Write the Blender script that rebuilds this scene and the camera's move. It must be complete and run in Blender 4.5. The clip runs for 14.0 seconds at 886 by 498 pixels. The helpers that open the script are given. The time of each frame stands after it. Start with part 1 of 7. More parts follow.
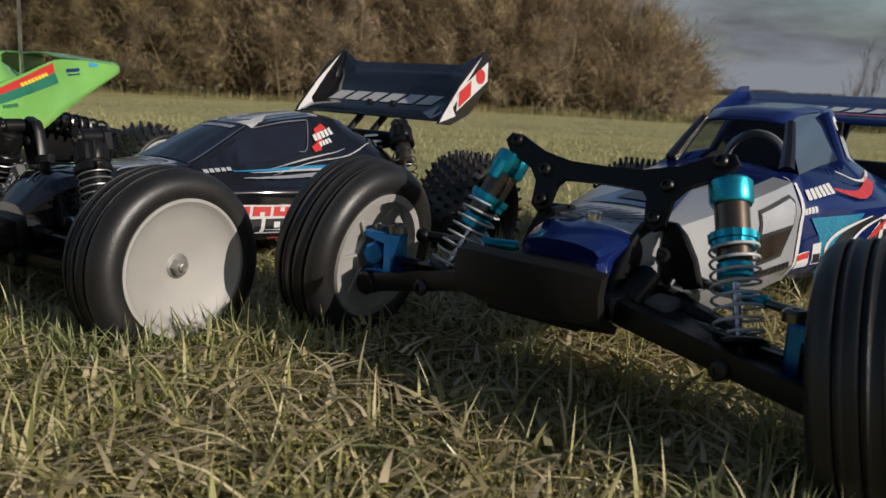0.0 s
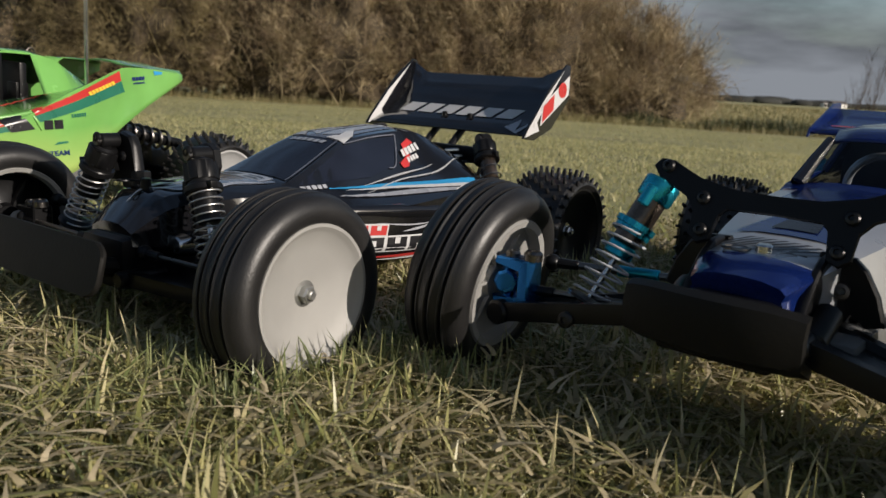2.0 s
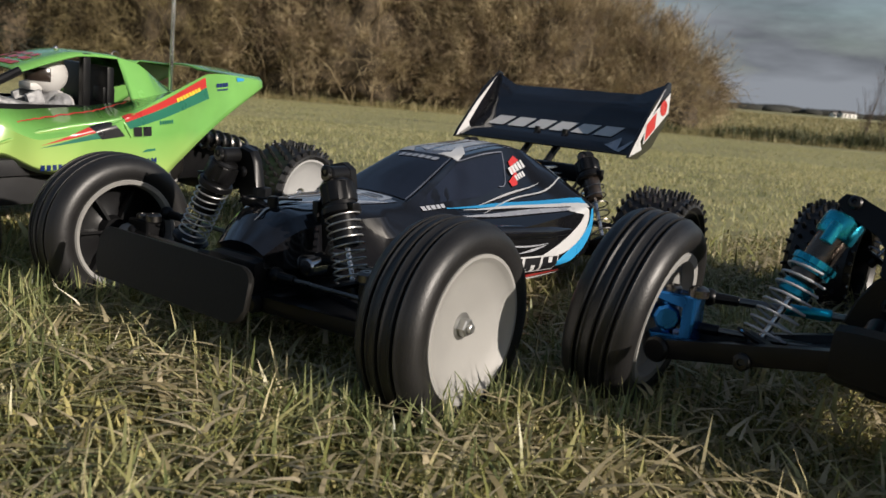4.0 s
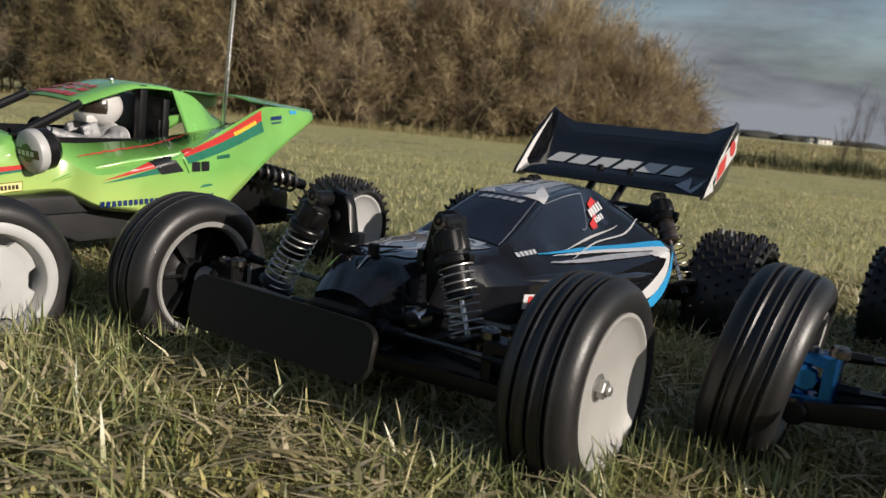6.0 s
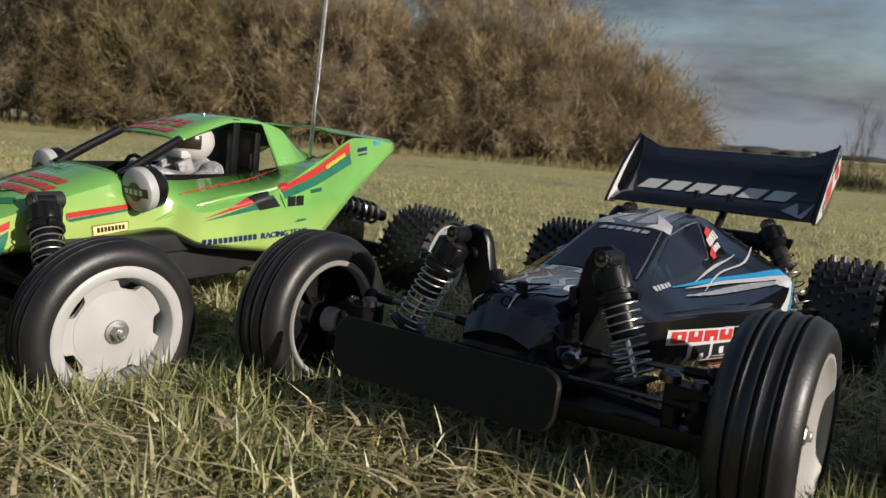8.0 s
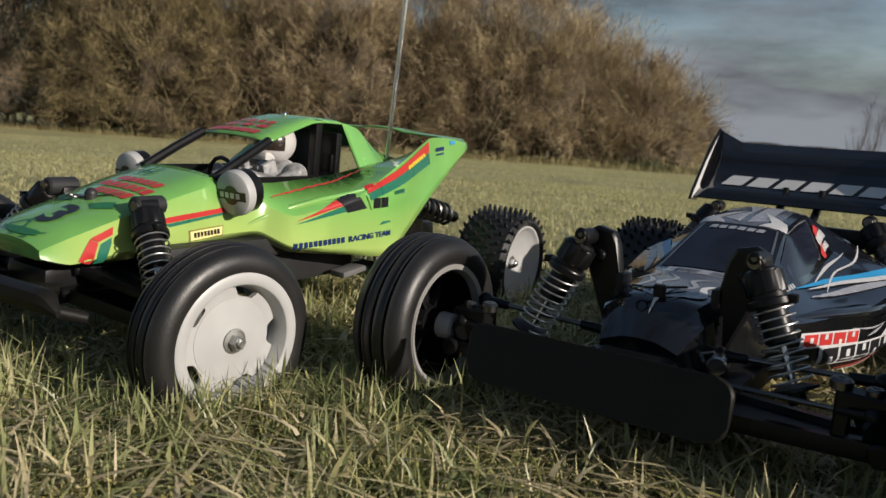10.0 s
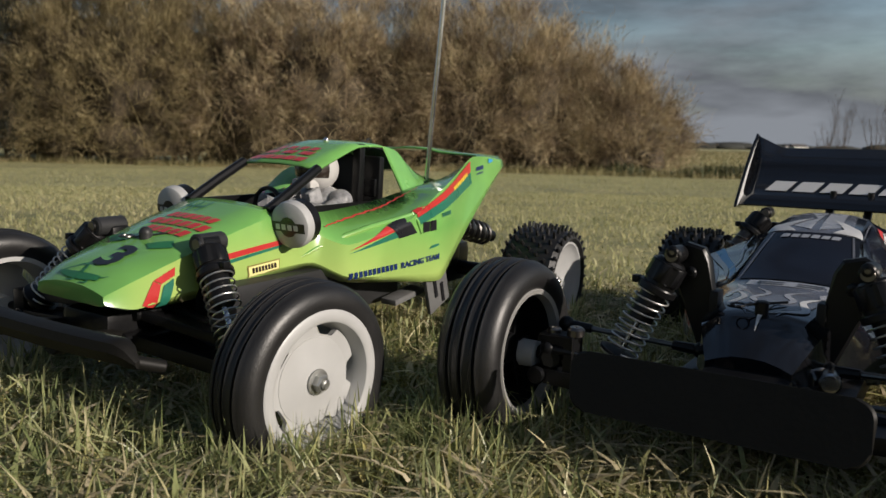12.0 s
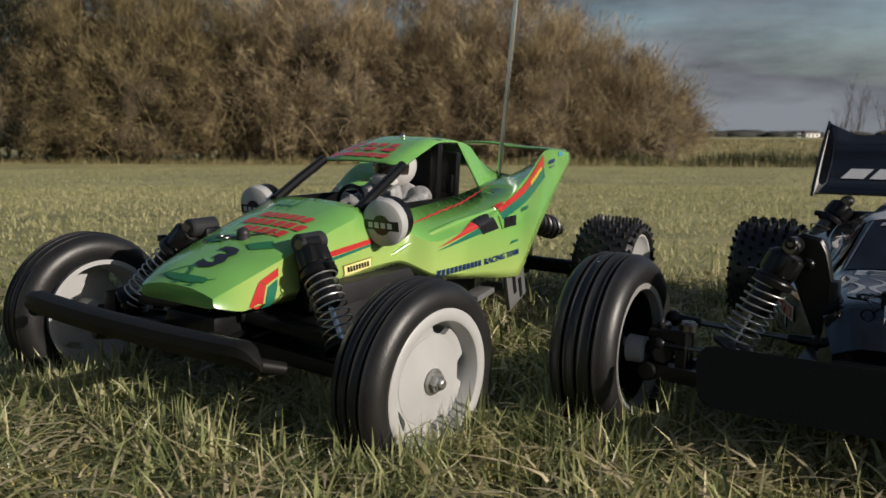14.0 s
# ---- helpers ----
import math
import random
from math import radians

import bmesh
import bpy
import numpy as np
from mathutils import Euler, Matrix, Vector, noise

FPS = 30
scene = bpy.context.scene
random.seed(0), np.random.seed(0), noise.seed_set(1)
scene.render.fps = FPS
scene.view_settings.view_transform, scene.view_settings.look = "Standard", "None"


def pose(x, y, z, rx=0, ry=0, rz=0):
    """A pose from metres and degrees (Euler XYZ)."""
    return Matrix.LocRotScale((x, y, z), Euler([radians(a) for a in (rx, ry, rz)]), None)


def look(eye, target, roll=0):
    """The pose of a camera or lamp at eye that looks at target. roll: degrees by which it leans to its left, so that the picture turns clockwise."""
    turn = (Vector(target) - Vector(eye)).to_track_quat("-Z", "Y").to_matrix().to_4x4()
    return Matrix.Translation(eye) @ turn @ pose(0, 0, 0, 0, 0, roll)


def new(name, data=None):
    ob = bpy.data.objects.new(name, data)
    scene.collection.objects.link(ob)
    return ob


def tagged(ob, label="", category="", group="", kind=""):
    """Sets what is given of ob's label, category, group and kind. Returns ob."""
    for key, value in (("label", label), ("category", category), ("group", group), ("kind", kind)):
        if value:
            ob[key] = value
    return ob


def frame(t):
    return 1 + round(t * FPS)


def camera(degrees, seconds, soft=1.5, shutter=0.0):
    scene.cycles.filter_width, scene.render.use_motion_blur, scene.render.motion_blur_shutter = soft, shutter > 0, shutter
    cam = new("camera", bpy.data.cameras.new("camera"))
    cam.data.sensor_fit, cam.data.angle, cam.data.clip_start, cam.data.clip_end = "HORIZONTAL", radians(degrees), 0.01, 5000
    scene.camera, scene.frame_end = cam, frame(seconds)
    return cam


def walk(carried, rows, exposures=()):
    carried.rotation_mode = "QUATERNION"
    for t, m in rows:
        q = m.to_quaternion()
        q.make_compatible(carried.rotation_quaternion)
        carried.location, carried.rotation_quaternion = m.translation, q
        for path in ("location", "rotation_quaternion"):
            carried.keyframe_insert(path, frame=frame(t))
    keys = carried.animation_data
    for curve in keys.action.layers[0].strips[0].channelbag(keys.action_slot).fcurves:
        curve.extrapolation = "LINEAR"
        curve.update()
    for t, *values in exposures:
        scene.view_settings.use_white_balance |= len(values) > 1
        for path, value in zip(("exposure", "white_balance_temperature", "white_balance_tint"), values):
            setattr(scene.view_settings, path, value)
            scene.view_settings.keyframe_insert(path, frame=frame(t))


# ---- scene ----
cam = camera(58.7, 14.0)
cam.data.dof.use_dof, cam.data.dof.focus_distance, cam.data.dof.aperture_fstop = True, 0.41, 25.0
METRES, EYE, TILT, LEAN, TURN = 0.42, 0.138, -12.1, -2.8, 0.0
EXPOSURE, SKY = 0.29, 0.098
ROWS = [
    (0.0, 0.0, 0.0, 0.0, -0.0, 0.0, 0.0),
    (0.5, -0.0353, 0.0102, 0.0092, -0.04, 0.14, 0.05),
    (1.0, -0.0713, 0.0212, 0.015, 0.06, 0.21, -0.1),
    (1.5, -0.1053, 0.0313, 0.0214, -0.04, 0.28, -0.34),
    (2.0, -0.1442, 0.0398, 0.0257, -0.06, 0.21, -0.58),
    (2.5, -0.1832, 0.0509, 0.0328, 0.03, 0.27, -1.11),
    (3.0, -0.2229, 0.0587, 0.038, -0.02, 0.35, -1.48),
    (3.5, -0.2624, 0.0671, 0.0453, 0.42, 0.21, -1.86),
    (6.0, -0.4454, 0.1123, 0.0808, -1.1, 1.83, -2.43),
    (6.5, -0.4838, 0.1222, 0.0873, -1.52, 2.54, -1.88),
    (7.0, -0.5266, 0.1308, 0.0874, -1.35, 2.83, -1.6),
    (7.5, -0.5674, 0.1393, 0.0922, -1.09, 3.2, -1.65),
    (8.0, -0.6045, 0.1476, 0.0946, -0.75, 3.39, -1.4),
    (8.5, -0.6367, 0.157, 0.0935, -0.36, 3.36, -1.37),
    (9.0, -0.6711, 0.1666, 0.0913, -0.46, 3.13, -1.25),
    (11.5, -0.8292, 0.2072, 0.1106, -1.05, 4.1, 0.94),
    (12.0, -0.8531, 0.2178, 0.1166, -1.75, 4.27, 2.0),
    (12.5, -0.8784, 0.2242, 0.1219, -1.78, 4.06, 2.88),
    (13.0, -0.9034, 0.2283, 0.1266, -1.42, 3.83, 3.45),
    (13.5, -0.9324, 0.2303, 0.1282, -0.94, 3.87, 3.39),
    (14.0, -0.9591, 0.2313, 0.1255, -0.87, 3.84, 2.95),
]
walk(cam, [(t, pose(0, 0, EYE, TILT, LEAN, TURN) @ pose(METRES * x, METRES * y, METRES * z, 90 + pitch, roll, yaw)) for t, x, y, z, yaw, pitch, roll in ROWS],
     exposures=[(0.0, EXPOSURE - 0.20), (3.5, EXPOSURE), (7.0, EXPOSURE + 0.06), (9.0, EXPOSURE + 0.03), (14.0, EXPOSURE - 0.18)])

# ---- sky and sun ----
SUN_AZ, SUN_EL = radians(-32.7), radians(20.0)
sun = new("sun", bpy.data.lights.new("sun", "SUN"))
sun.data.energy, sun.data.angle, sun.data.color = 4.5, radians(0.6), (1.0, 0.90, 0.80)
sun.matrix_basis = look((0, 0, 0), (-math.cos(SUN_AZ) * math.cos(SUN_EL), -math.sin(SUN_AZ) * math.cos(SUN_EL), -math.sin(SUN_EL)))

world = bpy.data.worlds.new("world")
scene.world = world
world.use_nodes = True
wn, wl = world.node_tree.nodes, world.node_tree.links
wn.clear()
sky = wn.new("ShaderNodeTexSky")
sky.sky_type, sky.sun_disc, sky.sun_elevation, sky.sun_rotation = "NISHITA", False, SUN_EL, radians(90) - SUN_AZ
coord = wn.new("ShaderNodeTexCoord")
stretch = wn.new("ShaderNodeMapping")
stretch.inputs["Scale"].default_value = (1.5, 1.5, 6.0)
clouds = wn.new("ShaderNodeTexNoise")
clouds.inputs["Scale"].default_value, clouds.inputs["Detail"].default_value, clouds.inputs["Roughness"].default_value = 1.7, 6, 0.58
cover = wn.new("ShaderNodeValToRGB")
cover.color_ramp.elements[0].position, cover.color_ramp.elements[1].position = 0.26, 0.62
shade = wn.new("ShaderNodeTexNoise")
shade.inputs["Scale"].default_value, shade.inputs["Detail"].default_value = 3.3, 5
tone = wn.new("ShaderNodeValToRGB")
tone.color_ramp.elements[0].position, tone.color_ramp.elements[0].color = 0.35, (0.20, 0.22, 0.26, 1)
tone.color_ramp.elements[1].position, tone.color_ramp.elements[1].color = 0.78, (2.25, 2.42, 2.70, 1)
blend = wn.new("ShaderNodeMix")
blend.data_type = "RGBA"
back = wn.new("ShaderNodeBackground")
back.inputs["Strength"].default_value = SKY
out = wn.new("ShaderNodeOutputWorld")
wl.new(coord.outputs["Generated"], stretch.inputs["Vector"])
wl.new(stretch.outputs[0], clouds.inputs["Vector"])
wl.new(stretch.outputs[0], shade.inputs["Vector"])
rise = wn.new("ShaderNodeSeparateXYZ")
deck = wn.new("ShaderNodeMapRange")
deck.inputs["From Min"].default_value, deck.inputs["From Max"].default_value = 0.015, 0.21
deck.inputs["To Min"].default_value, deck.inputs["To Max"].default_value = 0.26, -0.20
heavy = wn.new("ShaderNodeMath")
wl.new(coord.outputs["Generated"], rise.inputs[0])
wl.new(rise.outputs["Z"], deck.inputs["Value"])
wl.new(shade.outputs["Fac"], heavy.inputs[0])
wl.new(deck.outputs[0], heavy.inputs[1])
wl.new(heavy.outputs[0], tone.inputs[0])
lift = wn.new("ShaderNodeMath")
lift.operation = "MULTIPLY_ADD"
lift.inputs[1].default_value = 0.5
wl.new(deck.outputs[0], lift.inputs[0])
wl.new(clouds.outputs["Fac"], lift.inputs[2])
wl.new(lift.outputs[0], cover.inputs[0])
wl.new(cover.outputs[0], blend.inputs["Factor"])
wl.new(sky.outputs[0], blend.inputs["A"])
wl.new(tone.outputs[0], blend.inputs["B"])
wl.new(blend.outputs["Result"], back.inputs["Color"])
wl.new(back.outputs[0], out.inputs[0])


# ---- materials ----
def material(name, color, rough=0.5, metal=0.0, coat=0.0, spread=0.15, scale=60.0, bump=0.0, bump_scale=300.0, rough_spread=0.1, spec=0.5):
    """A surface with uneven tone, uneven gloss and fine relief, at real size."""
    mat = bpy.data.materials.new(name)
    mat.use_nodes = True
    n, l = mat.node_tree.nodes, mat.node_tree.links
    p = n["Principled BSDF"]
    p.inputs["Metallic"].default_value = metal
    p.inputs["Coat Weight"].default_value = coat
    p.inputs["Coat Roughness"].default_value = 0.05
    p.inputs["Specular IOR Level"].default_value = spec
    tc = n.new("ShaderNodeTexCoord")
    big = n.new("ShaderNodeTexNoise")
    big.inputs["Scale"].default_value, big.inputs["Detail"].default_value = scale, 6
    l.new(tc.outputs["Object"], big.inputs["Vector"])
    ramp = n.new("ShaderNodeValToRGB")
    ramp.color_ramp.elements[0].position, ramp.color_ramp.elements[1].position = 0.3, 0.7
    ramp.color_ramp.elements[0].color = (*[c * (1 - spread) for c in color], 1)
    ramp.color_ramp.elements[1].color = (*[min(1, c * (1 + spread)) for c in color], 1)
    l.new(big.outputs["Fac"], ramp.inputs[0])
    l.new(ramp.outputs[0], p.inputs["Base Color"])
    fine = n.new("ShaderNodeTexNoise")
    fine.inputs["Scale"].default_value, fine.inputs["Detail"].default_value = bump_scale, 4
    l.new(tc.outputs["Object"], fine.inputs["Vector"])
    gloss = n.new("ShaderNodeMapRange")
    gloss.inputs["To Min"].default_value, gloss.inputs["To Max"].default_value = max(0.02, rough - rough_spread), min(1, rough + rough_spread)
    l.new(big.outputs["Fac"], gloss.inputs["Value"])
    l.new(gloss.outputs[0], p.inputs["Roughness"])
    if bump:
        rel = n.new("ShaderNodeBump")
        rel.inputs["Strength"].default_value, rel.inputs["Distance"].default_value = bump, 0.001
        l.new(fine.outputs["Fac"], rel.inputs["Height"])
        l.new(rel.outputs[0], p.inputs["Normal"])
    return mat


def speckled(mat, color, scale, low, high, rough=0.8):
    """Lays dust or wear of another colour over a material, where a noise is high."""
    n, l = mat.node_tree.nodes, mat.node_tree.links
    p = n["Principled BSDF"]
    old = p.inputs["Base Color"].links[0].from_socket
    tc = n.new("ShaderNodeTexCoord")
    nz = n.new("ShaderNodeTexNoise")
    nz.inputs["Scale"].default_value, nz.inputs["Detail"].default_value, nz.inputs["Roughness"].default_value = scale, 8, 0.7
    l.new(tc.outputs["Object"], nz.inputs["Vector"])
    r = n.new("ShaderNodeMapRange")
    r.inputs["From Min"].default_value, r.inputs["From Max"].default_value = low, high
    l.new(nz.outputs["Fac"], r.inputs["Value"])
    m = n.new("ShaderNodeMix")
    m.data_type = "RGBA"
    m.inputs["B"].default_value = (*color, 1)
    l.new(r.outputs[0], m.inputs["Factor"])
    l.new(old, m.inputs["A"])
    l.new(m.outputs["Result"], p.inputs["Base Color"])
    return mat


def blades(name, stops, rough=0.55, through_light=0.35, patch=6.0, swing=0.9):
    """Thin plant matter: a colour for each blade, shifted by broad patches, that lets some light through."""
    mat = bpy.data.materials.new(name)
    mat.use_nodes = True
    n, l = mat.node_tree.nodes, mat.node_tree.links
    p = n["Principled BSDF"]
    p.inputs["Roughness"].default_value = rough
    geo = n.new("ShaderNodeNewGeometry")
    tc = n.new("ShaderNodeTexCoord")
    nz = n.new("ShaderNodeTexNoise")
    nz.inputs["Scale"].default_value, nz.inputs["Detail"].default_value = patch, 4
    l.new(tc.outputs["Object"], nz.inputs["Vector"])
    ad = n.new("ShaderNodeMath")
    ad.operation = "MULTIPLY_ADD"
    ad.inputs[1].default_value = swing
    l.new(nz.outputs["Fac"], ad.inputs[0])
    sc = n.new("ShaderNodeMath")
    sc.operation = "MULTIPLY_ADD"
    sc.inputs[1].default_value, sc.inputs[2].default_value = 0.75, 0.12 - 0.5 * swing
    l.new(geo.outputs["Random Per Island"], sc.inputs[0])
    l.new(sc.outputs[0], ad.inputs[2])
    ramp = n.new("ShaderNodeValToRGB")
    e = ramp.color_ramp.elements
    while len(e) < len(stops):
        e.new(0.5)
    for el, (pos, col) in zip(e, stops):
        el.position, el.color = pos, (*col, 1)
    l.new(ad.outputs[0], ramp.inputs[0])
    l.new(ramp.outputs[0], p.inputs["Base Color"])
    tr = n.new("ShaderNodeBsdfTranslucent")
    l.new(ramp.outputs[0], tr.inputs["Color"])
    mx = n.new("ShaderNodeMixShader")
    mx.inputs[0].default_value = through_light
    l.new(p.outputs[0], mx.inputs[1])
    l.new(tr.outputs[0], mx.inputs[2])
    l.new(mx.outputs[0], n["Material Output"].inputs["Surface"])
    return mat


RUBBER = speckled(material("tyre_rubber", (0.0125, 0.012, 0.012), 0.42, bump=0.12, bump_scale=900), (0.07, 0.065, 0.055), 140, 0.66, 0.92)
PLASTIC = speckled(material("black_plastic", (0.0065, 0.0065, 0.007), 0.34, bump=0.05, spec=0.24), (0.028, 0.026, 0.022), 90, 0.68, 0.95)
GREY_PLASTIC = material("grey_plastic", (0.022, 0.022, 0.023), 0.45, spec=0.35, bump=0.05)
TUB_GREY = material("grey_tub_plastic", (0.12, 0.12, 0.118), 0.45, spec=0.35, bump=0.05)
DULL_PLASTIC = speckled(material("dull_black_plastic", (0.0085, 0.0080, 0.0070), 0.50, spec=0.16, bump=0.1, bump_scale=500), (0.022, 0.019, 0.016), 70, 0.68, 0.95)
CARBON = material("carbon_plate", (0.008, 0.008, 0.009), 0.4, spec=0.22, bump=0.08, bump_scale=700)
BLACK_PAINT = material("gloss_black_paint", (0.0065, 0.0065, 0.0078), 0.12, coat=0.9, rough_spread=0.04, spec=0.45)
SMOKE = material("smoked_window", (0.010, 0.012, 0.020), 0.10, coat=0.0, rough_spread=0.04, spec=0.5)
SILVER_DISC = speckled(material("silver_wheel_paint", (0.315, 0.308, 0.292), 0.60, metal=0.22, spread=0.06, scale=40, spec=0.35, bump=0.06), (0.4, 0.37, 0.30), 160, 0.68, 0.9)
WHITE_PLASTIC = speckled(material("white_plastic", (0.375, 0.375, 0.37), 0.42, spread=0.06), (0.5, 0.45, 0.36), 120, 0.72, 0.92)
ZINC = material("zinc_plated_steel", (0.42, 0.42, 0.40), 0.38, metal=0.9)
CHROME = material("steel", (0.62, 0.62, 0.62), 0.22, metal=1.0)
DARK_STEEL = material("dark_steel", (0.16, 0.15, 0.14), 0.3, metal=1.0)
BOLT = material("blackened_bolt_steel", (0.035, 0.034, 0.033), 0.35, metal=0.8)
SPRING_STEEL = material("bright_spring_steel", (0.52, 0.51, 0.49), 0.36, metal=0.9)
SPRING_DARK = material("dark_spring_steel", (0.20, 0.19, 0.18), 0.3, metal=1.0)
SPRING_WHITE = material("white_spring_coating", (0.44, 0.45, 0.47), 0.35)
CYAN_ANO = material("turquoise_anodised_aluminium", (0.02, 0.34, 0.46), 0.28, metal=0.85, spread=0.1)
BLUE_ANO = material("blue_anodised_aluminium", (0.02, 0.16, 0.48), 0.28, metal=0.85, spread=0.1)
BRONZE = material("bronze_damper_tube", (0.13, 0.10, 0.08), 0.28, metal=0.9)
WHITE_INK = material("white_sticker", (0.52, 0.52, 0.52), 0.3, spread=0.03)
GREY_FADE = material("grey_metallic_fade", (0.15, 0.155, 0.18), 0.24, metal=0.3, coat=0.5, spread=0.35, scale=45)
SILVER_INK = material("silver_sticker", (0.42, 0.43, 0.46), 0.28, metal=0.3, spread=0.08)
RED_INK = material("red_sticker", (0.44, 0.032, 0.03), 0.3, spread=0.06)
BLUE_INK = material("light_blue_sticker", (0.03, 0.28, 0.55), 0.3, spread=0.06)
NAVY_INK = material("navy_sticker", (0.012, 0.028, 0.105), 0.3, spread=0.06)
BLACK_INK = material("black_sticker", (0.012, 0.012, 0.014), 0.3, spread=0.06)
TEAL_INK = material("dark_green_sticker", (0.02, 0.14, 0.09), 0.3, spread=0.06)
YELLOW_INK = material("yellow_sticker", (0.72, 0.52, 0.05), 0.3, spread=0.06)
OLIVE_INK = material("olive_sticker", (0.20, 0.18, 0.05), 0.3, spread=0.06)
GOLD_INK = material("pale_yellow_sticker", (0.72, 0.66, 0.28), 0.3, spread=0.05)
BLUE_PAINT = material("metallic_blue_paint", (0.0065, 0.020, 0.125), 0.2, metal=0.35, coat=0.6, spread=0.2, scale=900, rough_spread=0.04)
SILVER_PAINT = material("silver_body_paint", (0.42, 0.43, 0.45), 0.3, metal=0.45, coat=0.6, spread=0.06)
CYAN_PAINT = material("turquoise_flake_paint", (0.015, 0.24, 0.42), 0.25, metal=0.4, coat=0.9, spread=0.45, scale=1500)
VISOR = material("dark_visor", (0.03, 0.022, 0.018), 0.2)
SUIT = material("silver_suit", (0.26, 0.26, 0.265), 0.5, metal=0.2, spread=0.5, scale=160, bump=1.0, bump_scale=260)
DOLL_WHITE = material("doll_white_paint", (0.48, 0.47, 0.455), 0.4, spread=0.05)
NUMBER_GREEN = material("dark_green_print", (0.02, 0.13, 0.05), 0.35, spread=0.1)

GREEN_PAINT = material("lime_green_paint", (0.150, 0.365, 0.085), 0.24, coat=0.7, spread=0.13, scale=22, rough_spread=0.10)
nodes, links = GREEN_PAINT.node_tree.nodes, GREEN_PAINT.node_tree.links
base = nodes["Principled BSDF"].inputs["Base Color"]
plain = base.links[0].from_socket
where = nodes.new("ShaderNodeTexCoord")
split = nodes.new("ShaderNodeSeparateXYZ")
links.new(where.outputs["Object"], split.inputs[0])
wob = nodes.new("ShaderNodeTexNoise")
wob.inputs["Scale"].default_value = 18
links.new(where.outputs["Object"], wob.inputs["Vector"])
drop = nodes.new("ShaderNodeMath")
drop.operation = "MULTIPLY_ADD"
drop.inputs[1].default_value = 0.03
links.new(wob.outputs["Fac"], drop.inputs[0])
links.new(split.outputs["Z"], drop.inputs[2])
fade = nodes.new("ShaderNodeMapRange")
fade.inputs["From Min"].default_value, fade.inputs["From Max"].default_value = 0.094, 0.128
fade.inputs["To Min"].default_value, fade.inputs["To Max"].default_value = 0.66, 0.0
rear = nodes.new("ShaderNodeMapRange")
rear.inputs["From Min"].default_value, rear.inputs["From Max"].default_value = -0.09, -0.20
rear.inputs["To Min"].default_value, rear.inputs["To Max"].default_value = 0.0, 0.020
total = nodes.new("ShaderNodeMath")
links.new(split.outputs["X"], rear.inputs["Value"])
links.new(rear.outputs[0], total.inputs[0])
links.new(drop.outputs[0], total.inputs[1])
links.new(total.outputs[0], fade.inputs["Value"])
spray = nodes.new("ShaderNodeMix")
spray.data_type = "RGBA"
spray.inputs["B"].default_value = (0.44, 0.53, 0.15, 1)
facing = nodes.new("ShaderNodeNewGeometry")
slope = nodes.new("ShaderNodeSeparateXYZ")
side = nodes.new("ShaderNodeMapRange")
side.inputs["From Min"].default_value, side.inputs["From Max"].default_value = 0.15, 0.70
side.inputs["To Min"].default_value, side.inputs["To Max"].default_value = 1.0, 0.0
both = nodes.new("ShaderNodeMath")
both.operation = "MULTIPLY"
links.new(facing.outputs["Normal"], slope.inputs[0])
links.new(slope.outputs["Z"], side.inputs["Value"])
links.new(side.outputs[0], both.inputs[0])
links.new(fade.outputs[0], both.inputs[1])
flank = nodes.new("ShaderNodeMath")
flank.operation = "ABSOLUTE"
wide = nodes.new("ShaderNodeMapRange")
wide.inputs["From Min"].default_value, wide.inputs["From Max"].default_value = 0.023, 0.031
only = nodes.new("ShaderNodeMath")
only.operation = "MULTIPLY"
links.new(split.outputs["Y"], flank.inputs[0])
links.new(flank.outputs[0], wide.inputs["Value"])
links.new(both.outputs[0], only.inputs[0])
links.new(wide.outputs[0], only.inputs[1])
links.new(only.outputs[0], spray.inputs["Factor"])
links.new(plain, spray.inputs["A"])
links.new(spray.outputs["Result"], base)

GLASS = bpy.data.materials.new("clear_plastic_window")
GLASS.use_nodes = True
gn, gl = GLASS.node_tree.nodes, GLASS.node_tree.links
clear = gn.new("ShaderNodeBsdfTransparent")
clear.inputs["Color"].default_value = (0.62, 0.66, 0.70, 1)
shine = gn.new("ShaderNodeBsdfGlossy")
shine.inputs["Roughness"].default_value = 0.06
fres = gn.new("ShaderNodeFresnel")
fres.inputs["IOR"].default_value = 1.5
gmix = gn.new("ShaderNodeMixShader")
gl.new(fres.outputs[0], gmix.inputs[0])
gl.new(clear.outputs[0], gmix.inputs[1])
gl.new(shine.outputs[0], gmix.inputs[2])
gl.new(gmix.outputs[0], gn["Material Output"].inputs["Surface"])

TURF = blades("lawn_grass_blades", [(0.05, (0.16, 0.175, 0.056)), (0.3, (0.32, 0.315, 0.122)), (0.5, (0.45, 0.425, 0.188)), (0.7, (0.58, 0.52, 0.28)), (0.95, (0.72, 0.61, 0.41))], rough=0.36, through_light=0.34)
GREEN_TURF = blades("green_grass_blades", [(0.05, (0.12, 0.150, 0.050)), (0.3, (0.225, 0.260, 0.108)), (0.55, (0.33, 0.355, 0.158)), (0.8, (0.44, 0.43, 0.225)), (0.98, (0.60, 0.52, 0.35))], rough=0.36, through_light=0.36)
MOSS = blades("moss", [(0.05, (0.09, 0.092, 0.028)), (0.35, (0.21, 0.200, 0.058)), (0.6, (0.34, 0.310, 0.105)), (0.9, (0.48, 0.40, 0.18))], 0.8, 0.2, 12.0)
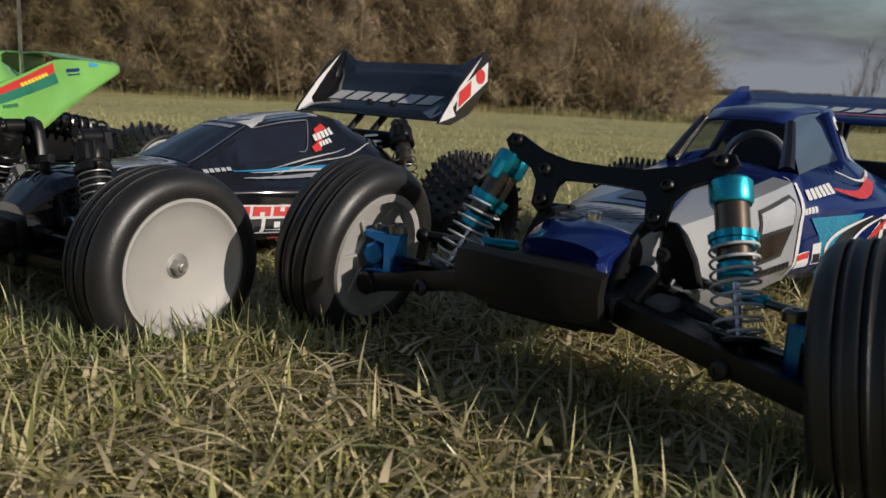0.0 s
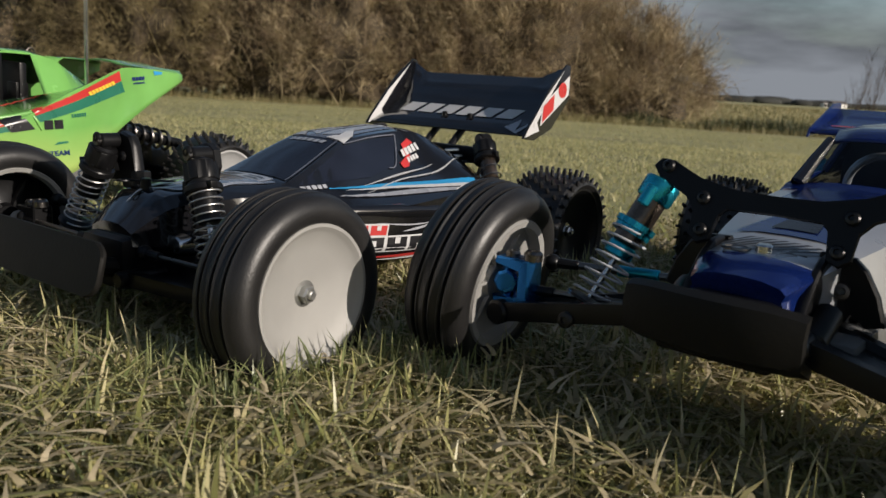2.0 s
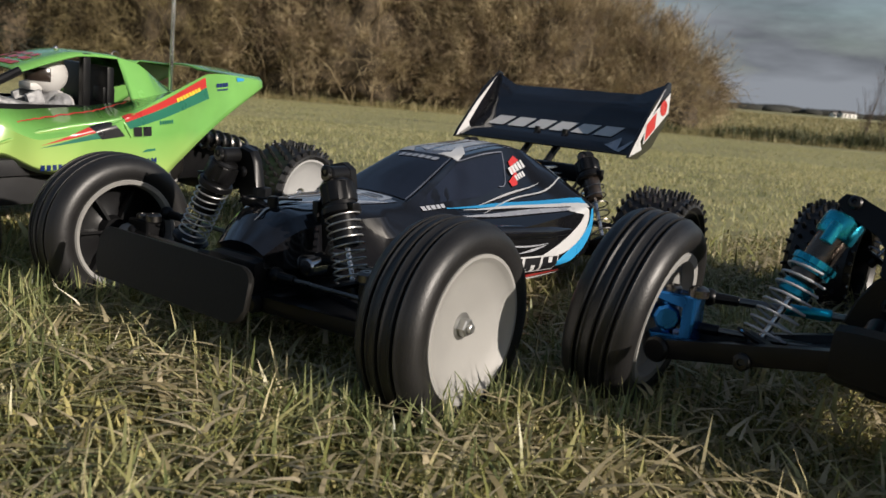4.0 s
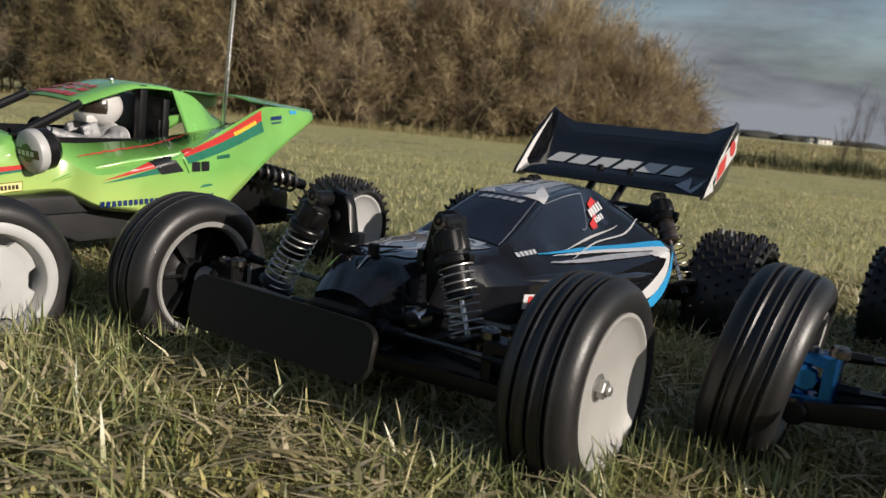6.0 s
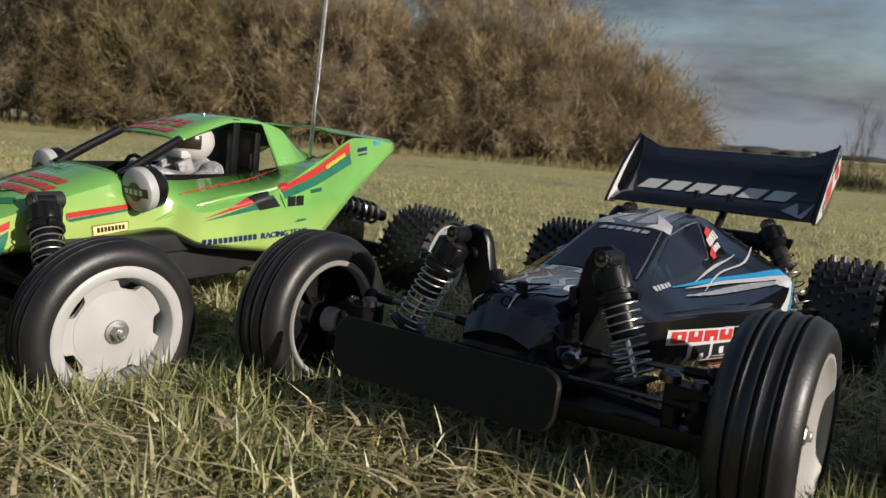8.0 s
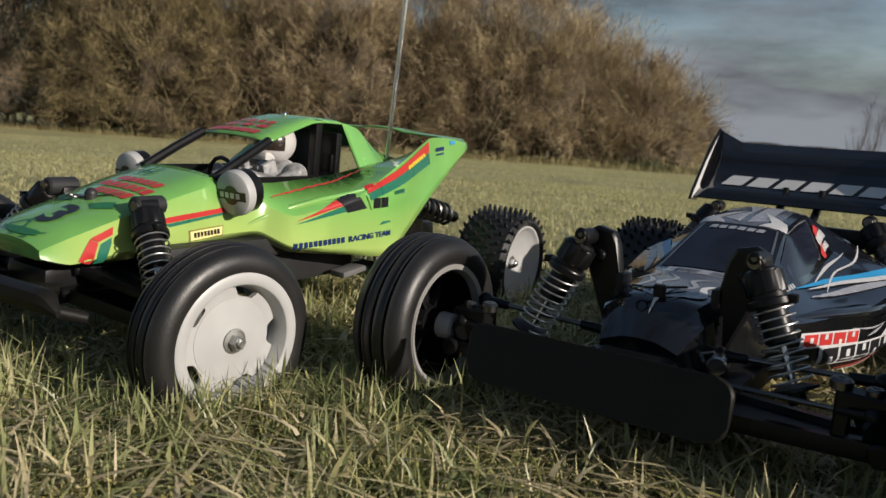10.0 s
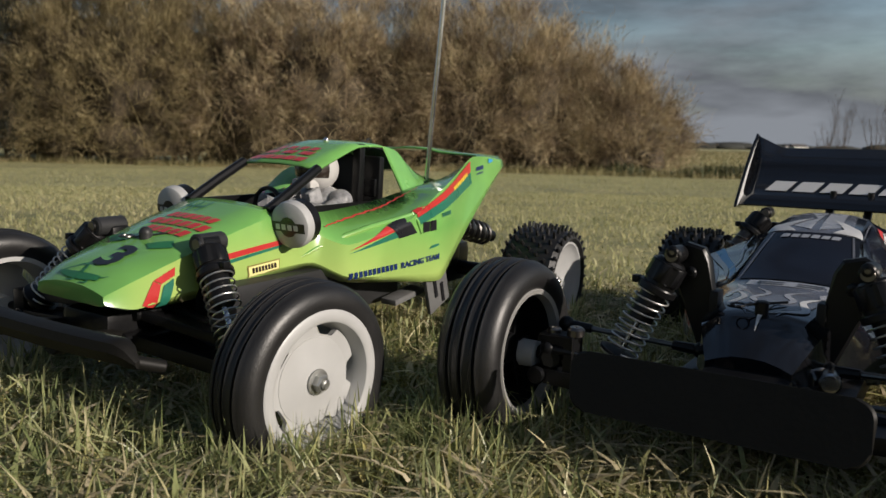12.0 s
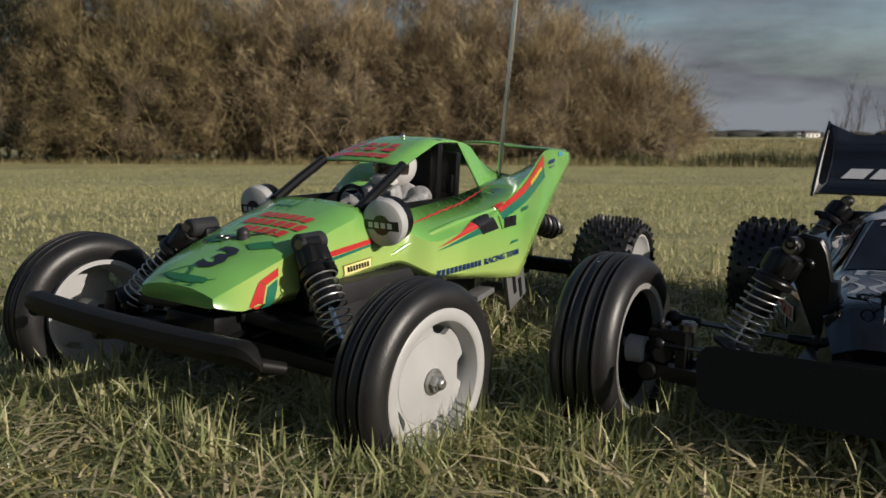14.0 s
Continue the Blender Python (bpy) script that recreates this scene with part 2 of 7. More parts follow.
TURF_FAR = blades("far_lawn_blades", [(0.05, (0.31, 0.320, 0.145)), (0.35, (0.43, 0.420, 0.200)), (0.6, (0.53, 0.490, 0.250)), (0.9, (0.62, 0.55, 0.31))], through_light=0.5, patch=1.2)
TWIGS = blades("hedge_twigs", [(0.0, (0.085, 0.060, 0.038)), (0.4, (0.27, 0.200, 0.122)), (0.65, (0.385, 0.305, 0.175)), (0.9, (0.56, 0.46, 0.28))], 0.8, 0.3, 1.5, 2.4)
DRY_BLADES = blades("dry_grass_blades", [(0.1, (0.24, 0.20, 0.095)), (0.5, (0.46, 0.39, 0.225)), (0.9, (0.64, 0.54, 0.36))], 0.6, 0.3, 8.0)
STRAW = blades("dry_straw", [(0.1, (0.15, 0.14, 0.055)), (0.5, (0.28, 0.245, 0.11)), (0.9, (0.42, 0.35, 0.19))], 0.7, 0.25, 0.4)
TWIGS_OLIVE = blades("olive_hedge_twigs", [(0.0, (0.055, 0.040, 0.022)), (0.4, (0.19, 0.148, 0.076)), (0.65, (0.28, 0.225, 0.11)), (0.9, (0.44, 0.36, 0.19))], 0.8, 0.3, 1.5, 2.4)
DARK_LEAF = blades("dark_weeds", [(0.1, (0.025, 0.035, 0.012)), (0.5, (0.05, 0.065, 0.022)), (0.9, (0.12, 0.11, 0.05))], 0.7, 0.2, 0.4)
EVERGREEN = blades("evergreen_leaves", [(0.1, (0.008, 0.010, 0.005)), (0.5, (0.016, 0.019, 0.009)), (0.9, (0.035, 0.034, 0.018))], 0.7, 0.1, 0.4)

EARTH = material("lawn_soil", (0.25, 0.24, 0.105), 0.9, spread=0.5, scale=0.8, bump=1.0, bump_scale=120)
speckled(EARTH, (0.36, 0.32, 0.14), 3.0, 0.42, 0.62)
speckled(EARTH, (0.14, 0.16, 0.055), 14.0, 0.5, 0.7)
GREY_TWIG = material("grey_twigs", (0.17, 0.125, 0.095), 0.9, spread=0.3, scale=4.0)
# dark brown for the hedge's painted inner shade, and for the evergreens' stems
HEDGE_SHADE_WOOD = material("hedge_shade_and_wood", (0.075, 0.056, 0.033), 0.95, spread=0.6, scale=6.0, bump=1.0, bump_scale=30)
FAR_GREEN = material("far_tree_line", (0.030, 0.031, 0.026), 0.95, spread=0.5, scale=0.05)
HOUSE_WHITE = material("white_render", (0.80, 0.78, 0.74), 0.8, spread=0.05, scale=0.5)
ROOF_SLATE = material("slate_roof", (0.10, 0.09, 0.085), 0.8, spread=0.2, scale=0.7)


# ---- mesh helpers ----
def part(name, bm, mat, parent=None, label="", m=None, angle=32, mats=()):
    """Links a bmesh as ONE mesh object, under a thing or a part."""
    bmesh.ops.recalc_face_normals(bm, faces=bm.faces[:])
    me = bpy.data.meshes.new(name)
    bm.to_mesh(me)
    bm.free()
    for x in (mat, *mats):
        me.materials.append(x)
    me.shade_smooth()
    me.set_sharp_from_angle(angle=radians(angle))
    return hang(name, me, parent, label, m)


def hang(name, me, parent=None, label="", m=None):
    ob = new(name, me)
    ob.parent = parent
    if m is not None:
        ob.matrix_basis = m
    return tagged(ob, label)


def thing(name, m, label, category, group=""):
    ob = new(name)
    ob.empty_display_size = 0.03
    ob.matrix_basis = m
    return tagged(ob, label, category, group)


def basis(p0, p1):
    """A matrix at p0 whose z points to p1."""
    d = Vector(p1) - Vector(p0)
    return Matrix.Translation(p0) @ d.to_track_quat("Z", "Y").to_matrix().to_4x4()


def box(bm, c, s, bevel=0.0, rot=(0, 0, 0)):
    m = pose(*c, *rot) @ Matrix.Diagonal((*s, 1))
    r = bmesh.ops.create_cube(bm, size=1, matrix=m)
    if bevel:
        es = list({e for v in r["verts"] for e in v.link_edges})
        bmesh.ops.bevel(bm, geom=es, offset=bevel, segments=2, affect="EDGES", profile=0.6)


def lathe(bm, prof, n=32, m=None, close=False):
    """Turns a profile of (radius, height) round z."""
    m = m or Matrix()
    rings = []
    for r, z in prof:
        if r < 1e-6:
            rings.append([bm.verts.new(m @ Vector((0, 0, z)))])
        else:
            rings.append([bm.verts.new(m @ Vector((r * math.cos(2 * math.pi * i / n), r * math.sin(2 * math.pi * i / n), z))) for i in range(n)])
    pairs = list(zip(rings, rings[1:])) + ([(rings[-1], rings[0])] if close else [])
    for a, b in pairs:
        for i in range(n):
            j = (i + 1) % n
            if len(a) == 1 and len(b) == 1:
                continue
            if len(a) == 1:
                bm.faces.new((a[0], b[i], b[j]))
            elif len(b) == 1:
                bm.faces.new((a[i], b[0], a[j]))
            else:
                bm.faces.new((a[i], b[i], b[j], a[j]))


def rod(bm, p0, p1, r0, r1=None, n=14, bevel=0.0):
    """A round bar from p0 to p1 with closed, slightly rounded ends."""
    r1 = r0 if r1 is None else r1
    h = (Vector(p1) - Vector(p0)).length
    b = bevel or min(r0, r1, h / 2) * 0.2
    lathe(bm, [(0, 0), (r0 - b, 0), (r0, b), (r1, h - b), (r1 - b, h), (0, h)], n, basis(p0, p1))


def tube(bm, pts, r, n=6):
    """A round wire along points; r may be one radius or one for each point."""
    pts = [Vector(p) for p in pts]
    rs = r if isinstance(r, (list, tuple)) else [r] * len(pts)
    rings, side = [], None
    for i, p in enumerate(pts):
        t = (pts[min(i + 1, len(pts) - 1)] - pts[max(i - 1, 0)]).normalized()
        if side is None:
            side = t.orthogonal().normalized()
        side = (side - t * side.dot(t)).normalized()
        up = t.cross(side)
        rings.append([bm.verts.new(p + rs[i] * (math.cos(2 * math.pi * k / n) * side + math.sin(2 * math.pi * k / n) * up)) for k in range(n)])
    for a, b in zip(rings, rings[1:]):
        for k in range(n):
            j = (k + 1) % n
            bm.faces.new((a[k], b[k], b[j], a[j]))
    bm.faces.new(rings[0][::-1])
    bm.faces.new(rings[-1])


def prism(bm, outline, thick, m, bevel=0.0):
    """A flat plate: an outline in x and y, thick along z, centred."""
    lo = [bm.verts.new(m @ Vector((x, y, -thick / 2))) for x, y in outline]
    hi = [bm.verts.new(m @ Vector((x, y, thick / 2))) for x, y in outline]
    n = len(outline)
    fs = [bm.faces.new(lo[::-1]), bm.faces.new(hi)]
    for i in range(n):
        j = (i + 1) % n
        bm.faces.new((lo[i], lo[j], hi[j], hi[i]))
    if bevel:
        es = [e for f in fs for e in f.edges]
        bmesh.ops.bevel(bm, geom=list(set(es)), offset=bevel, segments=1, affect="EDGES")


def coil(bm, p0, p1, radius, wire, turns, n=6, steps=16):
    m = basis(p0, p1)
    h = (Vector(p1) - Vector(p0)).length
    k = int(turns * steps)
    tube(bm, [m @ Vector((radius * math.cos(2 * math.pi * i / steps), radius * math.sin(2 * math.pi * i / steps), h * i / k)) for i in range(k + 1)], wire, n)


# ---- ground ----
def fall(x, y):
    """Height of the lawn: level round the cars, then falling gently to the hedge, and level again."""
    d = math.hypot(x + 0.2, max(y, 0.0))
    s = min(max((d - 0.9) / 18.0, 0.0), 1.0)
    return 0.004 - 0.564 * s


bm = bmesh.new()
steps = [-40, -12, -4, -1.5, -0.6, 0, 0.3, 0.6, 1, 1.6, 2.4, 3.5, 5, 7, 9, 12, 15, 18, 20, 24, 32, 50, 90, 200, 600, 2500]
cross = sorted({s * v for v in (0, 0.4, 0.8, 1.3, 2, 3, 4.5, 6.5, 9, 12, 16, 22, 35, 80, 250, 900, 2500) for s in (-1, 1)})
grid = [[bm.verts.new((x, y, fall(x, y))) for x in cross] for y in steps]
for a, b in zip(grid, grid[1:]):
    for i in range(len(cross) - 1):
        bm.faces.new((a[i], a[i + 1], b[i + 1], b[i]))
ground = part("ground", bm, EARTH)
tagged(ground, "short winter lawn falling gently to a hedge and open fields", "ground", kind="structure")

rng = np.random.default_rng(7)

BLACK_AT = pose(-0.2178, 0.4119, 0, 0, 0, -125.9)
GREEN_AT = pose(-0.5009, 0.4988, 0.003, 0, 0, -121.7) @ pose(0, 0, 0, -2.5)
BLUE_AT = pose(0.0641, 0.3088, 0, 0, 0, -131.0)
# each wheel: x, y, height of its centre, radius, half its width
BLACK_WHEELS = [(-0.005, 0.1155, 0.0508, 0.0435, 0.0155), (0.005, -0.1125, 0.0503, 0.0435, 0.0155), (-0.272, 0.101, 0.0450, 0.0430, 0.022), (-0.272, -0.101, 0.0450, 0.0430, 0.022)]
GREEN_WHEELS = [(0.000, 0.1070, 0.0465, 0.0435, 0.0155), (0.003, -0.1095, 0.0430, 0.0435, 0.0155), (-0.302, 0.098, 0.0465, 0.0430, 0.022), (-0.302, -0.096, 0.0415, 0.0430, 0.022)]
BLUE_WHEELS = [(0.0110, 0.1090, 0.0545, 0.0435, 0.0155), (0.0180, -0.1190, 0.0570, 0.0435, 0.0155), (-0.2645, 0.1150, 0.0450, 0.0430, 0.022), (-0.2645, -0.1150, 0.0450, 0.0430, 0.022)]


def strips(name, base, height, width, lean, heading, segments, mat, label, category, seat=fall, twist=0.5):
    """Many thin tapering blades as one mesh. Arrays: base (n, 3), height, width, lean (how far the tip hangs over, in heights), heading."""
    n = len(base)
    s = np.linspace(0, 1, segments + 1)
    out = np.stack([np.cos(heading), np.sin(heading), np.zeros(n)], 1)
    turn = heading + np.pi / 2 + rng.uniform(-twist, twist, n)
    across = np.stack([np.cos(turn), np.sin(turn), np.zeros(n)], 1)
    rows = []
    for k, u in enumerate(s):
        mid = base + out * (lean * height * u ** 1.8)[:, None]
        mid[:, 2] += height * (u - 0.28 * np.minimum(lean, 1.6) * u ** 2)
        if k == segments:
            rows.append(mid[:, None, :])
        else:
            w = (width * (1 - 0.75 * u ** 1.5) / 2)[:, None] * across
            rows.append(np.stack([mid - w, mid + w], 1))
    verts = np.concatenate(rows, 1)
    per = 2 * segments + 1
    verts = verts.reshape(-1, 3)
    tris = []
    for k in range(segments):
        a, b = 2 * k, 2 * k + 1
        if k == segments - 1:
            tris.append((a, b, per - 1))
        else:
            tris += [(a, b, b + 2), (a, b + 2, a + 2)]
    tris = (np.arange(n)[:, None, None] * per + np.array(tris)[None]).reshape(-1, 3)
    me = bpy.data.meshes.new(name)
    me.vertices.add(len(verts))
    me.vertices.foreach_set("co", verts.astype(np.float32).ravel())
    me.loops.add(tris.size)
    me.loops.foreach_set("vertex_index", tris.astype(np.int32).ravel())
    me.polygons.add(len(tris))
    me.polygons.foreach_set("loop_start", np.arange(0, tris.size, 3, dtype=np.int32))
    me.update(calc_edges=True)
    me.materials.append(mat)
    me.shade_smooth()
    ob = new(name, me)
    return tagged(ob, label, category, kind="stuff")


def seated(xy):
    d = np.hypot(xy[:, 0] + 0.2, np.maximum(xy[:, 1], 0))
    return 0.004 - 0.564 * np.clip((d - 0.9) / 18.0, 0, 1)


def clear_of_wheels(xy):
    """Leaves out the blades that a tyre stands on."""
    keep = np.ones(len(xy), bool)
    for at, wheels in ((BLACK_AT, BLACK_WHEELS), (GREEN_AT, GREEN_WHEELS), (BLUE_AT, BLUE_WHEELS)):
        inv = np.array(at.inverted())
        loc = np.c_[xy, np.zeros(len(xy)), np.ones(len(xy))] @ inv.T
        for x, y, z, r, h in wheels:
            keep &= ~((np.abs(loc[:, 0] - x) < r * 0.62) & (np.abs(loc[:, 1] - y) < h + 0.001))
    return keep


def patchy(xy, scale, seed):
    """A soft random field from a few waves."""
    g = np.random.default_rng(seed)
    v = np.zeros(len(xy))
    for _ in range(9):
        a, ph, f = g.uniform(0, 2 * np.pi), g.uniform(0, 2 * np.pi), scale * g.uniform(0.5, 1.8)
        v += np.sin(f * (xy[:, 0] * np.cos(a) + xy[:, 1] * np.sin(a)) + ph)
    return v / 4.5


def dense(xy):
    """1 in the thick grass round the cars, falling unevenly to 0 where the plain lawn takes over."""
    inside = np.minimum(np.minimum(xy[:, 0] + 1.02, 0.52 - xy[:, 0]), np.minimum(xy[:, 1] - 0.03, 0.90 - xy[:, 1]))
    return np.clip(inside / 0.17 + 0.30 * patchy(xy, 16, 31), 0, 1) * (inside > 0)


# moss in low cushions, with clover leaves
n = 150000
xy = np.c_[rng.uniform(-1.02, 0.52, n), rng.uniform(0.05, 0.90, n)]
xy = xy[clear_of_wheels(xy)]
xy = xy[rng.uniform(0, 1, len(xy)) < dense(xy)]
n = len(xy)
cushion = np.clip(patchy(xy, 70, 11) + 0.6 * patchy(xy, 190, 12), -0.7, 1.4)
strips("lawn_moss", np.c_[xy, seated(xy) + 0.008 + 0.0042 * cushion + rng.uniform(-0.003, 0.004, n)], rng.uniform(0.003, 0.009, n), rng.uniform(0.0010, 0.0030, n),
       rng.uniform(0.2, 1.3, n), rng.uniform(0, 2 * np.pi, n), 2, MOSS, "low olive moss and clover between the grass", "moss")
# near lawn: upright blades, greener towards the green car, then flattened dry ones among them
n = 235000
xy = np.c_[rng.uniform(-1.02, 0.52, n), rng.uniform(0.05, 0.90, n)]
xy = xy[clear_of_wheels(xy)]
xy = xy[rng.uniform(-1.25, 1.1, len(xy)) < 0.7 * patchy(xy, 55, 3) + 0.7 * patchy(xy, 170, 4)]
xy = xy[rng.uniform(0, 1, len(xy)) < dense(xy)]
lush = rng.uniform(0, 1, len(xy)) < 0.12 + 0.78 * np.clip((-0.12 - xy[:, 0]) / 0.35, 0, 1)
for pick, mat, label in ((~lush, TURF, "short trodden lawn grass, straw mixed with green"), (lush, GREEN_TURF, "short green lawn grass")):
    q = xy[pick]
    n = len(q)
    tuft = patchy(q, 55, 3)
    deep = 1 + 0.50 * np.clip((-0.22 - q[:, 0]) / 0.3, 0, 1)
    tall = np.clip(0.006 + rng.gamma(3.2, 0.0042, n) * (1 + 0.45 * tuft) * deep, 0.008, 0.036)
    stray = rng.uniform(0, 1, n) < 0.005
    tall[stray] = rng.uniform(0.030, 0.042, stray.sum())
    strips("lawn_blades", np.c_[q, seated(q) + 0.003], tall, rng.gamma(2.6, 0.00042, n) + 0.0005,
           np.abs(rng.normal(0.8, 1.2, n)), rng.uniform(0, 2 * np.pi, n), 3, mat, label, "grass", twist=1.4)
spots = []
ahead = np.random.default_rng(23)
for at, wheels in ((BLACK_AT, BLACK_WHEELS), (GREEN_AT, GREEN_WHEELS), (BLUE_AT, BLUE_WHEELS)):
    for x, y, z, r, h in wheels:
        k = 230
        loc = np.c_[x + rng.normal(0, 0.022, k), y + rng.choice([-1, 1], k) * (h + rng.uniform(0.001, 0.020, k)), np.zeros(k), np.ones(k)]
        spots.append((loc @ np.array(at).T)[:, :2])
        if x > -0.1:
            k = 260
            loc = np.c_[x + ahead.uniform(0.020, 0.062, k), y + ahead.uniform(-0.026, 0.034, k), np.zeros(k), np.ones(k)]
            spots.append((loc @ np.array(at).T)[:, :2])
q = np.concatenate(spots)
n = len(q)
strips("lawn_blades", np.c_[q, seated(q) + 0.002], rng.uniform(0.016, 0.036, n), rng.uniform(0.0009, 0.0023, n), np.abs(rng.normal(0.35, 0.5, n)), rng.uniform(0, 2 * np.pi, n), 4, GREEN_TURF,
       "taller green grass standing up round the wheels", "grass")
n = 46000
xy = np.c_[rng.uniform(-1.02, 0.52, n), rng.uniform(0.05, 0.90, n)]
xy = xy[clear_of_wheels(xy)]
xy = xy[rng.uniform(0, 1, len(xy)) < 0.45 + 0.55 * np.clip((xy[:, 0] + 0.35) / 0.25, 0, 1) + 0.3 * patchy(xy, 40, 21)]
xy = xy[rng.uniform(0, 1, len(xy)) < dense(xy)]
n = len(xy)
strips("lawn_thatch", np.c_[xy, seated(xy) + rng.uniform(0.010, 0.022, n)], rng.uniform(0.003, 0.008, n), rng.uniform(0.0008, 0.0030, n),
       rng.uniform(1.6, 5.0, n), rng.uniform(0, 2 * np.pi, n), 3, DRY_BLADES, "flattened dry straw-coloured grass lying in the lawn", "grass")
n = 190000
xy = np.c_[rng.uniform(-3.2, 2.6, n), rng.uniform(-1.3, 4.0, n)]
xy = xy[(np.abs(xy[:, 0] + 0.3) < 0.9 + 0.70 * np.abs(xy[:, 1])) & (rng.uniform(0, 1, len(xy)) > dense(xy))]
n = len(xy)
tuft = patchy(xy, 14, 5)
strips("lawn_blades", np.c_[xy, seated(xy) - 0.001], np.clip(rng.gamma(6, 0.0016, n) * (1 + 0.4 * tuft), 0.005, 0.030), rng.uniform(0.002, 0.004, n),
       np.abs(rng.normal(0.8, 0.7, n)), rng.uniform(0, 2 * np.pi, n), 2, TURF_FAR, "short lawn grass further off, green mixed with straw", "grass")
n = 170000
r = 3.8 + 17.5 * rng.uniform(0, 1, n) ** 0.8
a = rng.uniform(radians(54), radians(128), n)
xy = np.c_[-0.2 + r * np.cos(a), r * np.sin(a)]
tuft = patchy(xy, 4, 6)
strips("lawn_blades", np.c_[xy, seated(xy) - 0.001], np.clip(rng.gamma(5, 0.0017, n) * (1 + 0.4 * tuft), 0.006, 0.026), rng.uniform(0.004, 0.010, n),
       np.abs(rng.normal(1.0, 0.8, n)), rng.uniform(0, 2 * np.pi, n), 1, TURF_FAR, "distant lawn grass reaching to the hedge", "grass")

# rank growth along the lawn's far edge
n = 26000
x = rng.uniform(-15, 16, n)
xy = np.c_[x, 19.2 - 0.12 * (x - 2) + rng.normal(0, 0.45, n)]
strips("rank_grass", np.c_[xy, np.full(n, -0.57)], np.clip(rng.gamma(3, 0.045, n), 0.03, 0.5) * np.where(xy[:, 0] > 6.6, 0.75, 1.0), rng.uniform(0.008, 0.02, n),
       np.abs(rng.normal(0, 0.5, n)), rng.uniform(0, 2 * np.pi, n), 2, STRAW, "long dry grass along the foot of the hedge", "grass")
n = 16000
x = rng.uniform(4.5, 22, n)
xy = np.c_[x, 19.6 - 0.12 * (x - 2) + rng.normal(0, 0.35, n)]
strips("weeds", np.c_[xy, np.full(n, -0.57)], np.clip(rng.gamma(4, 0.075, n), 0.05, 0.5) * np.clip(0.75 + 0.4 * patchy(xy, 2.2, 9), 0.2, 1.2), rng.uniform(0.015, 0.035, n),
       np.abs(rng.normal(0, 0.6, n)), rng.uniform(0, 2 * np.pi, n), 2, DARK_LEAF, "dark green weeds in a strip along the lawn's edge", "weeds")
n = 30000
r = 24 + 150 * rng.uniform(0, 1, n) ** 1.7
a = rng.uniform(radians(52), radians(80), n)
xy = np.c_[r * np.cos(a), r * np.sin(a)]
strips("field_stubble", np.c_[xy, np.full(n, -0.57)], rng.uniform(0.05, 0.28, n), rng.uniform(0.02, 0.08, n) * (r / 40), np.abs(rng.normal(0, 0.5, n)),
       rng.uniform(0, 2 * np.pi, n), 1, STRAW, "pale dry growth on the open field", "grass")


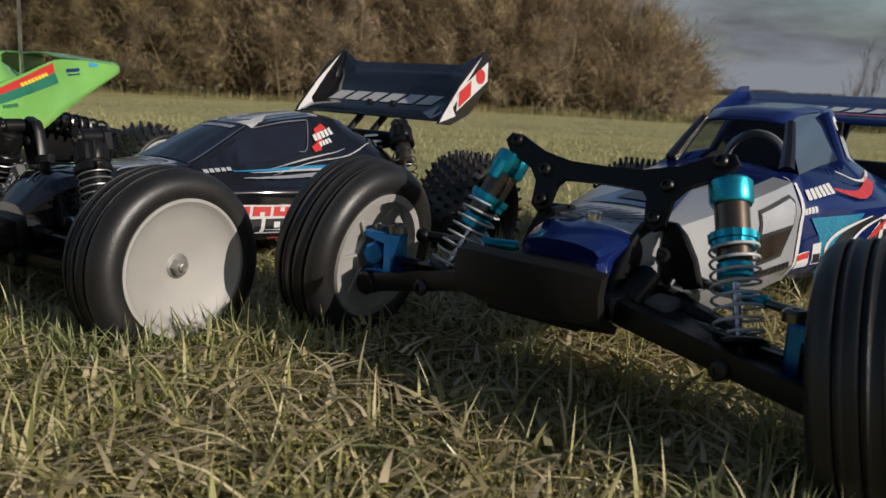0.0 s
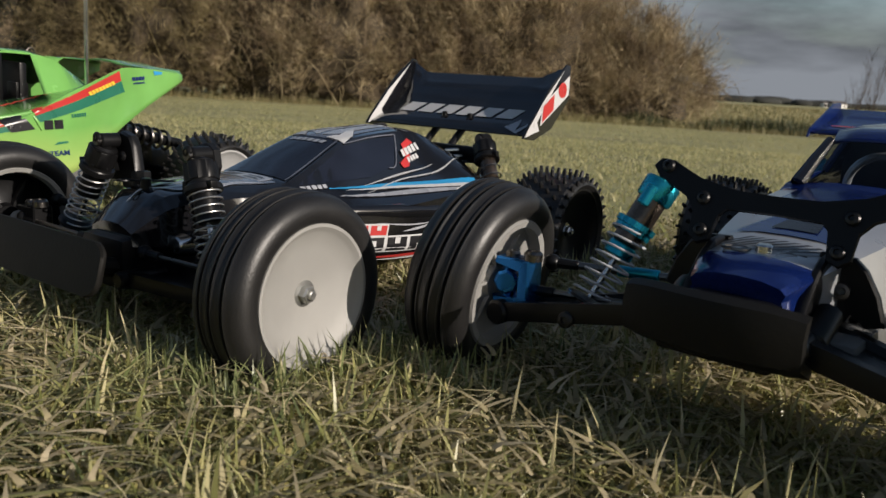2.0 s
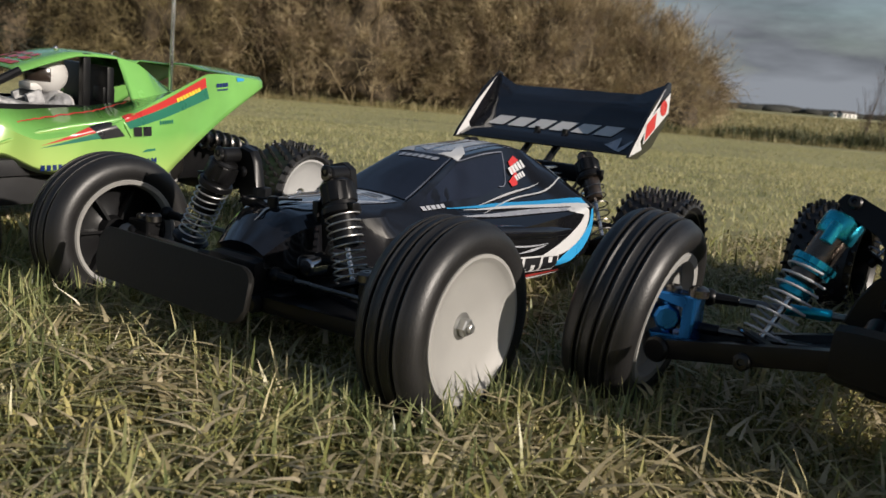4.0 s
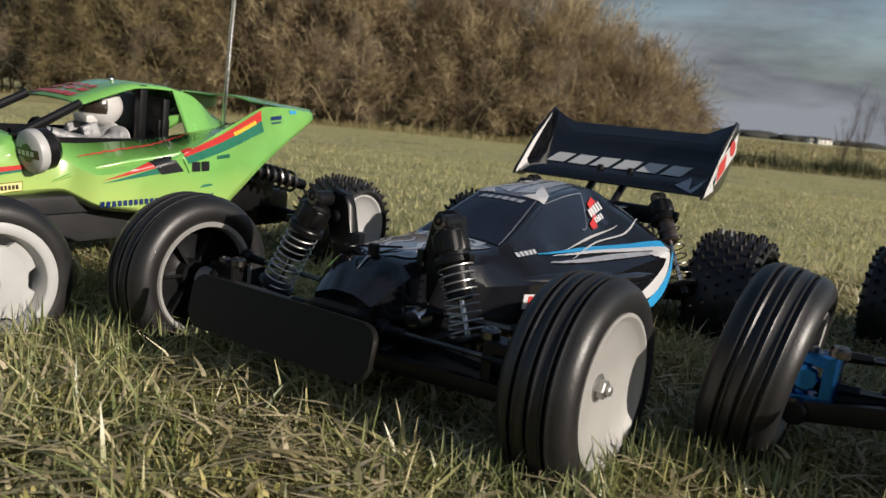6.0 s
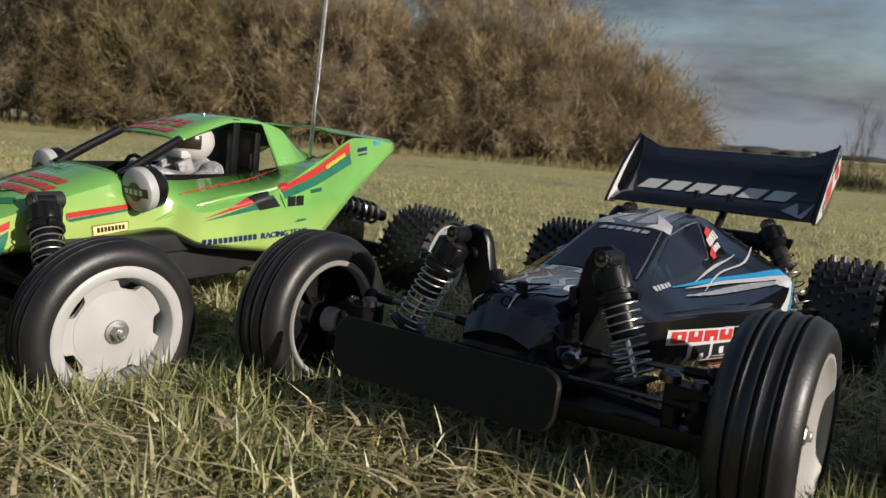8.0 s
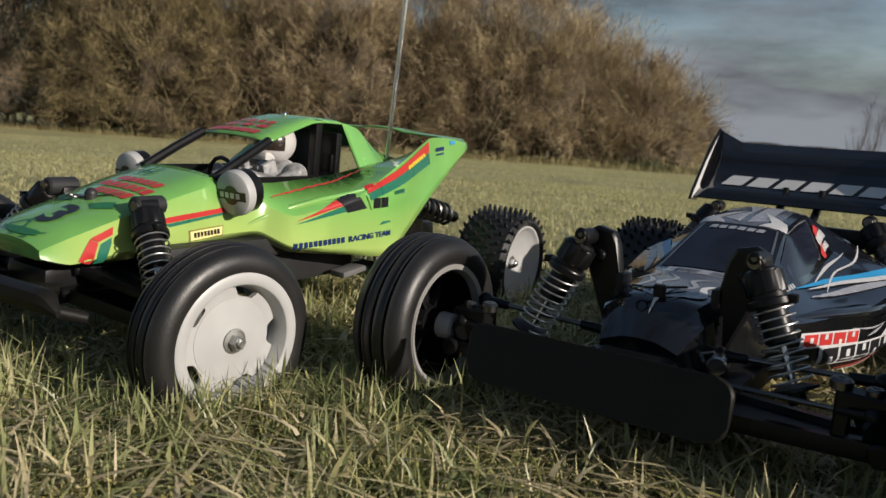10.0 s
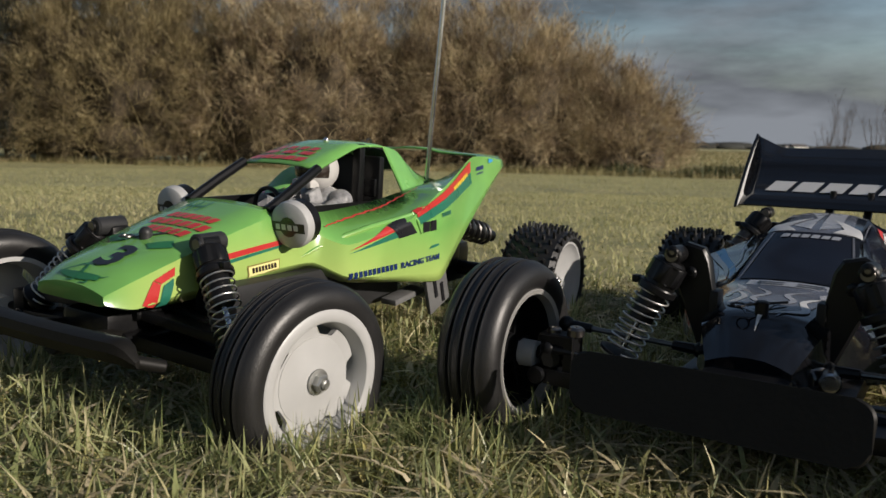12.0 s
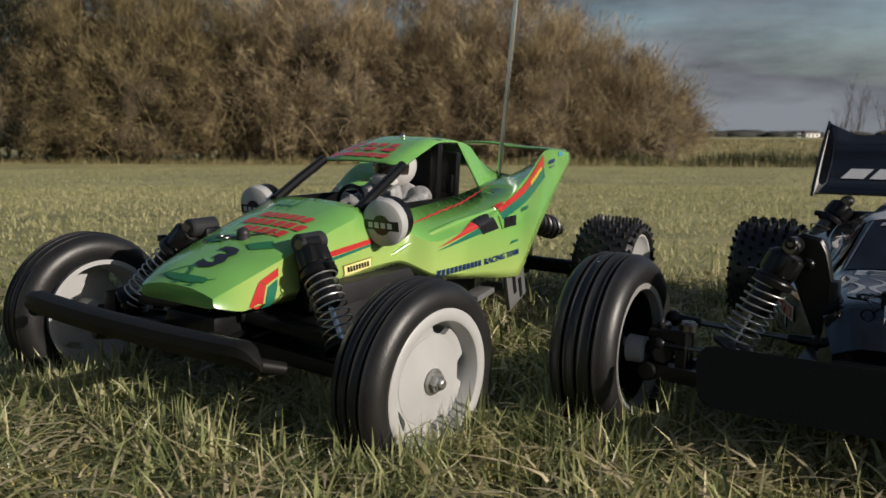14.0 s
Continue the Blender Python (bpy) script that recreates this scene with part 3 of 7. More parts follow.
# ---- hedge ----
def shrub(x, y, radius, height, count, seed, dark=False, twig=TWIGS):
    """A leafless thicket: stems that rise and arch from one foot, clothed in fine twigs, over a solid core coloured
    dark as inner shade.
    """
    g = np.random.default_rng(seed)
    z0 = -0.58
    top = thing("hedge_shrub", pose(x, y, z0), "dark shaded evergreen shrub at the hedge's end" if dark else "leafless brown thicket of twigs and arching stems in a hedge", "shrub", "shrubs of the hedge")
    # added solid lump, its dark colour stands in for shade deep among the twigs
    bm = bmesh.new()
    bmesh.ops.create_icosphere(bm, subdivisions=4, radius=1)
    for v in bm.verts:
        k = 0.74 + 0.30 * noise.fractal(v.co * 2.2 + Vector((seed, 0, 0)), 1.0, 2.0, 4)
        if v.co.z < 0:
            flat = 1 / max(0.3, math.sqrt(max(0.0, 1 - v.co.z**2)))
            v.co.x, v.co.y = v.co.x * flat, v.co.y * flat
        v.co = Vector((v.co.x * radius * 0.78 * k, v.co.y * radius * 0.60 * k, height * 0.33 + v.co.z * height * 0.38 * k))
    part("shade_core", bm, HEDGE_SHADE_WOOD, top, angle=180)
    bm = bmesh.new()
    stems = []
    for i in range(34):
        a, reach = g.uniform(0, 2 * np.pi), radius * g.uniform(0.25, 1.05)
        rise = height * math.sqrt(max(0.1, 1 - (reach / radius / 1.15) ** 2)) * g.uniform(0.65, 1.0)
        p0 = Vector((g.normal(0, radius * 0.30), g.normal(0, radius * 0.22), 0))
        p2 = Vector((reach * math.cos(a), reach * math.sin(a) * 0.8, rise))
        p1 = p0.lerp(p2, 0.45) + Vector((0, 0, rise * 0.35))
        pts = [(1 - u) ** 2 * p0 + 2 * u * (1 - u) * p1 + u * u * p2 + Vector(g.normal(0, 0.03, 3)) for u in np.linspace(0, 1, 8).tolist()]
        stems.append(pts)
        tube(bm, pts, [0.020 * (1 - 0.85 * u) + 0.003 for u in np.linspace(0, 1, 8).tolist()], 4)
    for i in range(40):
        a = g.uniform(math.pi, 2 * math.pi)
        p0 = Vector((g.normal(0, radius * 0.6), -radius * g.uniform(0.45, 0.75), g.uniform(0.0, height * 0.3)))
        d = Vector((math.cos(a), math.sin(a) * 0.4, 0)) * g.uniform(0.4, 1.1)
        h = g.uniform(0.2, 0.8)
        tube(bm, [p0 + d * u + Vector((0, 0, h * math.sin(u * math.pi * 0.9))) + Vector(g.normal(0, 0.03, 3)) for u in np.linspace(0, 1, 7).tolist()], [0.010 * (1 - 0.7 * u) for u in np.linspace(0, 1, 7).tolist()], 4)
    tagged(part("stem_mass", bm, twig if not dark else HEDGE_SHADE_WOOD, top, "pale arching stems"), kind="stuff")
    pts = np.array([[list(p) for p in s] for s in stems])
    k = g.integers(0, len(stems), count)
    u = g.uniform(0.25, 1.0, count) ** 0.8 * 6.99
    i = u.astype(int)
    w = (u - i)[:, None]
    at = pts[k, i] * (1 - w) + pts[k, i + 1] * w + g.normal(0, 1, (count, 3)) * np.array([0.30, 0.26, 0.22]) * radius * 0.55
    # most twigs crowd into sprays, with hollows between them
    knots = 150
    turn, tip = g.uniform(0, 2 * np.pi, knots), np.arccos(g.uniform(0.0, 1.0, knots))
    out = g.uniform(0.72, 1.0, knots)
    knot = np.stack([radius * 1.10 * out * np.sin(tip) * np.cos(turn), radius * 0.85 * out * np.sin(tip) * np.sin(turn), height * (0.08 + 0.86 * out * np.cos(tip))], 1)
    own = g.integers(0, knots, count)
    crowd = g.uniform(0, 1, count) < 0.78
    spray = knot[own] + g.normal(0, 1, (count, 3)) * np.array([0.15, 0.13, 0.18]) * g.uniform(0.5, 1.5, knots)[own][:, None]
    at = np.where(crowd[:, None], spray, at)
    ln = g.gamma(4, 0.07, count)
    grow = at - np.array([0, 0, height * 0.30])
    grow /= np.linalg.norm(grow, axis=1)[:, None] + 1e-6
    d = grow * 0.75 + g.normal(0, 0.55, (count, 3)) + np.array([0, 0, 0.40])
    d /= np.linalg.norm(d, axis=1)[:, None]
    at[:, 2] = np.clip(at[:, 2], 0.02, height * 1.02)
    side = np.cross(d, g.normal(0, 1, (count, 3)))
    side /= np.linalg.norm(side, axis=1)[:, None] + 1e-6
    half = (g.uniform(0.003, 0.007, count) * (2.5 if dark else 1.0))[:, None]
    bow = np.cross(d, side) * (ln * g.uniform(-0.25, 0.25, count))[:, None]
    verts = np.stack([at - side * half, at + side * half, at + d * (ln * 0.55)[:, None] + bow - side * half * 0.7, at + d * (ln * 0.55)[:, None] + bow + side * half * 0.7, at + d * ln[:, None]], 1).reshape(-1, 3)
    tri = (np.arange(count)[:, None, None] * 5 + np.array([(0, 1, 3), (0, 3, 2), (2, 3, 4)])[None]).reshape(-1, 3)
    me = bpy.data.meshes.new("twig_mass")
    me.vertices.add(len(verts))
    me.vertices.foreach_set("co", verts.astype(np.float32).ravel())
    me.loops.add(tri.size)
    me.loops.foreach_set("vertex_index", tri.astype(np.int32).ravel())
    me.polygons.add(len(tri))
    me.polygons.foreach_set("loop_start", np.arange(0, tri.size, 3, dtype=np.int32))
    me.update(calc_edges=True)
    me.materials.append(EVERGREEN if dark else twig)
    tagged(hang("twig_mass", me, top), kind="stuff")


HEDGE = [(4.85, 1.9, 2.9), (3.6, 2.0, 4.0), (2.2, 2.1, 4.8), (0.8, 2.2, 5.1), (-0.9, 2.2, 5.0), (-2.6, 2.3, 5.2), (-4.3, 2.2, 5.2), (-6.0, 2.3, 5.4), (-7.4, 2.1, 5.6), (-8.8, 2.0, 5.8), (-9.9, 1.5, 5.4)]
for i, (x, rad, high) in enumerate(HEDGE):
    shrub(x, 20.9 - 0.03 * x + 0.3 * math.sin(i * 2.1), rad, high, 23000, 20 + i, twig=TWIGS if x > -5 else TWIGS_OLIVE)
for i, (x, rad, high) in enumerate([(-11.9, 1.8, 6.6), (-13.4, 2.2, 6.8), (-16.0, 2.6, 6.8)]):
    shrub(x, 20.6, rad, high, 14000, 60 + i, dark=True)


# ---- distance ----
def far_trees(x0, x1, y, z, low, high, seed):
    g = np.random.default_rng(seed)
    bm = bmesh.new()
    x = x0
    while x < x1:
        w, h = g.uniform(8, 22), g.uniform(low, high)
        bmesh.ops.create_icosphere(bm, subdivisions=2, radius=1, matrix=Matrix.Translation((x, y + g.uniform(-15, 15), z + h * 0.3)) @ Matrix.Diagonal((w, 6, h * 0.7, 1)))
        x += w * g.uniform(0.5, 1.1)
    for v in bm.verts:
        v.co += Vector((0, 0, g.normal(0, 0.35)))
    return tagged(part("far_trees", bm, FAR_GREEN, angle=180), "dark line of far trees along the horizon", "trees", kind="stuff")


far_trees(-120, 700, 520, -0.6, 3.0, 5.6, 4)


def far_house(x, y, wide, deep, tall, turn):
    top = thing("far_house", pose(x, y, -0.6, 0, 0, turn), "small white farm building with a dark roof, far off", "house", "far farm buildings")
    bm = bmesh.new()
    box(bm, (0, 0, tall / 2), (wide, deep, tall), 0.05)
    part("wall", bm, HOUSE_WHITE, top)
    bm = bmesh.new()
    prism(bm, [(-deep / 2 - 0.3, 0), (deep / 2 + 0.3, 0), (0, deep * 0.28)], wide + 0.6, pose(0, 0, tall + 0.02, 90, 0, 90))
    part("roof", bm, ROOF_SLATE, top)
    for k in range(3):
        bm = bmesh.new()
        box(bm, (wide * (k - 1) * 0.3, -deep / 2 - 0.02, tall * 0.5), (1.0, 0.06, 1.2))
        part("window", bm, SMOKE, top)


far_house(231, 470, 9, 6, 2.4, 8)
far_house(223.5, 470, 2.6, 4, 2.2, 8)


def bare_tree(x, y, height, seed):
    """A young leafless bush: several slender stems that fork into fine upright twigs."""
    g = np.random.default_rng(seed)
    top = thing("bare_tree", pose(x, y, -0.58), "thin leafless young tree at the field's edge", "tree", "bare trees")
    stems, twigs = bmesh.new(), bmesh.new()
    for i in range(7):
        a, out = g.uniform(0, 2 * np.pi), height * g.uniform(0.05, 0.30)
        tall = height * g.uniform(0.65, 1.0)
        line = [Vector((out * u * math.cos(a), out * u * math.sin(a), tall * u)) + Vector(g.normal(0, 0.012, 3)) * u for u in np.linspace(0, 1, 7).tolist()]
        tube(stems, line, [0.007 * (1 - 0.8 * u) + 0.0015 for u in np.linspace(0, 1, 7).tolist()], 5)
        for k in range(20):
            u = g.uniform(0.25, 0.98) * 6
            j = min(int(u), 5)
            p = line[j].lerp(line[j + 1], u - j)
            b, ln = g.uniform(0, 2 * np.pi), height * g.uniform(0.06, 0.22)
            d = Vector((math.cos(b) * 0.42, math.sin(b) * 0.42, 0.9))
            tube(twigs, [p, p + d * ln * 0.5 + Vector(g.normal(0, 0.015, 3)), p + d * ln + Vector((0, 0, ln * 0.15))], [0.0042, 0.003, 0.0012], 3)
    part("trunk", stems, GREY_TWIG, top, "slender brown stems")
    tagged(part("twig_mass", twigs, GREY_TWIG, top, "fine brown twigs"), kind="stuff")


for i, (x, y, h) in enumerate([(12.0, 23.4, 1.7), (12.7, 23.8, 2.3), (13.4, 23.2, 2.1), (14.2, 23.9, 2.4)]):
    bare_tree(x, y, h, 80 + i)


# ---- parts of the model cars; x ahead, y to the car's left, z up ----
from mathutils.bvhtree import BVHTree


def smooth_rows(keys, sub, pull=0.6):
    """Rows between the keyed cross-sections, by a smooth curve through them."""
    rows = []
    n = len(keys)
    for i in range(n - 1):
        p0, p1, p2, p3 = (np.array(keys[j], float) for j in (max(i - 1, 0), i, i + 1, min(i + 2, n - 1)))
        for s in range(sub):
            u = s / sub
            m1, m2 = (p2 - p0) * 0.5 * pull, (p3 - p1) * 0.5 * pull
            rows.append((i, (2 * u**3 - 3 * u**2 + 1) * p1 + (u**3 - 2 * u**2 + u) * m1 + (-2 * u**3 + 3 * u**2) * p2 + (u**3 - u**2) * m2))
    rows.append((n - 2, np.array(keys[-1], float)))
    return rows


def shell(keys, sub=5, holes=(), mats=None, closed=True, nose=False):
    """A body shell. Each key: x, then half widths and heights of sill, flank (low, top), cab foot and roof edge.
    holes: (interval, band) pairs left open; mats: {(interval, band): slot}. Bands: 0 sill, 1 flank, 2 shoulder, 3 cab side, 4 roof."""
    bm = bmesh.new()
    rows = smooth_rows(keys, sub)
    rings = []
    for i, (x, wb, zb, wp, zl, zt, wc, zc, wr, zr) in rows:
        half = [(wb, zb), (wp, zl), (wp - 0.001, zt), (wc, zc), (wr, zr), (wr * 0.55, zr + 0.0016), (0, zr + 0.002)]
        ring = [bm.verts.new((x, y, z)) for y, z in half] + [bm.verts.new((x, -y, z)) for y, z in half[-2::-1]]
        rings.append(ring)
    band = [0, 1, 2, 3, 4, 4, 4, 4, 3, 2, 1, 0]
    for k in range(len(rings) - 1):
        i = rows[k][0]
        for j in range(12):
            if (i, band[j]) in holes:
                continue
            f = bm.faces.new((rings[k][j], rings[k + 1][j], rings[k + 1][j + 1], rings[k][j + 1]))
            f.material_index = (mats or {}).get((i, band[j]), 0)
    if closed or nose:
        for ring in (rings[0], rings[-1][::-1])[: 2 if closed else 1]:
            bm.faces.new(ring)
    return bm


def thicken(ob, t=0.0012, offset=-1):
    """Gives a shell its wall, inwards."""
    mod = ob.modifiers.new("wall", "SOLIDIFY")
    mod.thickness, mod.offset = t, offset
    return ob


def surface(ob):
    return BVHTree.FromPolygons([v.co[:] for v in ob.data.vertices], [p.vertices[:] for p in ob.data.polygons])


VIEWS = {"left": lambda u, v: (Vector((u, 0.3, v)), Vector((0, -1, 0))), "right": lambda u, v: (Vector((u, -0.3, v)), Vector((0, 1, 0))),
         "top": lambda u, v: (Vector((u, v, 0.4)), Vector((0, 0, -1))), "front": lambda u, v: (Vector((0.3, u, v)), Vector((-1, 0, 0)))}


def lay(bm, tree, view, lift, strict=True, outer=0.0):
    """Presses a flat drawing in x and y onto a surface, seen from one side."""
    lost = []
    for v in bm.verts:
        o, d = VIEWS[view](v.co.x, v.co.y)
        hit = tree.ray_cast(o, d)
        if hit[0] is None:
            lost.append(v)
        elif view in ("left", "right") and strict and (hit[0].y * d.y > 0 or abs(hit[0].y) < outer):
            lost.append(v)
        else:
            nor = hit[1] if hit[1].dot(d) < 0 else -hit[1]
            v.co = hit[0] + nor * lift
    if lost:
        bmesh.ops.delete(bm, geom=lost, context="VERTS")


def sticker(name, outlines, mat, tree, parent, view="left", lift=0.0005, label="", cuts=3, strict=True, outer=0.0):
    """Thin print on a surface; outlines are drawn flat."""
    bm = bmesh.new()
    for o in outlines:
        bm.faces.new([bm.verts.new((u, v, 0)) for u, v in o])
    bmesh.ops.triangulate(bm, faces=bm.faces[:])
    bmesh.ops.subdivide_edges(bm, edges=bm.edges[:], cuts=cuts, use_grid_fill=True)
    lay(bm, tree, view, lift, strict, outer)
    return part(name, bm, mat, parent, label, angle=60)


def lettering(name, text, size, u, v, turn, mat, tree, parent, view="left", lift=0.0007, mirror=False, stretch=1.0, shear=0.0):
    """Real letters, pressed onto a surface. turn: degrees of the writing line."""
    cu = bpy.data.curves.new(name, "FONT")
    cu.body, cu.size, cu.align_x, cu.shear, cu.resolution_u, cu.offset = text, size, "CENTER", shear, 2, size * 0.03
    ob = bpy.data.objects.new(name, cu)
    me = bpy.data.meshes.new_from_object(ob)
    bpy.data.objects.remove(ob)
    bpy.data.curves.remove(cu)
    bm = bmesh.new()
    bm.from_mesh(me)
    bpy.data.meshes.remove(me)
    c, s = math.cos(radians(turn)), math.sin(radians(turn))
    for w in bm.verts:
        a, b = w.co.x * stretch * (-1 if mirror else 1), w.co.y
        w.co = Vector((u + c * a - s * b, v + s * a + c * b, 0))
    bmesh.ops.triangulate(bm, faces=bm.faces[:])
    lay(bm, tree, view, lift)
    return part(name, bm, mat, parent, angle=60)


def bars(u, v, wide, tall, count, turn=0.0, slant=0.3, gap=0.22, squash=()):
    """Outlines of a row of slanted blocks, the size of a word."""
    c, s = math.cos(radians(turn)), math.sin(radians(turn))
    step = wide / count
    res = []
    for k in range(count):
        x0, x1 = -wide / 2 + k * step, -wide / 2 + (k + 1 - gap) * step
        quad = [(x0 - slant * tall / 2, -tall / 2), (x1 - slant * tall / 2, -tall / 2), (x1 + slant * tall / 2, tall / 2), (x0 + slant * tall / 2, tall / 2)]
        res.append([(u + c * a - s * b, v + s * a + c * b) for a, b in quad])
    return res


def blade(points, widths):
    """Outline of a tapering flame or stripe along a smooth line through points."""
    if len(points) > 2:
        keys = [(*p, w) for p, w in zip(points, widths)]
        rows = smooth_rows(keys, 5, 1.0)
        points, widths = [(r[0], r[1]) for _, r in rows], [max(0.0002, r[2]) for _, r in rows]
    a, b = [], []
    for i, (x, y) in enumerate(points):
        x0, y0 = points[max(i - 1, 0)]
        x1, y1 = points[min(i + 1, len(points) - 1)]
        d = math.hypot(x1 - x0, y1 - y0) or 1
        nx, ny = -(y1 - y0) / d, (x1 - x0) / d
        a.append((x + nx * widths[i] / 2, y + ny * widths[i] / 2))
        b.append((x - nx * widths[i] / 2, y - ny * widths[i] / 2))
    return [[a[i], a[i + 1], b[i + 1], b[i]] for i in range(len(points) - 1)]


UPRIGHT = pose(0, 0, 0, -90)  # turns a lathe's axis to the car's left


def front_tyre(r=0.0435, h=0.0155):
    bm = bmesh.new()
    g = 0.0017
    side = [(0.0292, 0.80), (0.0318, 0.93), (0.0350, 1.00), (0.0380, 0.985), (0.0404, 0.91), (0.0421, 0.79), (0.0430, 0.66)]
    prof = [(a * r / 0.0435, -b * h) for a, b in side]
    for k in (-1, 0, 1):
        c = k * h * 0.44
        top = r + 0.0004 * (1 - abs(k)) - 0.0001
        prof += [(top - 0.0001, c - 0.0022), (top + 0.0005, c - 0.0014), (top + 0.0003, c - 0.0008), (top - g, c - 0.0005), (top - g, c + 0.0005), (top + 0.0003, c + 0.0008), (top + 0.0005, c + 0.0014), (top - 0.0001, c + 0.0022)]
    prof += [(a * r / 0.0435, b * h) for a, b in side[::-1]]
    lathe(bm, prof, 64, UPRIGHT, close=True)
    return bm


def narrow_tyre():
    bm = front_tyre()
    for v in bm.verts:
        v.co.y = 0.0023 + 0.85 * v.co.y
    return bm


def rear_tyre(r=0.0395, h=0.022):
    bm = bmesh.new()
    prof = [(0.029, -h * 0.8), (0.034, -h), (r - 0.004, -h * 0.98), (r - 0.001, -h * 0.82), (r, -h * 0.4), (r, h * 0.4), (r - 0.001, h * 0.82), (r - 0.004, h * 0.98), (0.034, h), (0.029, h * 0.8)]
    lathe(bm, prof, 48, UPRIGHT, close=True)
    return bm


def tread_spikes(r=0.0395, h=0.022):
    bm = bmesh.new()
    for row in range(7):
        c = (row - 3) / 3 * h * 0.92
        count = 30
        for i in range(count):
            a = 2 * math.pi * (i + 0.5 * (row % 2)) / count
            lift = r - 0.0012 - (0.004 if abs(row - 3) == 3 else 0)
            out = Vector((math.cos(a), 0, math.sin(a)))
            p = out * lift + Vector((0, c, 0))
            tip = out * (lift + 0.0055) + Vector((0, c * 1.04, 0))
            lathe(bm, [(0.0017, 0), (0.0011, (tip - p).length), (0, (tip - p).length)], 5, basis(p, tip))
    return bm


def dish_rim(h=0.0155):
    """A plain disc wheel: rolled lip, shallow dish, ribbed hollow back."""
    bm = bmesh.new()
    lathe(bm, [(0, h * 0.42), (0.005, h * 0.42), (0.0058, h * 0.50), (0.012, h * 0.56), (0.020, h * 0.66), (0.0270, h * 0.79), (0.0284, h * 0.87), (0.0299, h * 0.95), (0.0313, h * 0.95), (0.0316, h * 0.80),
               (0.0294, h * 0.60), (0.0290, -h * 0.7), (0.0306, -h * 0.86), (0.0300, -h * 0.93), (0.0280, -h * 0.88), (0.0270, -h * 0.6), (0.0262, h * 0.3), (0.018, h * 0.40), (0.006, h * 0.20), (0, h * 0.20)], 64, UPRIGHT)
    return bm


def shallow_rim(h=0.0155):
    """A disc wheel whose back is a flat plate near the inner edge, with six low webs."""
    bm = bmesh.new()
    lathe(bm, [(0, h * 0.42), (0.0058, h * 0.50), (0.012, h * 0.56), (0.020, h * 0.66), (0.0270, h * 0.79), (0.0299, h * 0.95), (0.0313, h * 0.95), (0.0316, h * 0.80), (0.0294, h * 0.60), (0.0290, -h * 0.7),
               (0.0306, -h * 0.86), (0.0300, -h * 0.95), (0.0270, -h * 0.92), (0.0262, -h * 0.58), (0.0200, -h * 0.44), (0.0100, -h * 0.40), (0.0085, -h * 0.52), (0, -h * 0.52)], 64, UPRIGHT)
    for k in range(6):
        box(bm, (0.0165 * math.cos(k * math.pi / 3), -h * 0.46, 0.0165 * math.sin(k * math.pi / 3)), (0.016, 0.0022, 0.0014), 0.0003, (0, -60 * k, 0))
    return bm


def star_rim(h=0.0155, lobes=5):
    """A deep wheel whose flat face is a five-armed star in a wide ring."""
    bm = bmesh.new()
    lathe(bm, [(0.0244, h * 0.36), (0.0270, h * 0.90), (0.0274, h * 0.97), (0.0284, h * 1.01), (0.0318, h * 1.01), (0.0329, h * 0.97), (0.0329, h * 0.84), (0.0300, h * 0.70), (0.0292, h * 0.5), (0.0290, -h * 0.7), (0.0306, -h * 0.9), (0.0280, -h * 0.9), (0.0268, -h * 0.5), (0.0246, h * 0.15)], 64, UPRIGHT, close=True)
    n = 120
    pts = []
    for i in range(n):
        a = 2 * math.pi * i / n
        s = math.cos(lobes * a)
        k = max(0.0, min(1.0, (s + 0.52) * 5))
        pts.append(((0.0206 + 0.0043 * k) * math.cos(a), (0.0206 + 0.0043 * k) * math.sin(a)))
    prism(bm, pts, 0.0026, pose(0, h * 0.47, 0, 90), 0.0003)
    lathe(bm, [(0, h * 0.72), (0.0060, h * 0.72), (0.0196, h * 0.57), (0.0198, h * 0.50), (0, h * 0.48)], 48, UPRIGHT)
    lathe(bm, [(0, h * 0.42), (0.0064, h * 0.42), (0.0062, -h * 0.3), (0, -h * 0.3)], 24, UPRIGHT)
    return bm


def wheel_back(h=0.0155):
    """The dark hollow back of a dish wheel, without its ribs."""
    bm = bmesh.new()
    lathe(bm, [(0.0268, -h * 0.62), (0.0256, h * 0.24), (0.0180, h * 0.34), (0.0085, h * 0.14), (0.0070, -h * 0.15), (0, -h * 0.15)], 48, UPRIGHT)
    return bm


def back_rib(h=0.0155):
    bm = bmesh.new()
    prism(bm, [(0.007, h * 0.2), (0.0262, h * 0.28), (0.0262, h * 0.02), (0.007, -h * 0.12)], 0.0016, Matrix())
    return bm


def hub_nut(y):
    bm = bmesh.new()
    m = pose(0, y, 0, -90)
    lathe(bm, [(0, 0), (0.0058, 0), (0.0060, 0.0004), (0.0058, 0.0008), (0.0046, 0.001), (0, 0.001)], 24, m)
    lathe(bm, [(0.0040, 0.001), (0.0040, 0.0038), (0.0034, 0.0044), (0.0024, 0.0044), (0.0024, 0.0038), (0, 0.0038)], 6, m)
    lathe(bm, [(0.0021, 0.0038), (0.0021, 0.0058), (0.0016, 0.0062), (0, 0.0060)], 14, m)
    return bm


MESHES = {}


def shared(key, build, mat):
    if key not in MESHES:
        ob = part(key, build(), mat)
        MESHES[key] = ob.data
        bpy.data.objects.remove(ob)
    return MESHES[key]


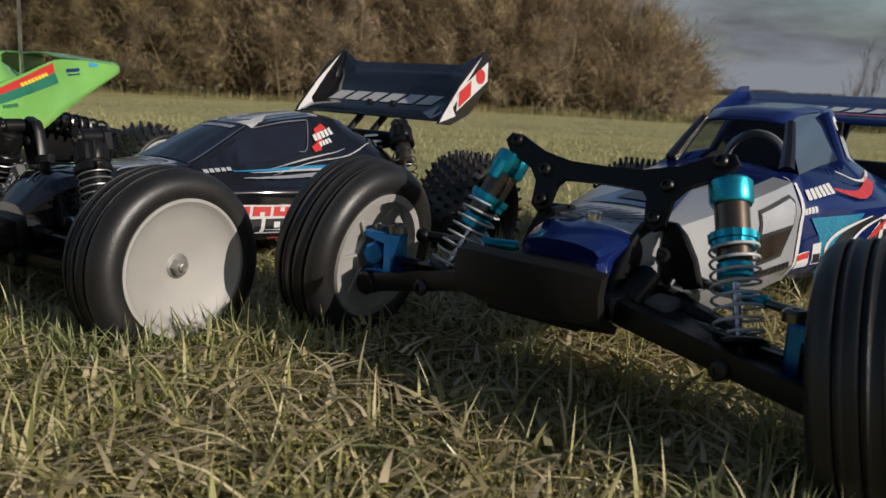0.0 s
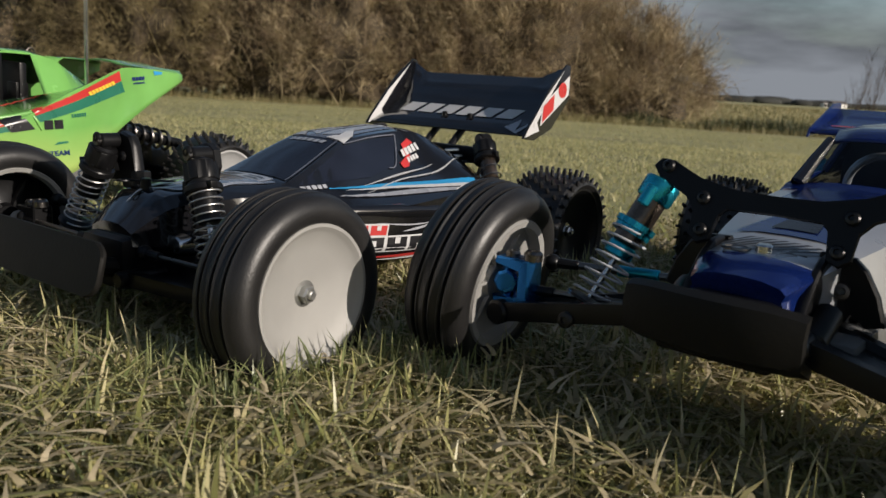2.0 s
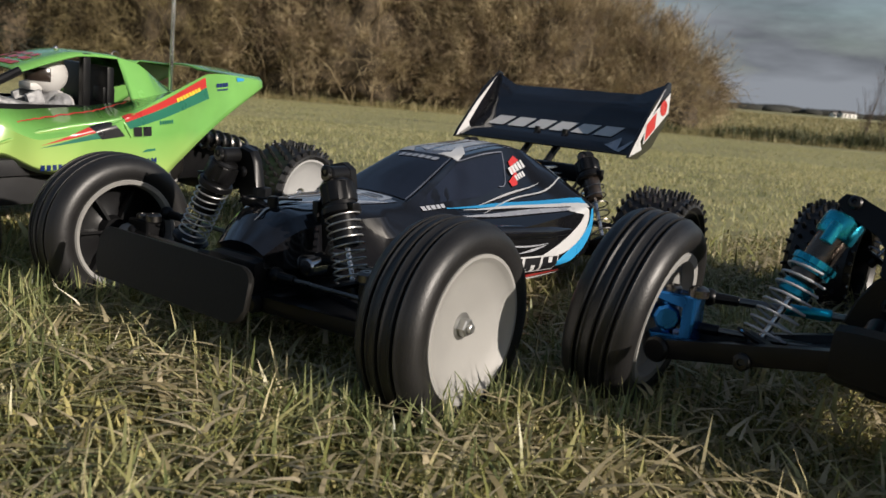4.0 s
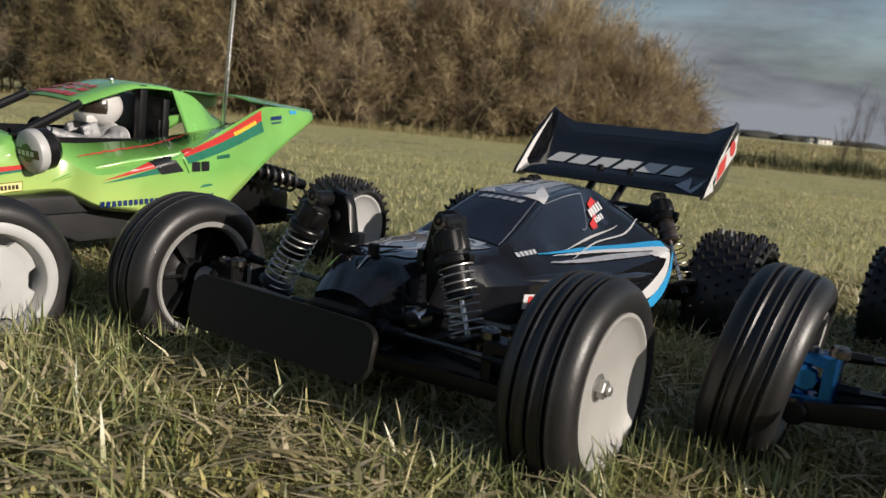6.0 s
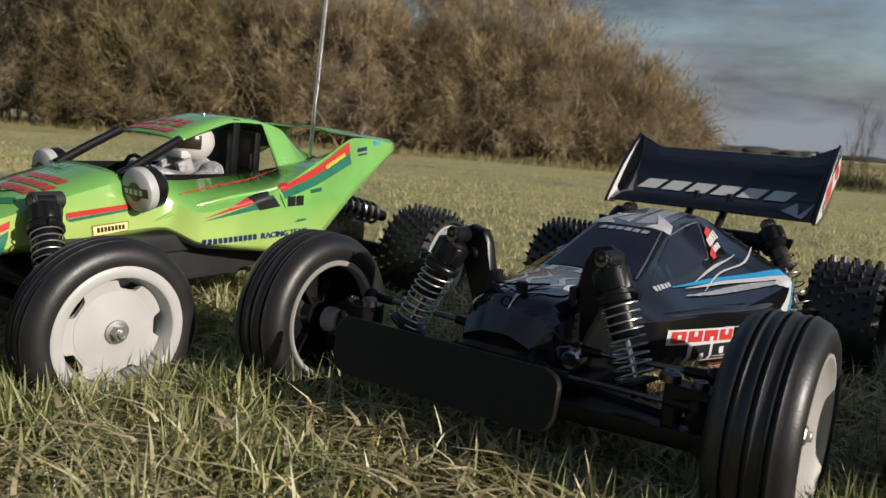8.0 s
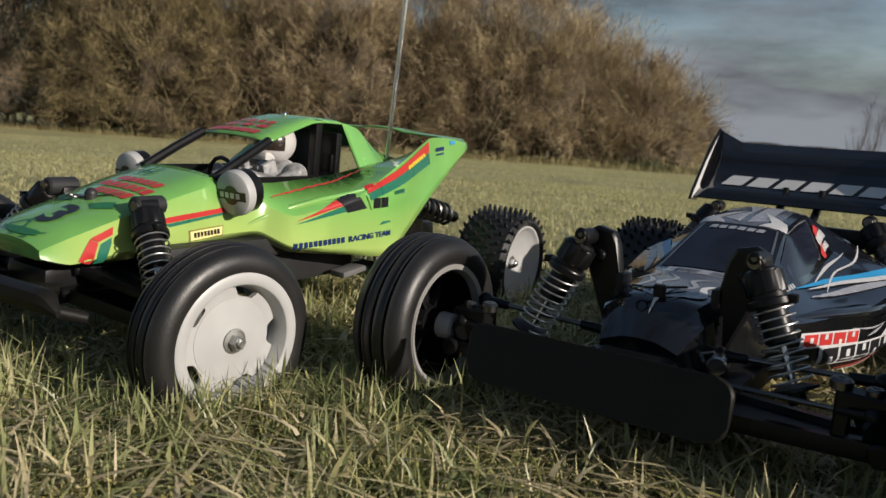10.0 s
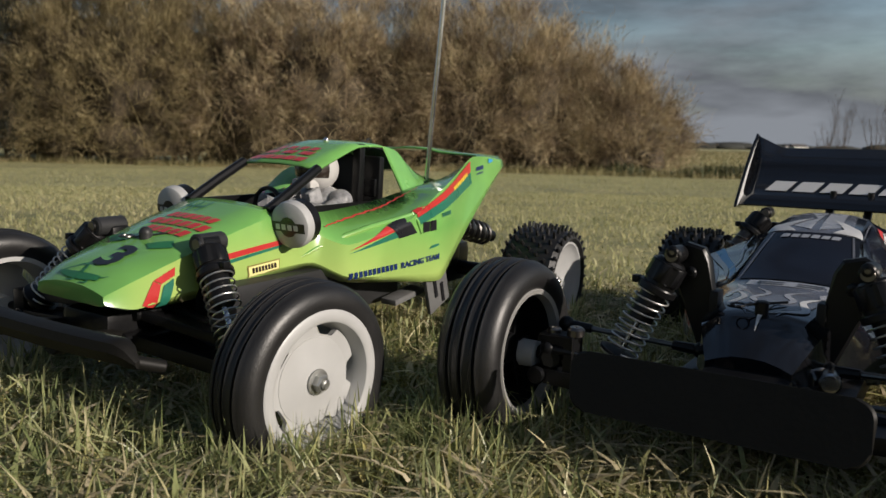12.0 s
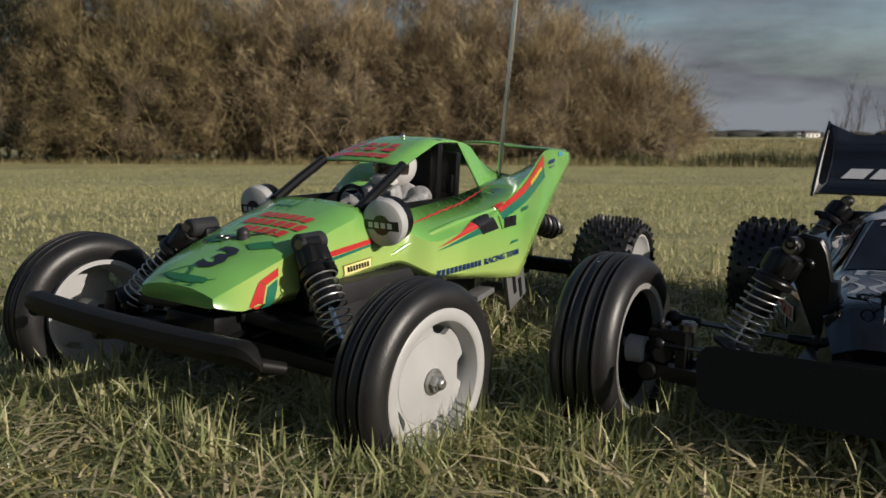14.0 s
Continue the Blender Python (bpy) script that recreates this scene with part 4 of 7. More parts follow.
def wheel(car, spec, style, camber=0.0, steer=0.0, label="", h=0.0155, back=False):
    """rim > tyre, wheel_nut. The outside of a wheel on the car's right is turned outwards."""
    x, y, z, r, half = spec
    m = pose(x, y, z, 0, 0, steer) @ pose(0, 0, 0, camber) @ (Matrix() if y > 0 else pose(0, 0, 0, 0, 0, 180))
    if style == "silver":
        rim = hang("wheel", shared("silver_dish", dish_rim, SILVER_DISC) if back else shared("silver_shallow", shallow_rim, SILVER_DISC), car, label or "silver-painted dish wheel", m)
    elif style == "star":
        rim = hang("wheel", shared("white_star", star_rim, WHITE_PLASTIC), car, label or "white star-shaped wheel", m)
    elif style == "rear_white":
        rim = hang("wheel", shared("white_dish", lambda: dish_rim(0.021), WHITE_PLASTIC), car, label or "white dish wheel", m)
    else:
        rim = hang("wheel", shared("rear_black", lambda: dish_rim(0.021), PLASTIC), car, label or "black dish wheel", m)
    if back:
        hang("wheel_back", shared("wheel_back", wheel_back, PLASTIC), rim, "black hollow back of the wheel")
        for k in range(6):
            hang("rib", shared("back_rib", back_rib, PLASTIC), rim, "", pose(0, 0, 0, 0, 60 * k, 0))
    if half < 0.02:
        tyre = shared("narrow_tyre", narrow_tyre, RUBBER) if style == "star" else shared("front_tyre", front_tyre, RUBBER)
        hang("tyre", tyre, rim, "black rubber tyre with three grooves")
        hang("wheel_nut", shared("wheel_nut_" + style, lambda: hub_nut(0.0070 if style == "silver" else 0.0112), ZINC), rim, "steel flange nut")
    else:
        hang("tyre", shared("rear_tyre", rear_tyre, RUBBER), rim, "black rubber tyre with rows of spikes")
        tagged(hang("tread", shared("tread_spikes", tread_spikes, RUBBER), rim, "rows of short rubber spikes"), kind="stuff")
        hang("wheel_nut", shared("wheel_nut_rear", lambda: hub_nut(0.0092), CHROME), rim, "steel flange nut")
    return rim


def damper(car, top, foot, style):
    """damper_body > cap, collar, spring, piston_rod, spring_cup."""
    a, b = Vector(top), Vector(foot)
    d = (b - a).normalized()
    ln = (b - a).length
    at = lambda s: a + d * s
    bm = bmesh.new()
    if style == "blue":
        rod(bm, at(0.006), at(0.030), 0.0061, n=24)
        body = part("damper_body", bm, BRONZE, car, "bronze-coloured oil damper body")
        bm = bmesh.new()
        lathe(bm, [(0, -0.001), (0.0068, -0.001), (0.0077, 0.0), (0.0077, 0.0072), (0.0070, 0.0085), (0, 0.0085)], 28, basis(at(0), at(1)))
        rod(bm, at(0.003) + Vector((0.006, 0, 0)), at(0.003) - Vector((0.006, 0, 0)), 0.0032, n=16)
        lug = (Vector((0.0080, 0, 0)) - d * d.x * 0.0080) * (1 if a.y < 0 else -1)
        rod(bm, at(0.0035) + lug, at(0.0125) + lug, 0.0026, n=14)
        part("cap", bm, CYAN_ANO, body, "turquoise anodised cap")
        bm = bmesh.new()
        n = 36
        m = basis(at(0.0195), at(0.0235))
        for s0, rr in ((0.0, 0.0084), (0.0028, 0.0076)):
            pts = [((rr + (0.00035 if k % 2 else 0)) * math.cos(2 * math.pi * k / n), (rr + (0.00035 if k % 2 else 0)) * math.sin(2 * math.pi * k / n)) for k in range(n)]
            prism(bm, pts, 0.0026, m @ Matrix.Translation((0, 0, s0 + 0.0013)))
        part("collar", bm, CYAN_ANO, body, "knurled turquoise collar")
        bm = bmesh.new()
        rod(bm, at(0.030), at(0.036), 0.0062, n=24)
        part("lower_cap", bm, CYAN_ANO, body, "turquoise lower cap")
        bm = bmesh.new()
        coil(bm, at(0.0235), at(ln - 0.003), 0.0083, 0.00055, 7.4, 8, 24)
        part("spring", bm, SPRING_WHITE, body, "white-coated coil spring")
    else:
        rod(bm, at(0.016), at(0.034), 0.0060, n=24)
        body = part("damper_body", bm, PLASTIC if style == "steel" else BRONZE, car, "black plastic damper body" if style == "steel" else "bronze-coloured damper body")
        # fluted cap with a neck and a cross eye
        bm = bmesh.new()
        lathe(bm, [(0, 0.0022), (0.0056, 0.0022), (0.0070, 0.0034), (0.0074, 0.0150), (0, 0.0150)], 28, basis(at(0), at(1)))
        n = 36
        flutes = [((0.0083 if k % 6 < 4 else 0.0074) * math.cos(2 * math.pi * k / n), (0.0083 if k % 6 < 4 else 0.0074) * math.sin(2 * math.pi * k / n)) for k in range(n)]
        prism(bm, flutes, 0.0090, basis(at(0.0085), at(1)), 0.0005)
        rod(bm, at(-0.0008) + Vector((0.0052, 0, 0)), at(-0.0008) - Vector((0.0062, 0, 0)), 0.0040, n=18)
        rod(bm, at(-0.0005), at(0.0040), 0.0036, n=14)
        part("cap", bm, PLASTIC, body, "fluted black cap with a cross eye")
        bm = bmesh.new()
        rod(bm, at(-0.0008) + Vector((0.0050, 0, 0)), at(-0.0008) + Vector((0.0072, 0, 0)), 0.0028, n=14)
        part("eye_bolt", bm, DARK_STEEL, body, "dark bolt head")
        # pinch ring with a tab
        bm = bmesh.new()
        lathe(bm, [(0.0062, 0.0), (0.0088, 0.0), (0.0092, 0.0006), (0.0092, 0.0030), (0.0086, 0.0036), (0.0062, 0.0036)], 28, basis(at(0.0150), at(1)), close=True)
        tab = d.cross(Vector((1, 0, 0))).normalized() * (-1 if a.y > 0 else 1)
        box(bm, at(0.0168) + tab * 0.0098 + Vector((0.002, 0, 0)), (0.0040, 0.0034, 0.0034), 0.0005)
        part("collar", bm, PLASTIC, body, "black pinch ring with a tab")
        bm = bmesh.new()
        coil(bm, at(0.0185 if style == "steel" else 0.024), at(ln - 0.0015), 0.0080, 0.00045, 9.0 if style == "steel" else 6, 7, 22)
        part("spring", bm, SPRING_STEEL if style == "steel" else SPRING_DARK, body, "thin steel coil spring")
    bm = bmesh.new()
    rod(bm, at(0.030), at(ln + 0.002), 0.0015, n=12)
    part("piston_rod", bm, CHROME, body, "bright steel piston rod")
    bm = bmesh.new()
    lathe(bm, [(0, -0.0022), (0.0050, -0.0022), (0.0098, -0.0006), (0.0098, 0.0006), (0.004, 0.0014), (0.0034, 0.006), (0, 0.006)], 24, basis(at(ln), at(ln + 1)))
    part("spring_cup", bm, PLASTIC, body, "black spring cup")
    return body


def screw(car, p, ahead=(1, 0, 0), r=0.0026, mat=None, name="screw"):
    """A pan-head cross-slot screw whose head looks along 'ahead'."""
    p, n = Vector(p), Vector(ahead).normalized()
    m = basis(p, p + n)
    bm = bmesh.new()
    lathe(bm, [(r, -0.0005), (r, 0.0005), (r * 0.8, 0.0012), (r * 0.42, 0.0015), (r * 0.36, 0.0004), (0, 0.0003)], 16, m)
    return part(name, bm, mat or BOLT, car)


def arm(car, inner, outer, half, mat=PLASTIC, thick=0.007, name="suspension_arm"):
    """A tapered flat lower arm with a rounded pivot at each end and a raised rib."""
    a, b = Vector(inner), Vector(outer)
    bm = bmesh.new()
    rows = []
    for u in np.linspace(0, 1, 7).tolist():
        p, k = a.lerp(b, u), half * (1 - 0.58 * u)
        t = thick / 2
        rows.append([bm.verts.new(p + Vector(v)) for v in ((-k, 0, -t), (k, 0, -t), (k + 0.0006, 0, 0), (k, 0, t), (k * 0.7, 0, t), (k * 0.62, 0, t * 0.3), (-k * 0.62, 0, t * 0.3), (-k * 0.7, 0, t), (-k, 0, t))])
    for r, q in zip(rows, rows[1:]):
        for k in range(9):
            bm.faces.new((r[k], q[k], q[(k + 1) % 9], r[(k + 1) % 9]))
    bm.faces.new(rows[0])
    bm.faces.new(rows[-1][::-1])
    rod(bm, a - Vector((half * 1.2, 0, 0)), a + Vector((half * 1.2, 0, 0)), thick * 0.62, n=14)
    rod(bm, b - Vector((half * 0.55, 0, 0)), b + Vector((half * 0.55, 0, 0)), thick * 0.66, n=14)
    return part(name, bm, mat, car, "black plastic lower suspension arm")


def link(car, p, q, mat=DARK_STEEL, r=0.0013, name="steering_rod"):
    p, q = Vector(p), Vector(q)
    bm = bmesh.new()
    rod(bm, p, q, r, n=10)
    body = part(name, bm, mat, car, "thin steel rod with black ball ends")
    d = (q - p).normalized()
    for e, f in ((p, d), (q, -d)):
        bm = bmesh.new()
        rod(bm, e, e + f * 0.013, 0.0026, 0.0022, n=10)
        bmesh.ops.create_uvsphere(bm, u_segments=12, v_segments=8, radius=0.0040, matrix=Matrix.Translation(e))
        part("ball_end", bm, PLASTIC, body)
    return body


def knuckle(car, p, side, mat, label):
    """A C-shaped hub carrier, open towards the wheel, round an eight-sided steering block."""
    x, y, z = p
    bm = bmesh.new()
    frame_line = [(-0.0085, 0.0115), (0.0095, 0.0108), (0.0105, 0.0072), (-0.0042, 0.0068), (-0.0042, -0.0068), (0.0105, -0.0072), (0.0095, -0.0108), (-0.0085, -0.0115)]
    prism(bm, [(y + side * a, z + b) for a, b in frame_line][::side], 0.0110, pose(x + 0.001, 0, 0, 90, 0, 90), 0.0008)
    ob = part("hub_carrier", bm, mat, car, label)
    bm = bmesh.new()
    lathe(bm, [(0, -0.0070), (0.0045, -0.0070), (0.0058, -0.0056), (0.0058, 0.0056), (0.0045, 0.0070), (0, 0.0070)], 8, pose(x + 0.001, y + side * 0.0050, z, 0, 90, 22.5))
    rod(bm, (x, y + side * 0.004, z), (x, y + side * 0.016, z), 0.0034, n=14)
    rod(bm, (x + 0.001, y + side * 0.005, z - 0.0075), (x + 0.001, y + side * 0.005, z + 0.0075), 0.0032, n=12)
    part("steering_block", bm, mat, ob)
    for s in (-1, 1):
        bm = bmesh.new()
        lathe(bm, [(0.0034, 0), (0.0034, 0.0018), (0.0026, 0.0028), (0.0012, 0.0028), (0.0009, 0.0012), (0, 0.0012)], 16, pose(x + 0.001, y + side * 0.004, z + s * 0.0108, 0 if s > 0 else 180))
        part("king_pin", bm, DARK_STEEL, ob)
    bm = bmesh.new()
    lathe(bm, [(0, 0), (0.0042, 0), (0.0042, 0.0030), (0.0030, 0.0042), (0.0012, 0.0042), (0.0010, 0.0026), (0, 0.0026)], 16, pose(x + 0.002, y - side * 0.0075, z + 0.0112))
    part("ball_stud", bm, DARK_STEEL, ob)
    return ob


# ---- black buggy ----
def black_buggy():
    car = thing("model_buggy", BLACK_AT, "gloss black model racing buggy with white and blue flames", "model car", "model buggies in a row")
    keys = [(0.008, 0.016, 0.052, 0.018, 0.055, 0.058, 0.017, 0.061, 0.012, 0.063),
            (-0.010, 0.020, 0.048, 0.025, 0.054, 0.066, 0.024, 0.073, 0.018, 0.078),
            (-0.045, 0.028, 0.045, 0.033, 0.052, 0.066, 0.030, 0.076, 0.022, 0.081),
            (-0.083, 0.045, 0.040, 0.050, 0.047, 0.066, 0.036, 0.0765, 0.028, 0.082),
            (-0.137, 0.062, 0.036, 0.068, 0.044, 0.068, 0.038, 0.0785, 0.0225, 0.104),
            (-0.190, 0.068, 0.035, 0.0765, 0.045, 0.074, 0.038, 0.0865, 0.0205, 0.109),
            (-0.218, 0.064, 0.036, 0.0760, 0.048, 0.0765, 0.040, 0.0955, 0.018, 0.106),
            (-0.238, 0.054, 0.044, 0.0680, 0.056, 0.0745, 0.036, 0.0915, 0.014, 0.098)]
    body = part("body_shell", shell(keys, 6), BLACK_PAINT, car, "gloss black painted shell", angle=24)
    on = surface(body)
    # windows
    sticker("windscreen", [[(-0.0835, -0.0255), (-0.0835, 0.0255), (-0.1315, 0.0190), (-0.1315, -0.0190)]], SMOKE, on, car, "top", 0.0004, "smoked windscreen", 5)
    for q in bars(-0.1270, 0, 0.030, 0.0034, 6, 90, 0.25, 0.2):
        sticker("screen_word_mark", [q], SILVER_INK, on, car, "top", 0.0008, "pale block of a word mark", 1)
    for view, k in (("left", 1), ("right", -1)):
        sticker("side_window", [[(-0.0880, 0.0800), (-0.1320, 0.1005), (-0.1820, 0.1055), (-0.1700, 0.0880), (-0.1450, 0.0820)]], SMOKE, on, car, view, 0.0004, "smoked side window", 5)
        # flames and stripes along the flank
        sticker("white_flame", blade([(-0.130, 0.0480 * k), (-0.165, 0.0450 * k), (-0.198, 0.0500 * k), (-0.222, 0.0470 * k)], [0.0003, 0.0012, 0.0013, 0.0003]), WHITE_INK, on, car, "top", 0.0007)
        sticker("white_flame", blade([(-0.135, 0.0405 * k), (-0.170, 0.0400 * k), (-0.200, 0.0430 * k)], [0.0003, 0.0020, 0.0003]), WHITE_INK, on, car, "top", 0.0007)
        sticker("blue_stripe", blade([(-0.108, 0.0370 * k), (-0.145, 0.0440 * k), (-0.180, 0.0570 * k), (-0.214, 0.0700 * k)], [0.0006, 0.0034, 0.0046, 0.0070]), BLUE_INK, on, car, "top", 0.0006)
        sticker("white_stripe", blade([(-0.118, 0.0410 * k), (-0.150, 0.0490 * k), (-0.184, 0.0630 * k), (-0.212, 0.0740 * k)], [0.0004, 0.0026, 0.0036, 0.0040]), WHITE_INK, on, car, "top", 0.0008)
        sticker("grey_stripe", blade([(-0.110, 0.0445 * k), (-0.157, 0.0580 * k), (-0.198, 0.0730 * k)], [0.0006, 0.0050, 0.0030]), SILVER_INK, on, car, "top", 0.0005)
        sticker("white_corner", blade([(-0.190, 0.0752), (-0.206, 0.0745), (-0.2045, 0.0665), (-0.193, 0.0590), (-0.178, 0.0530), (-0.158, 0.0490)], [0.0010, 0.0060, 0.0090, 0.0095, 0.0070, 0.0008]), WHITE_INK, on, car, view, 0.0006)
        sticker("blue_corner", blade([(-0.215, 0.0755), (-0.2145, 0.0650), (-0.204, 0.0550), (-0.187, 0.0475), (-0.176, 0.0440)], [0.0030, 0.0070, 0.0080, 0.0070, 0.0030]), BLUE_INK, on, car, view, 0.0007)
        for path, wide in (([(-0.122, 0.0595), (-0.146, 0.0572), (-0.166, 0.0575)], 0.0010), ([(-0.140, 0.0535), (-0.152, 0.0547), (-0.164, 0.0567)], 0.0016)):
            sticker("thin_flame", blade(path, [0.0003, wide, 0.0003]), SILVER_INK, on, car, view, 0.0006)
        # word marks as plain blocks
        for u, v, wide, tall, count, turn, ink, label in ((-0.1035, 0.0562, 0.050, 0.0058, 4, 3, RED_INK, "red block of a word mark"), (-0.1345, 0.0466, 0.082, 0.0078, 5, 2, BLACK_INK, "dark block of a word mark")):
            for q in bars(u, v, wide + 0.002, tall + 0.0019, count, turn, -0.12, 0.0):
                sticker("word_mark_edge", [q], WHITE_INK, on, car, view, 0.0006)
            for q in bars(u, v, wide, tall, count, turn, -0.12, 0.14):
                sticker("word_mark_block", [q], ink, on, car, view, 0.0008, label)
            for k, q in enumerate(bars(u, v, wide, tall * 0.46, count, turn, -0.12, 0.78)):
                drop = tall * (0.27, -0.27, 0.27, 0.05, -0.27)[k % 5]
                sticker("word_mark_slot", [[(x + wide * 0.31 / count, z + drop) for x, z in q]], WHITE_INK, on, car, view, 0.0010, cuts=1)
        sticker("red_slash", blade([(-0.116, 0.0392), (-0.150, 0.0384), (-0.186, 0.0390)], [0.0005, 0.0022, 0.0005]), RED_INK, on, car, view, 0.0009)
        sticker("white_slash", blade([(-0.122, 0.0370), (-0.155, 0.0362), (-0.186, 0.0372)], [0.0005, 0.0018, 0.0005]), WHITE_INK, on, car, view, 0.0009)
        sticker("red_logo", [[(-0.1775, 0.0860), (-0.1760, 0.0890), (-0.1840, 0.0930), (-0.1850, 0.1005), (-0.1940, 0.1040), (-0.1965, 0.1010), (-0.1885, 0.0985), (-0.1880, 0.0930), (-0.1830, 0.0870)]], RED_INK, on, car, view, 0.0007, "red flag logo with a white stroke")
        sticker("white_logo", bars(-0.1900, 0.0968, 0.0200, 0.0040, 5, -14, -0.2, 0.2) + bars(-0.1890, 0.0918, 0.0120, 0.0028, 4, -14, -0.2, 0.25), WHITE_INK, on, car, view, 0.0009)
        sticker("code_mark", bars(-0.097, 0.0785, 0.020, 0.0020, 5, -2, 0, 0.25), SILVER_INK, on, car, view, 0.0008)
    # almond-shaped ribs pressed into the flanks, and thin grey lines painted as highlights on the windows' edges
    for s in (-1, 1):
        bm = bmesh.new()
        tube(bm, [(-0.066, 0.0385 * s, 0.0672), (-0.080, 0.0430 * s, 0.0668), (-0.108, 0.0538 * s, 0.0662), (-0.140, 0.0645 * s, 0.0650), (-0.168, 0.0708 * s, 0.0638), (-0.188, 0.0740 * s, 0.0630), (-0.198, 0.0752 * s, 0.0625)], [0.0006, 0.0024, 0.0042, 0.0048, 0.0042, 0.0026, 0.0006], 18)
        part("flank_rib", bm, BLACK_PAINT, car, "gloss black rib along the flank", angle=60)
        view = "left" if s > 0 else "right"
        sticker("window_edge_glint", blade([(-0.1830, 0.1062), (-0.1715, 0.0885), (-0.1640, 0.0866)], [0.0008, 0.0008, 0.0006]) + blade([(-0.1335, 0.1018), (-0.1600, 0.1052), (-0.1830, 0.1064)], [0.0005, 0.0007, 0.0007]), GREY_FADE, on, car, view, 0.0008, "painted highlight along the side window's edge")
        sticker("screen_edge_glint", blade([(-0.0835, 0.0262 * s), (-0.1080, 0.0232 * s), (-0.1320, 0.0196 * s)], [0.0010, 0.0012, 0.0010]), GREY_FADE, on, car, "top", 0.0007, "painted highlight along the windscreen's edge")
    # roof and hood flames
    for s in (-1, 1):
        sticker("roof_flame", [[(-0.1335, s * 0.0235), (-0.1330, s * 0.0090), (-0.1400, s * 0.0140), (-0.1640, s * 0.0050), (-0.1480, s * 0.0180), (-0.1440, s * 0.0215)]], WHITE_INK, on, car, "top", 0.0007)
        sticker("roof_tone", [[(-0.136, s * 0.002), (-0.142, s * 0.012), (-0.165, s * 0.003), (-0.190, s * 0.010), (-0.190, s * 0.001)]], SILVER_INK, on, car, "top", 0.0005)
        sticker("hood_flame", blade([(-0.012, s * 0.003), (-0.022, s * 0.015), (-0.036, s * 0.0125), (-0.050, s * 0.019)], [0.0004, 0.0036, 0.0026, 0.0004]), WHITE_INK, on, car, "top", 0.0006)
        sticker("hood_flame", blade([(-0.022, s * 0.001), (-0.034, s * 0.0085), (-0.046, s * 0.004), (-0.060, s * 0.012)], [0.0005, 0.0028, 0.0026, 0.0004]), SILVER_INK, on, car, "top", 0.0006)
        sticker("hood_flame", blade([(-0.040, s * 0.022), (-0.056, s * 0.018), (-0.072, s * 0.024)], [0.0005, 0.0042, 0.0005]), SILVER_INK, on, car, "top", 0.0006)
        sticker("bonnet_slot", [[(-0.0725, s * 0.003), (-0.0725, s * 0.015), (-0.0742, s * 0.015), (-0.0742, s * 0.003)]], BLACK_INK, on, car, "top", 0.0008)
        sticker("bonnet_slot", [[(-0.0765, s * 0.003), (-0.0765, s * 0.015), (-0.0782, s * 0.015), (-0.0782, s * 0.003)]], BLACK_INK, on, car, "top", 0.0008)
    sticker("bonnet_panel", [[(-0.0705, -0.0200), (-0.0705, 0.0200), (-0.0805, 0.0200), (-0.0805, -0.0200)]], SILVER_INK, on, car, "top", 0.0006)
    sticker("hood_fade", [[(-0.078, -0.0250), (-0.078, 0.0250), (-0.052, 0.0205), (-0.030, 0.0170), (-0.010, 0.0060), (-0.026, 0.0080), (-0.014, 0.0), (-0.026, -0.0080), (-0.010, -0.0060), (-0.030, -0.0170), (-0.052, -0.0205)]], GREY_FADE, on, car, "top", 0.0004, "grey metallic fade", 4)
    sticker("roof_fade", [[(-0.1325, -0.0195), (-0.1325, 0.0195), (-0.160, 0.0170), (-0.192, 0.0150), (-0.176, 0.0040), (-0.196, 0.0), (-0.176, -0.0040), (-0.192, -0.0150), (-0.160, -0.0170)]], GREY_FADE, on, car, "top", 0.0003, "grey metallic fade", 4)
    sticker("nose_point", [[(-0.026, -0.003), (-0.026, 0.003), (-0.001, 0.0)]], WHITE_INK, on, car, "top", 0.0008)
    bm = bmesh.new()
    rod(bm, (-0.012, 0, 0.076), (-0.012, 0, 0.0855), 0.0028, n=14)
    rod(bm, (-0.024, 0.008, 0.0840), (-0.006, -0.006, 0.0840), 0.0006, n=6)
    tube(bm, [(-0.005 + 0.0035 * math.cos(k * 0.6), -0.008 + 0.003 * math.sin(k * 0.6), 0.0840) for k in range(11)], 0.0005, 5)
    part("body_post", bm, PLASTIC, car, "body post with wire clip")
    # wing with end plates
    bm = bmesh.new()
    sec = [(-0.270, 0.1085), (-0.285, 0.1150), (-0.300, 0.1245), (-0.312, 0.1365), (-0.320, 0.1500)]
    ny = 24
    grid = []
    for x, z in sec:
        row = []
        for k in range(ny + 1):
            y = -0.073 + 0.146 * k / ny
            up = 0.009 * max(0.0, (abs(y) - 0.054) / 0.019) if (x, z) == sec[-1] else 0
            row.append(bm.verts.new((x - 0.4 * up, y, z + up)))
        grid.append(row)
    for a, b in zip(grid, grid[1:]):
        for k in range(ny):
            bm.faces.new((a[k], a[k + 1], b[k + 1], b[k]))
    wing = thicken(part("wing", bm, BLACK_PAINT, car, "gloss black rear wing with raised corners", angle=40), 0.0016, 0)
    won = surface(wing)
    for q in bars(0.0, 0.1210, 0.112, 0.0068, 6, 0, 0.8, 0.20):
        sticker("wing_word_mark", [q], WHITE_INK, won, wing, "front", 0.0014, "silver slanted block of a word mark")
    sticker("wing_flame", [[(0.050, 0.112), (0.058, 0.118), (0.062, 0.110), (0.069, 0.119), (0.066, 0.108)]], SILVER_INK, won, wing, "front", 0.0014)
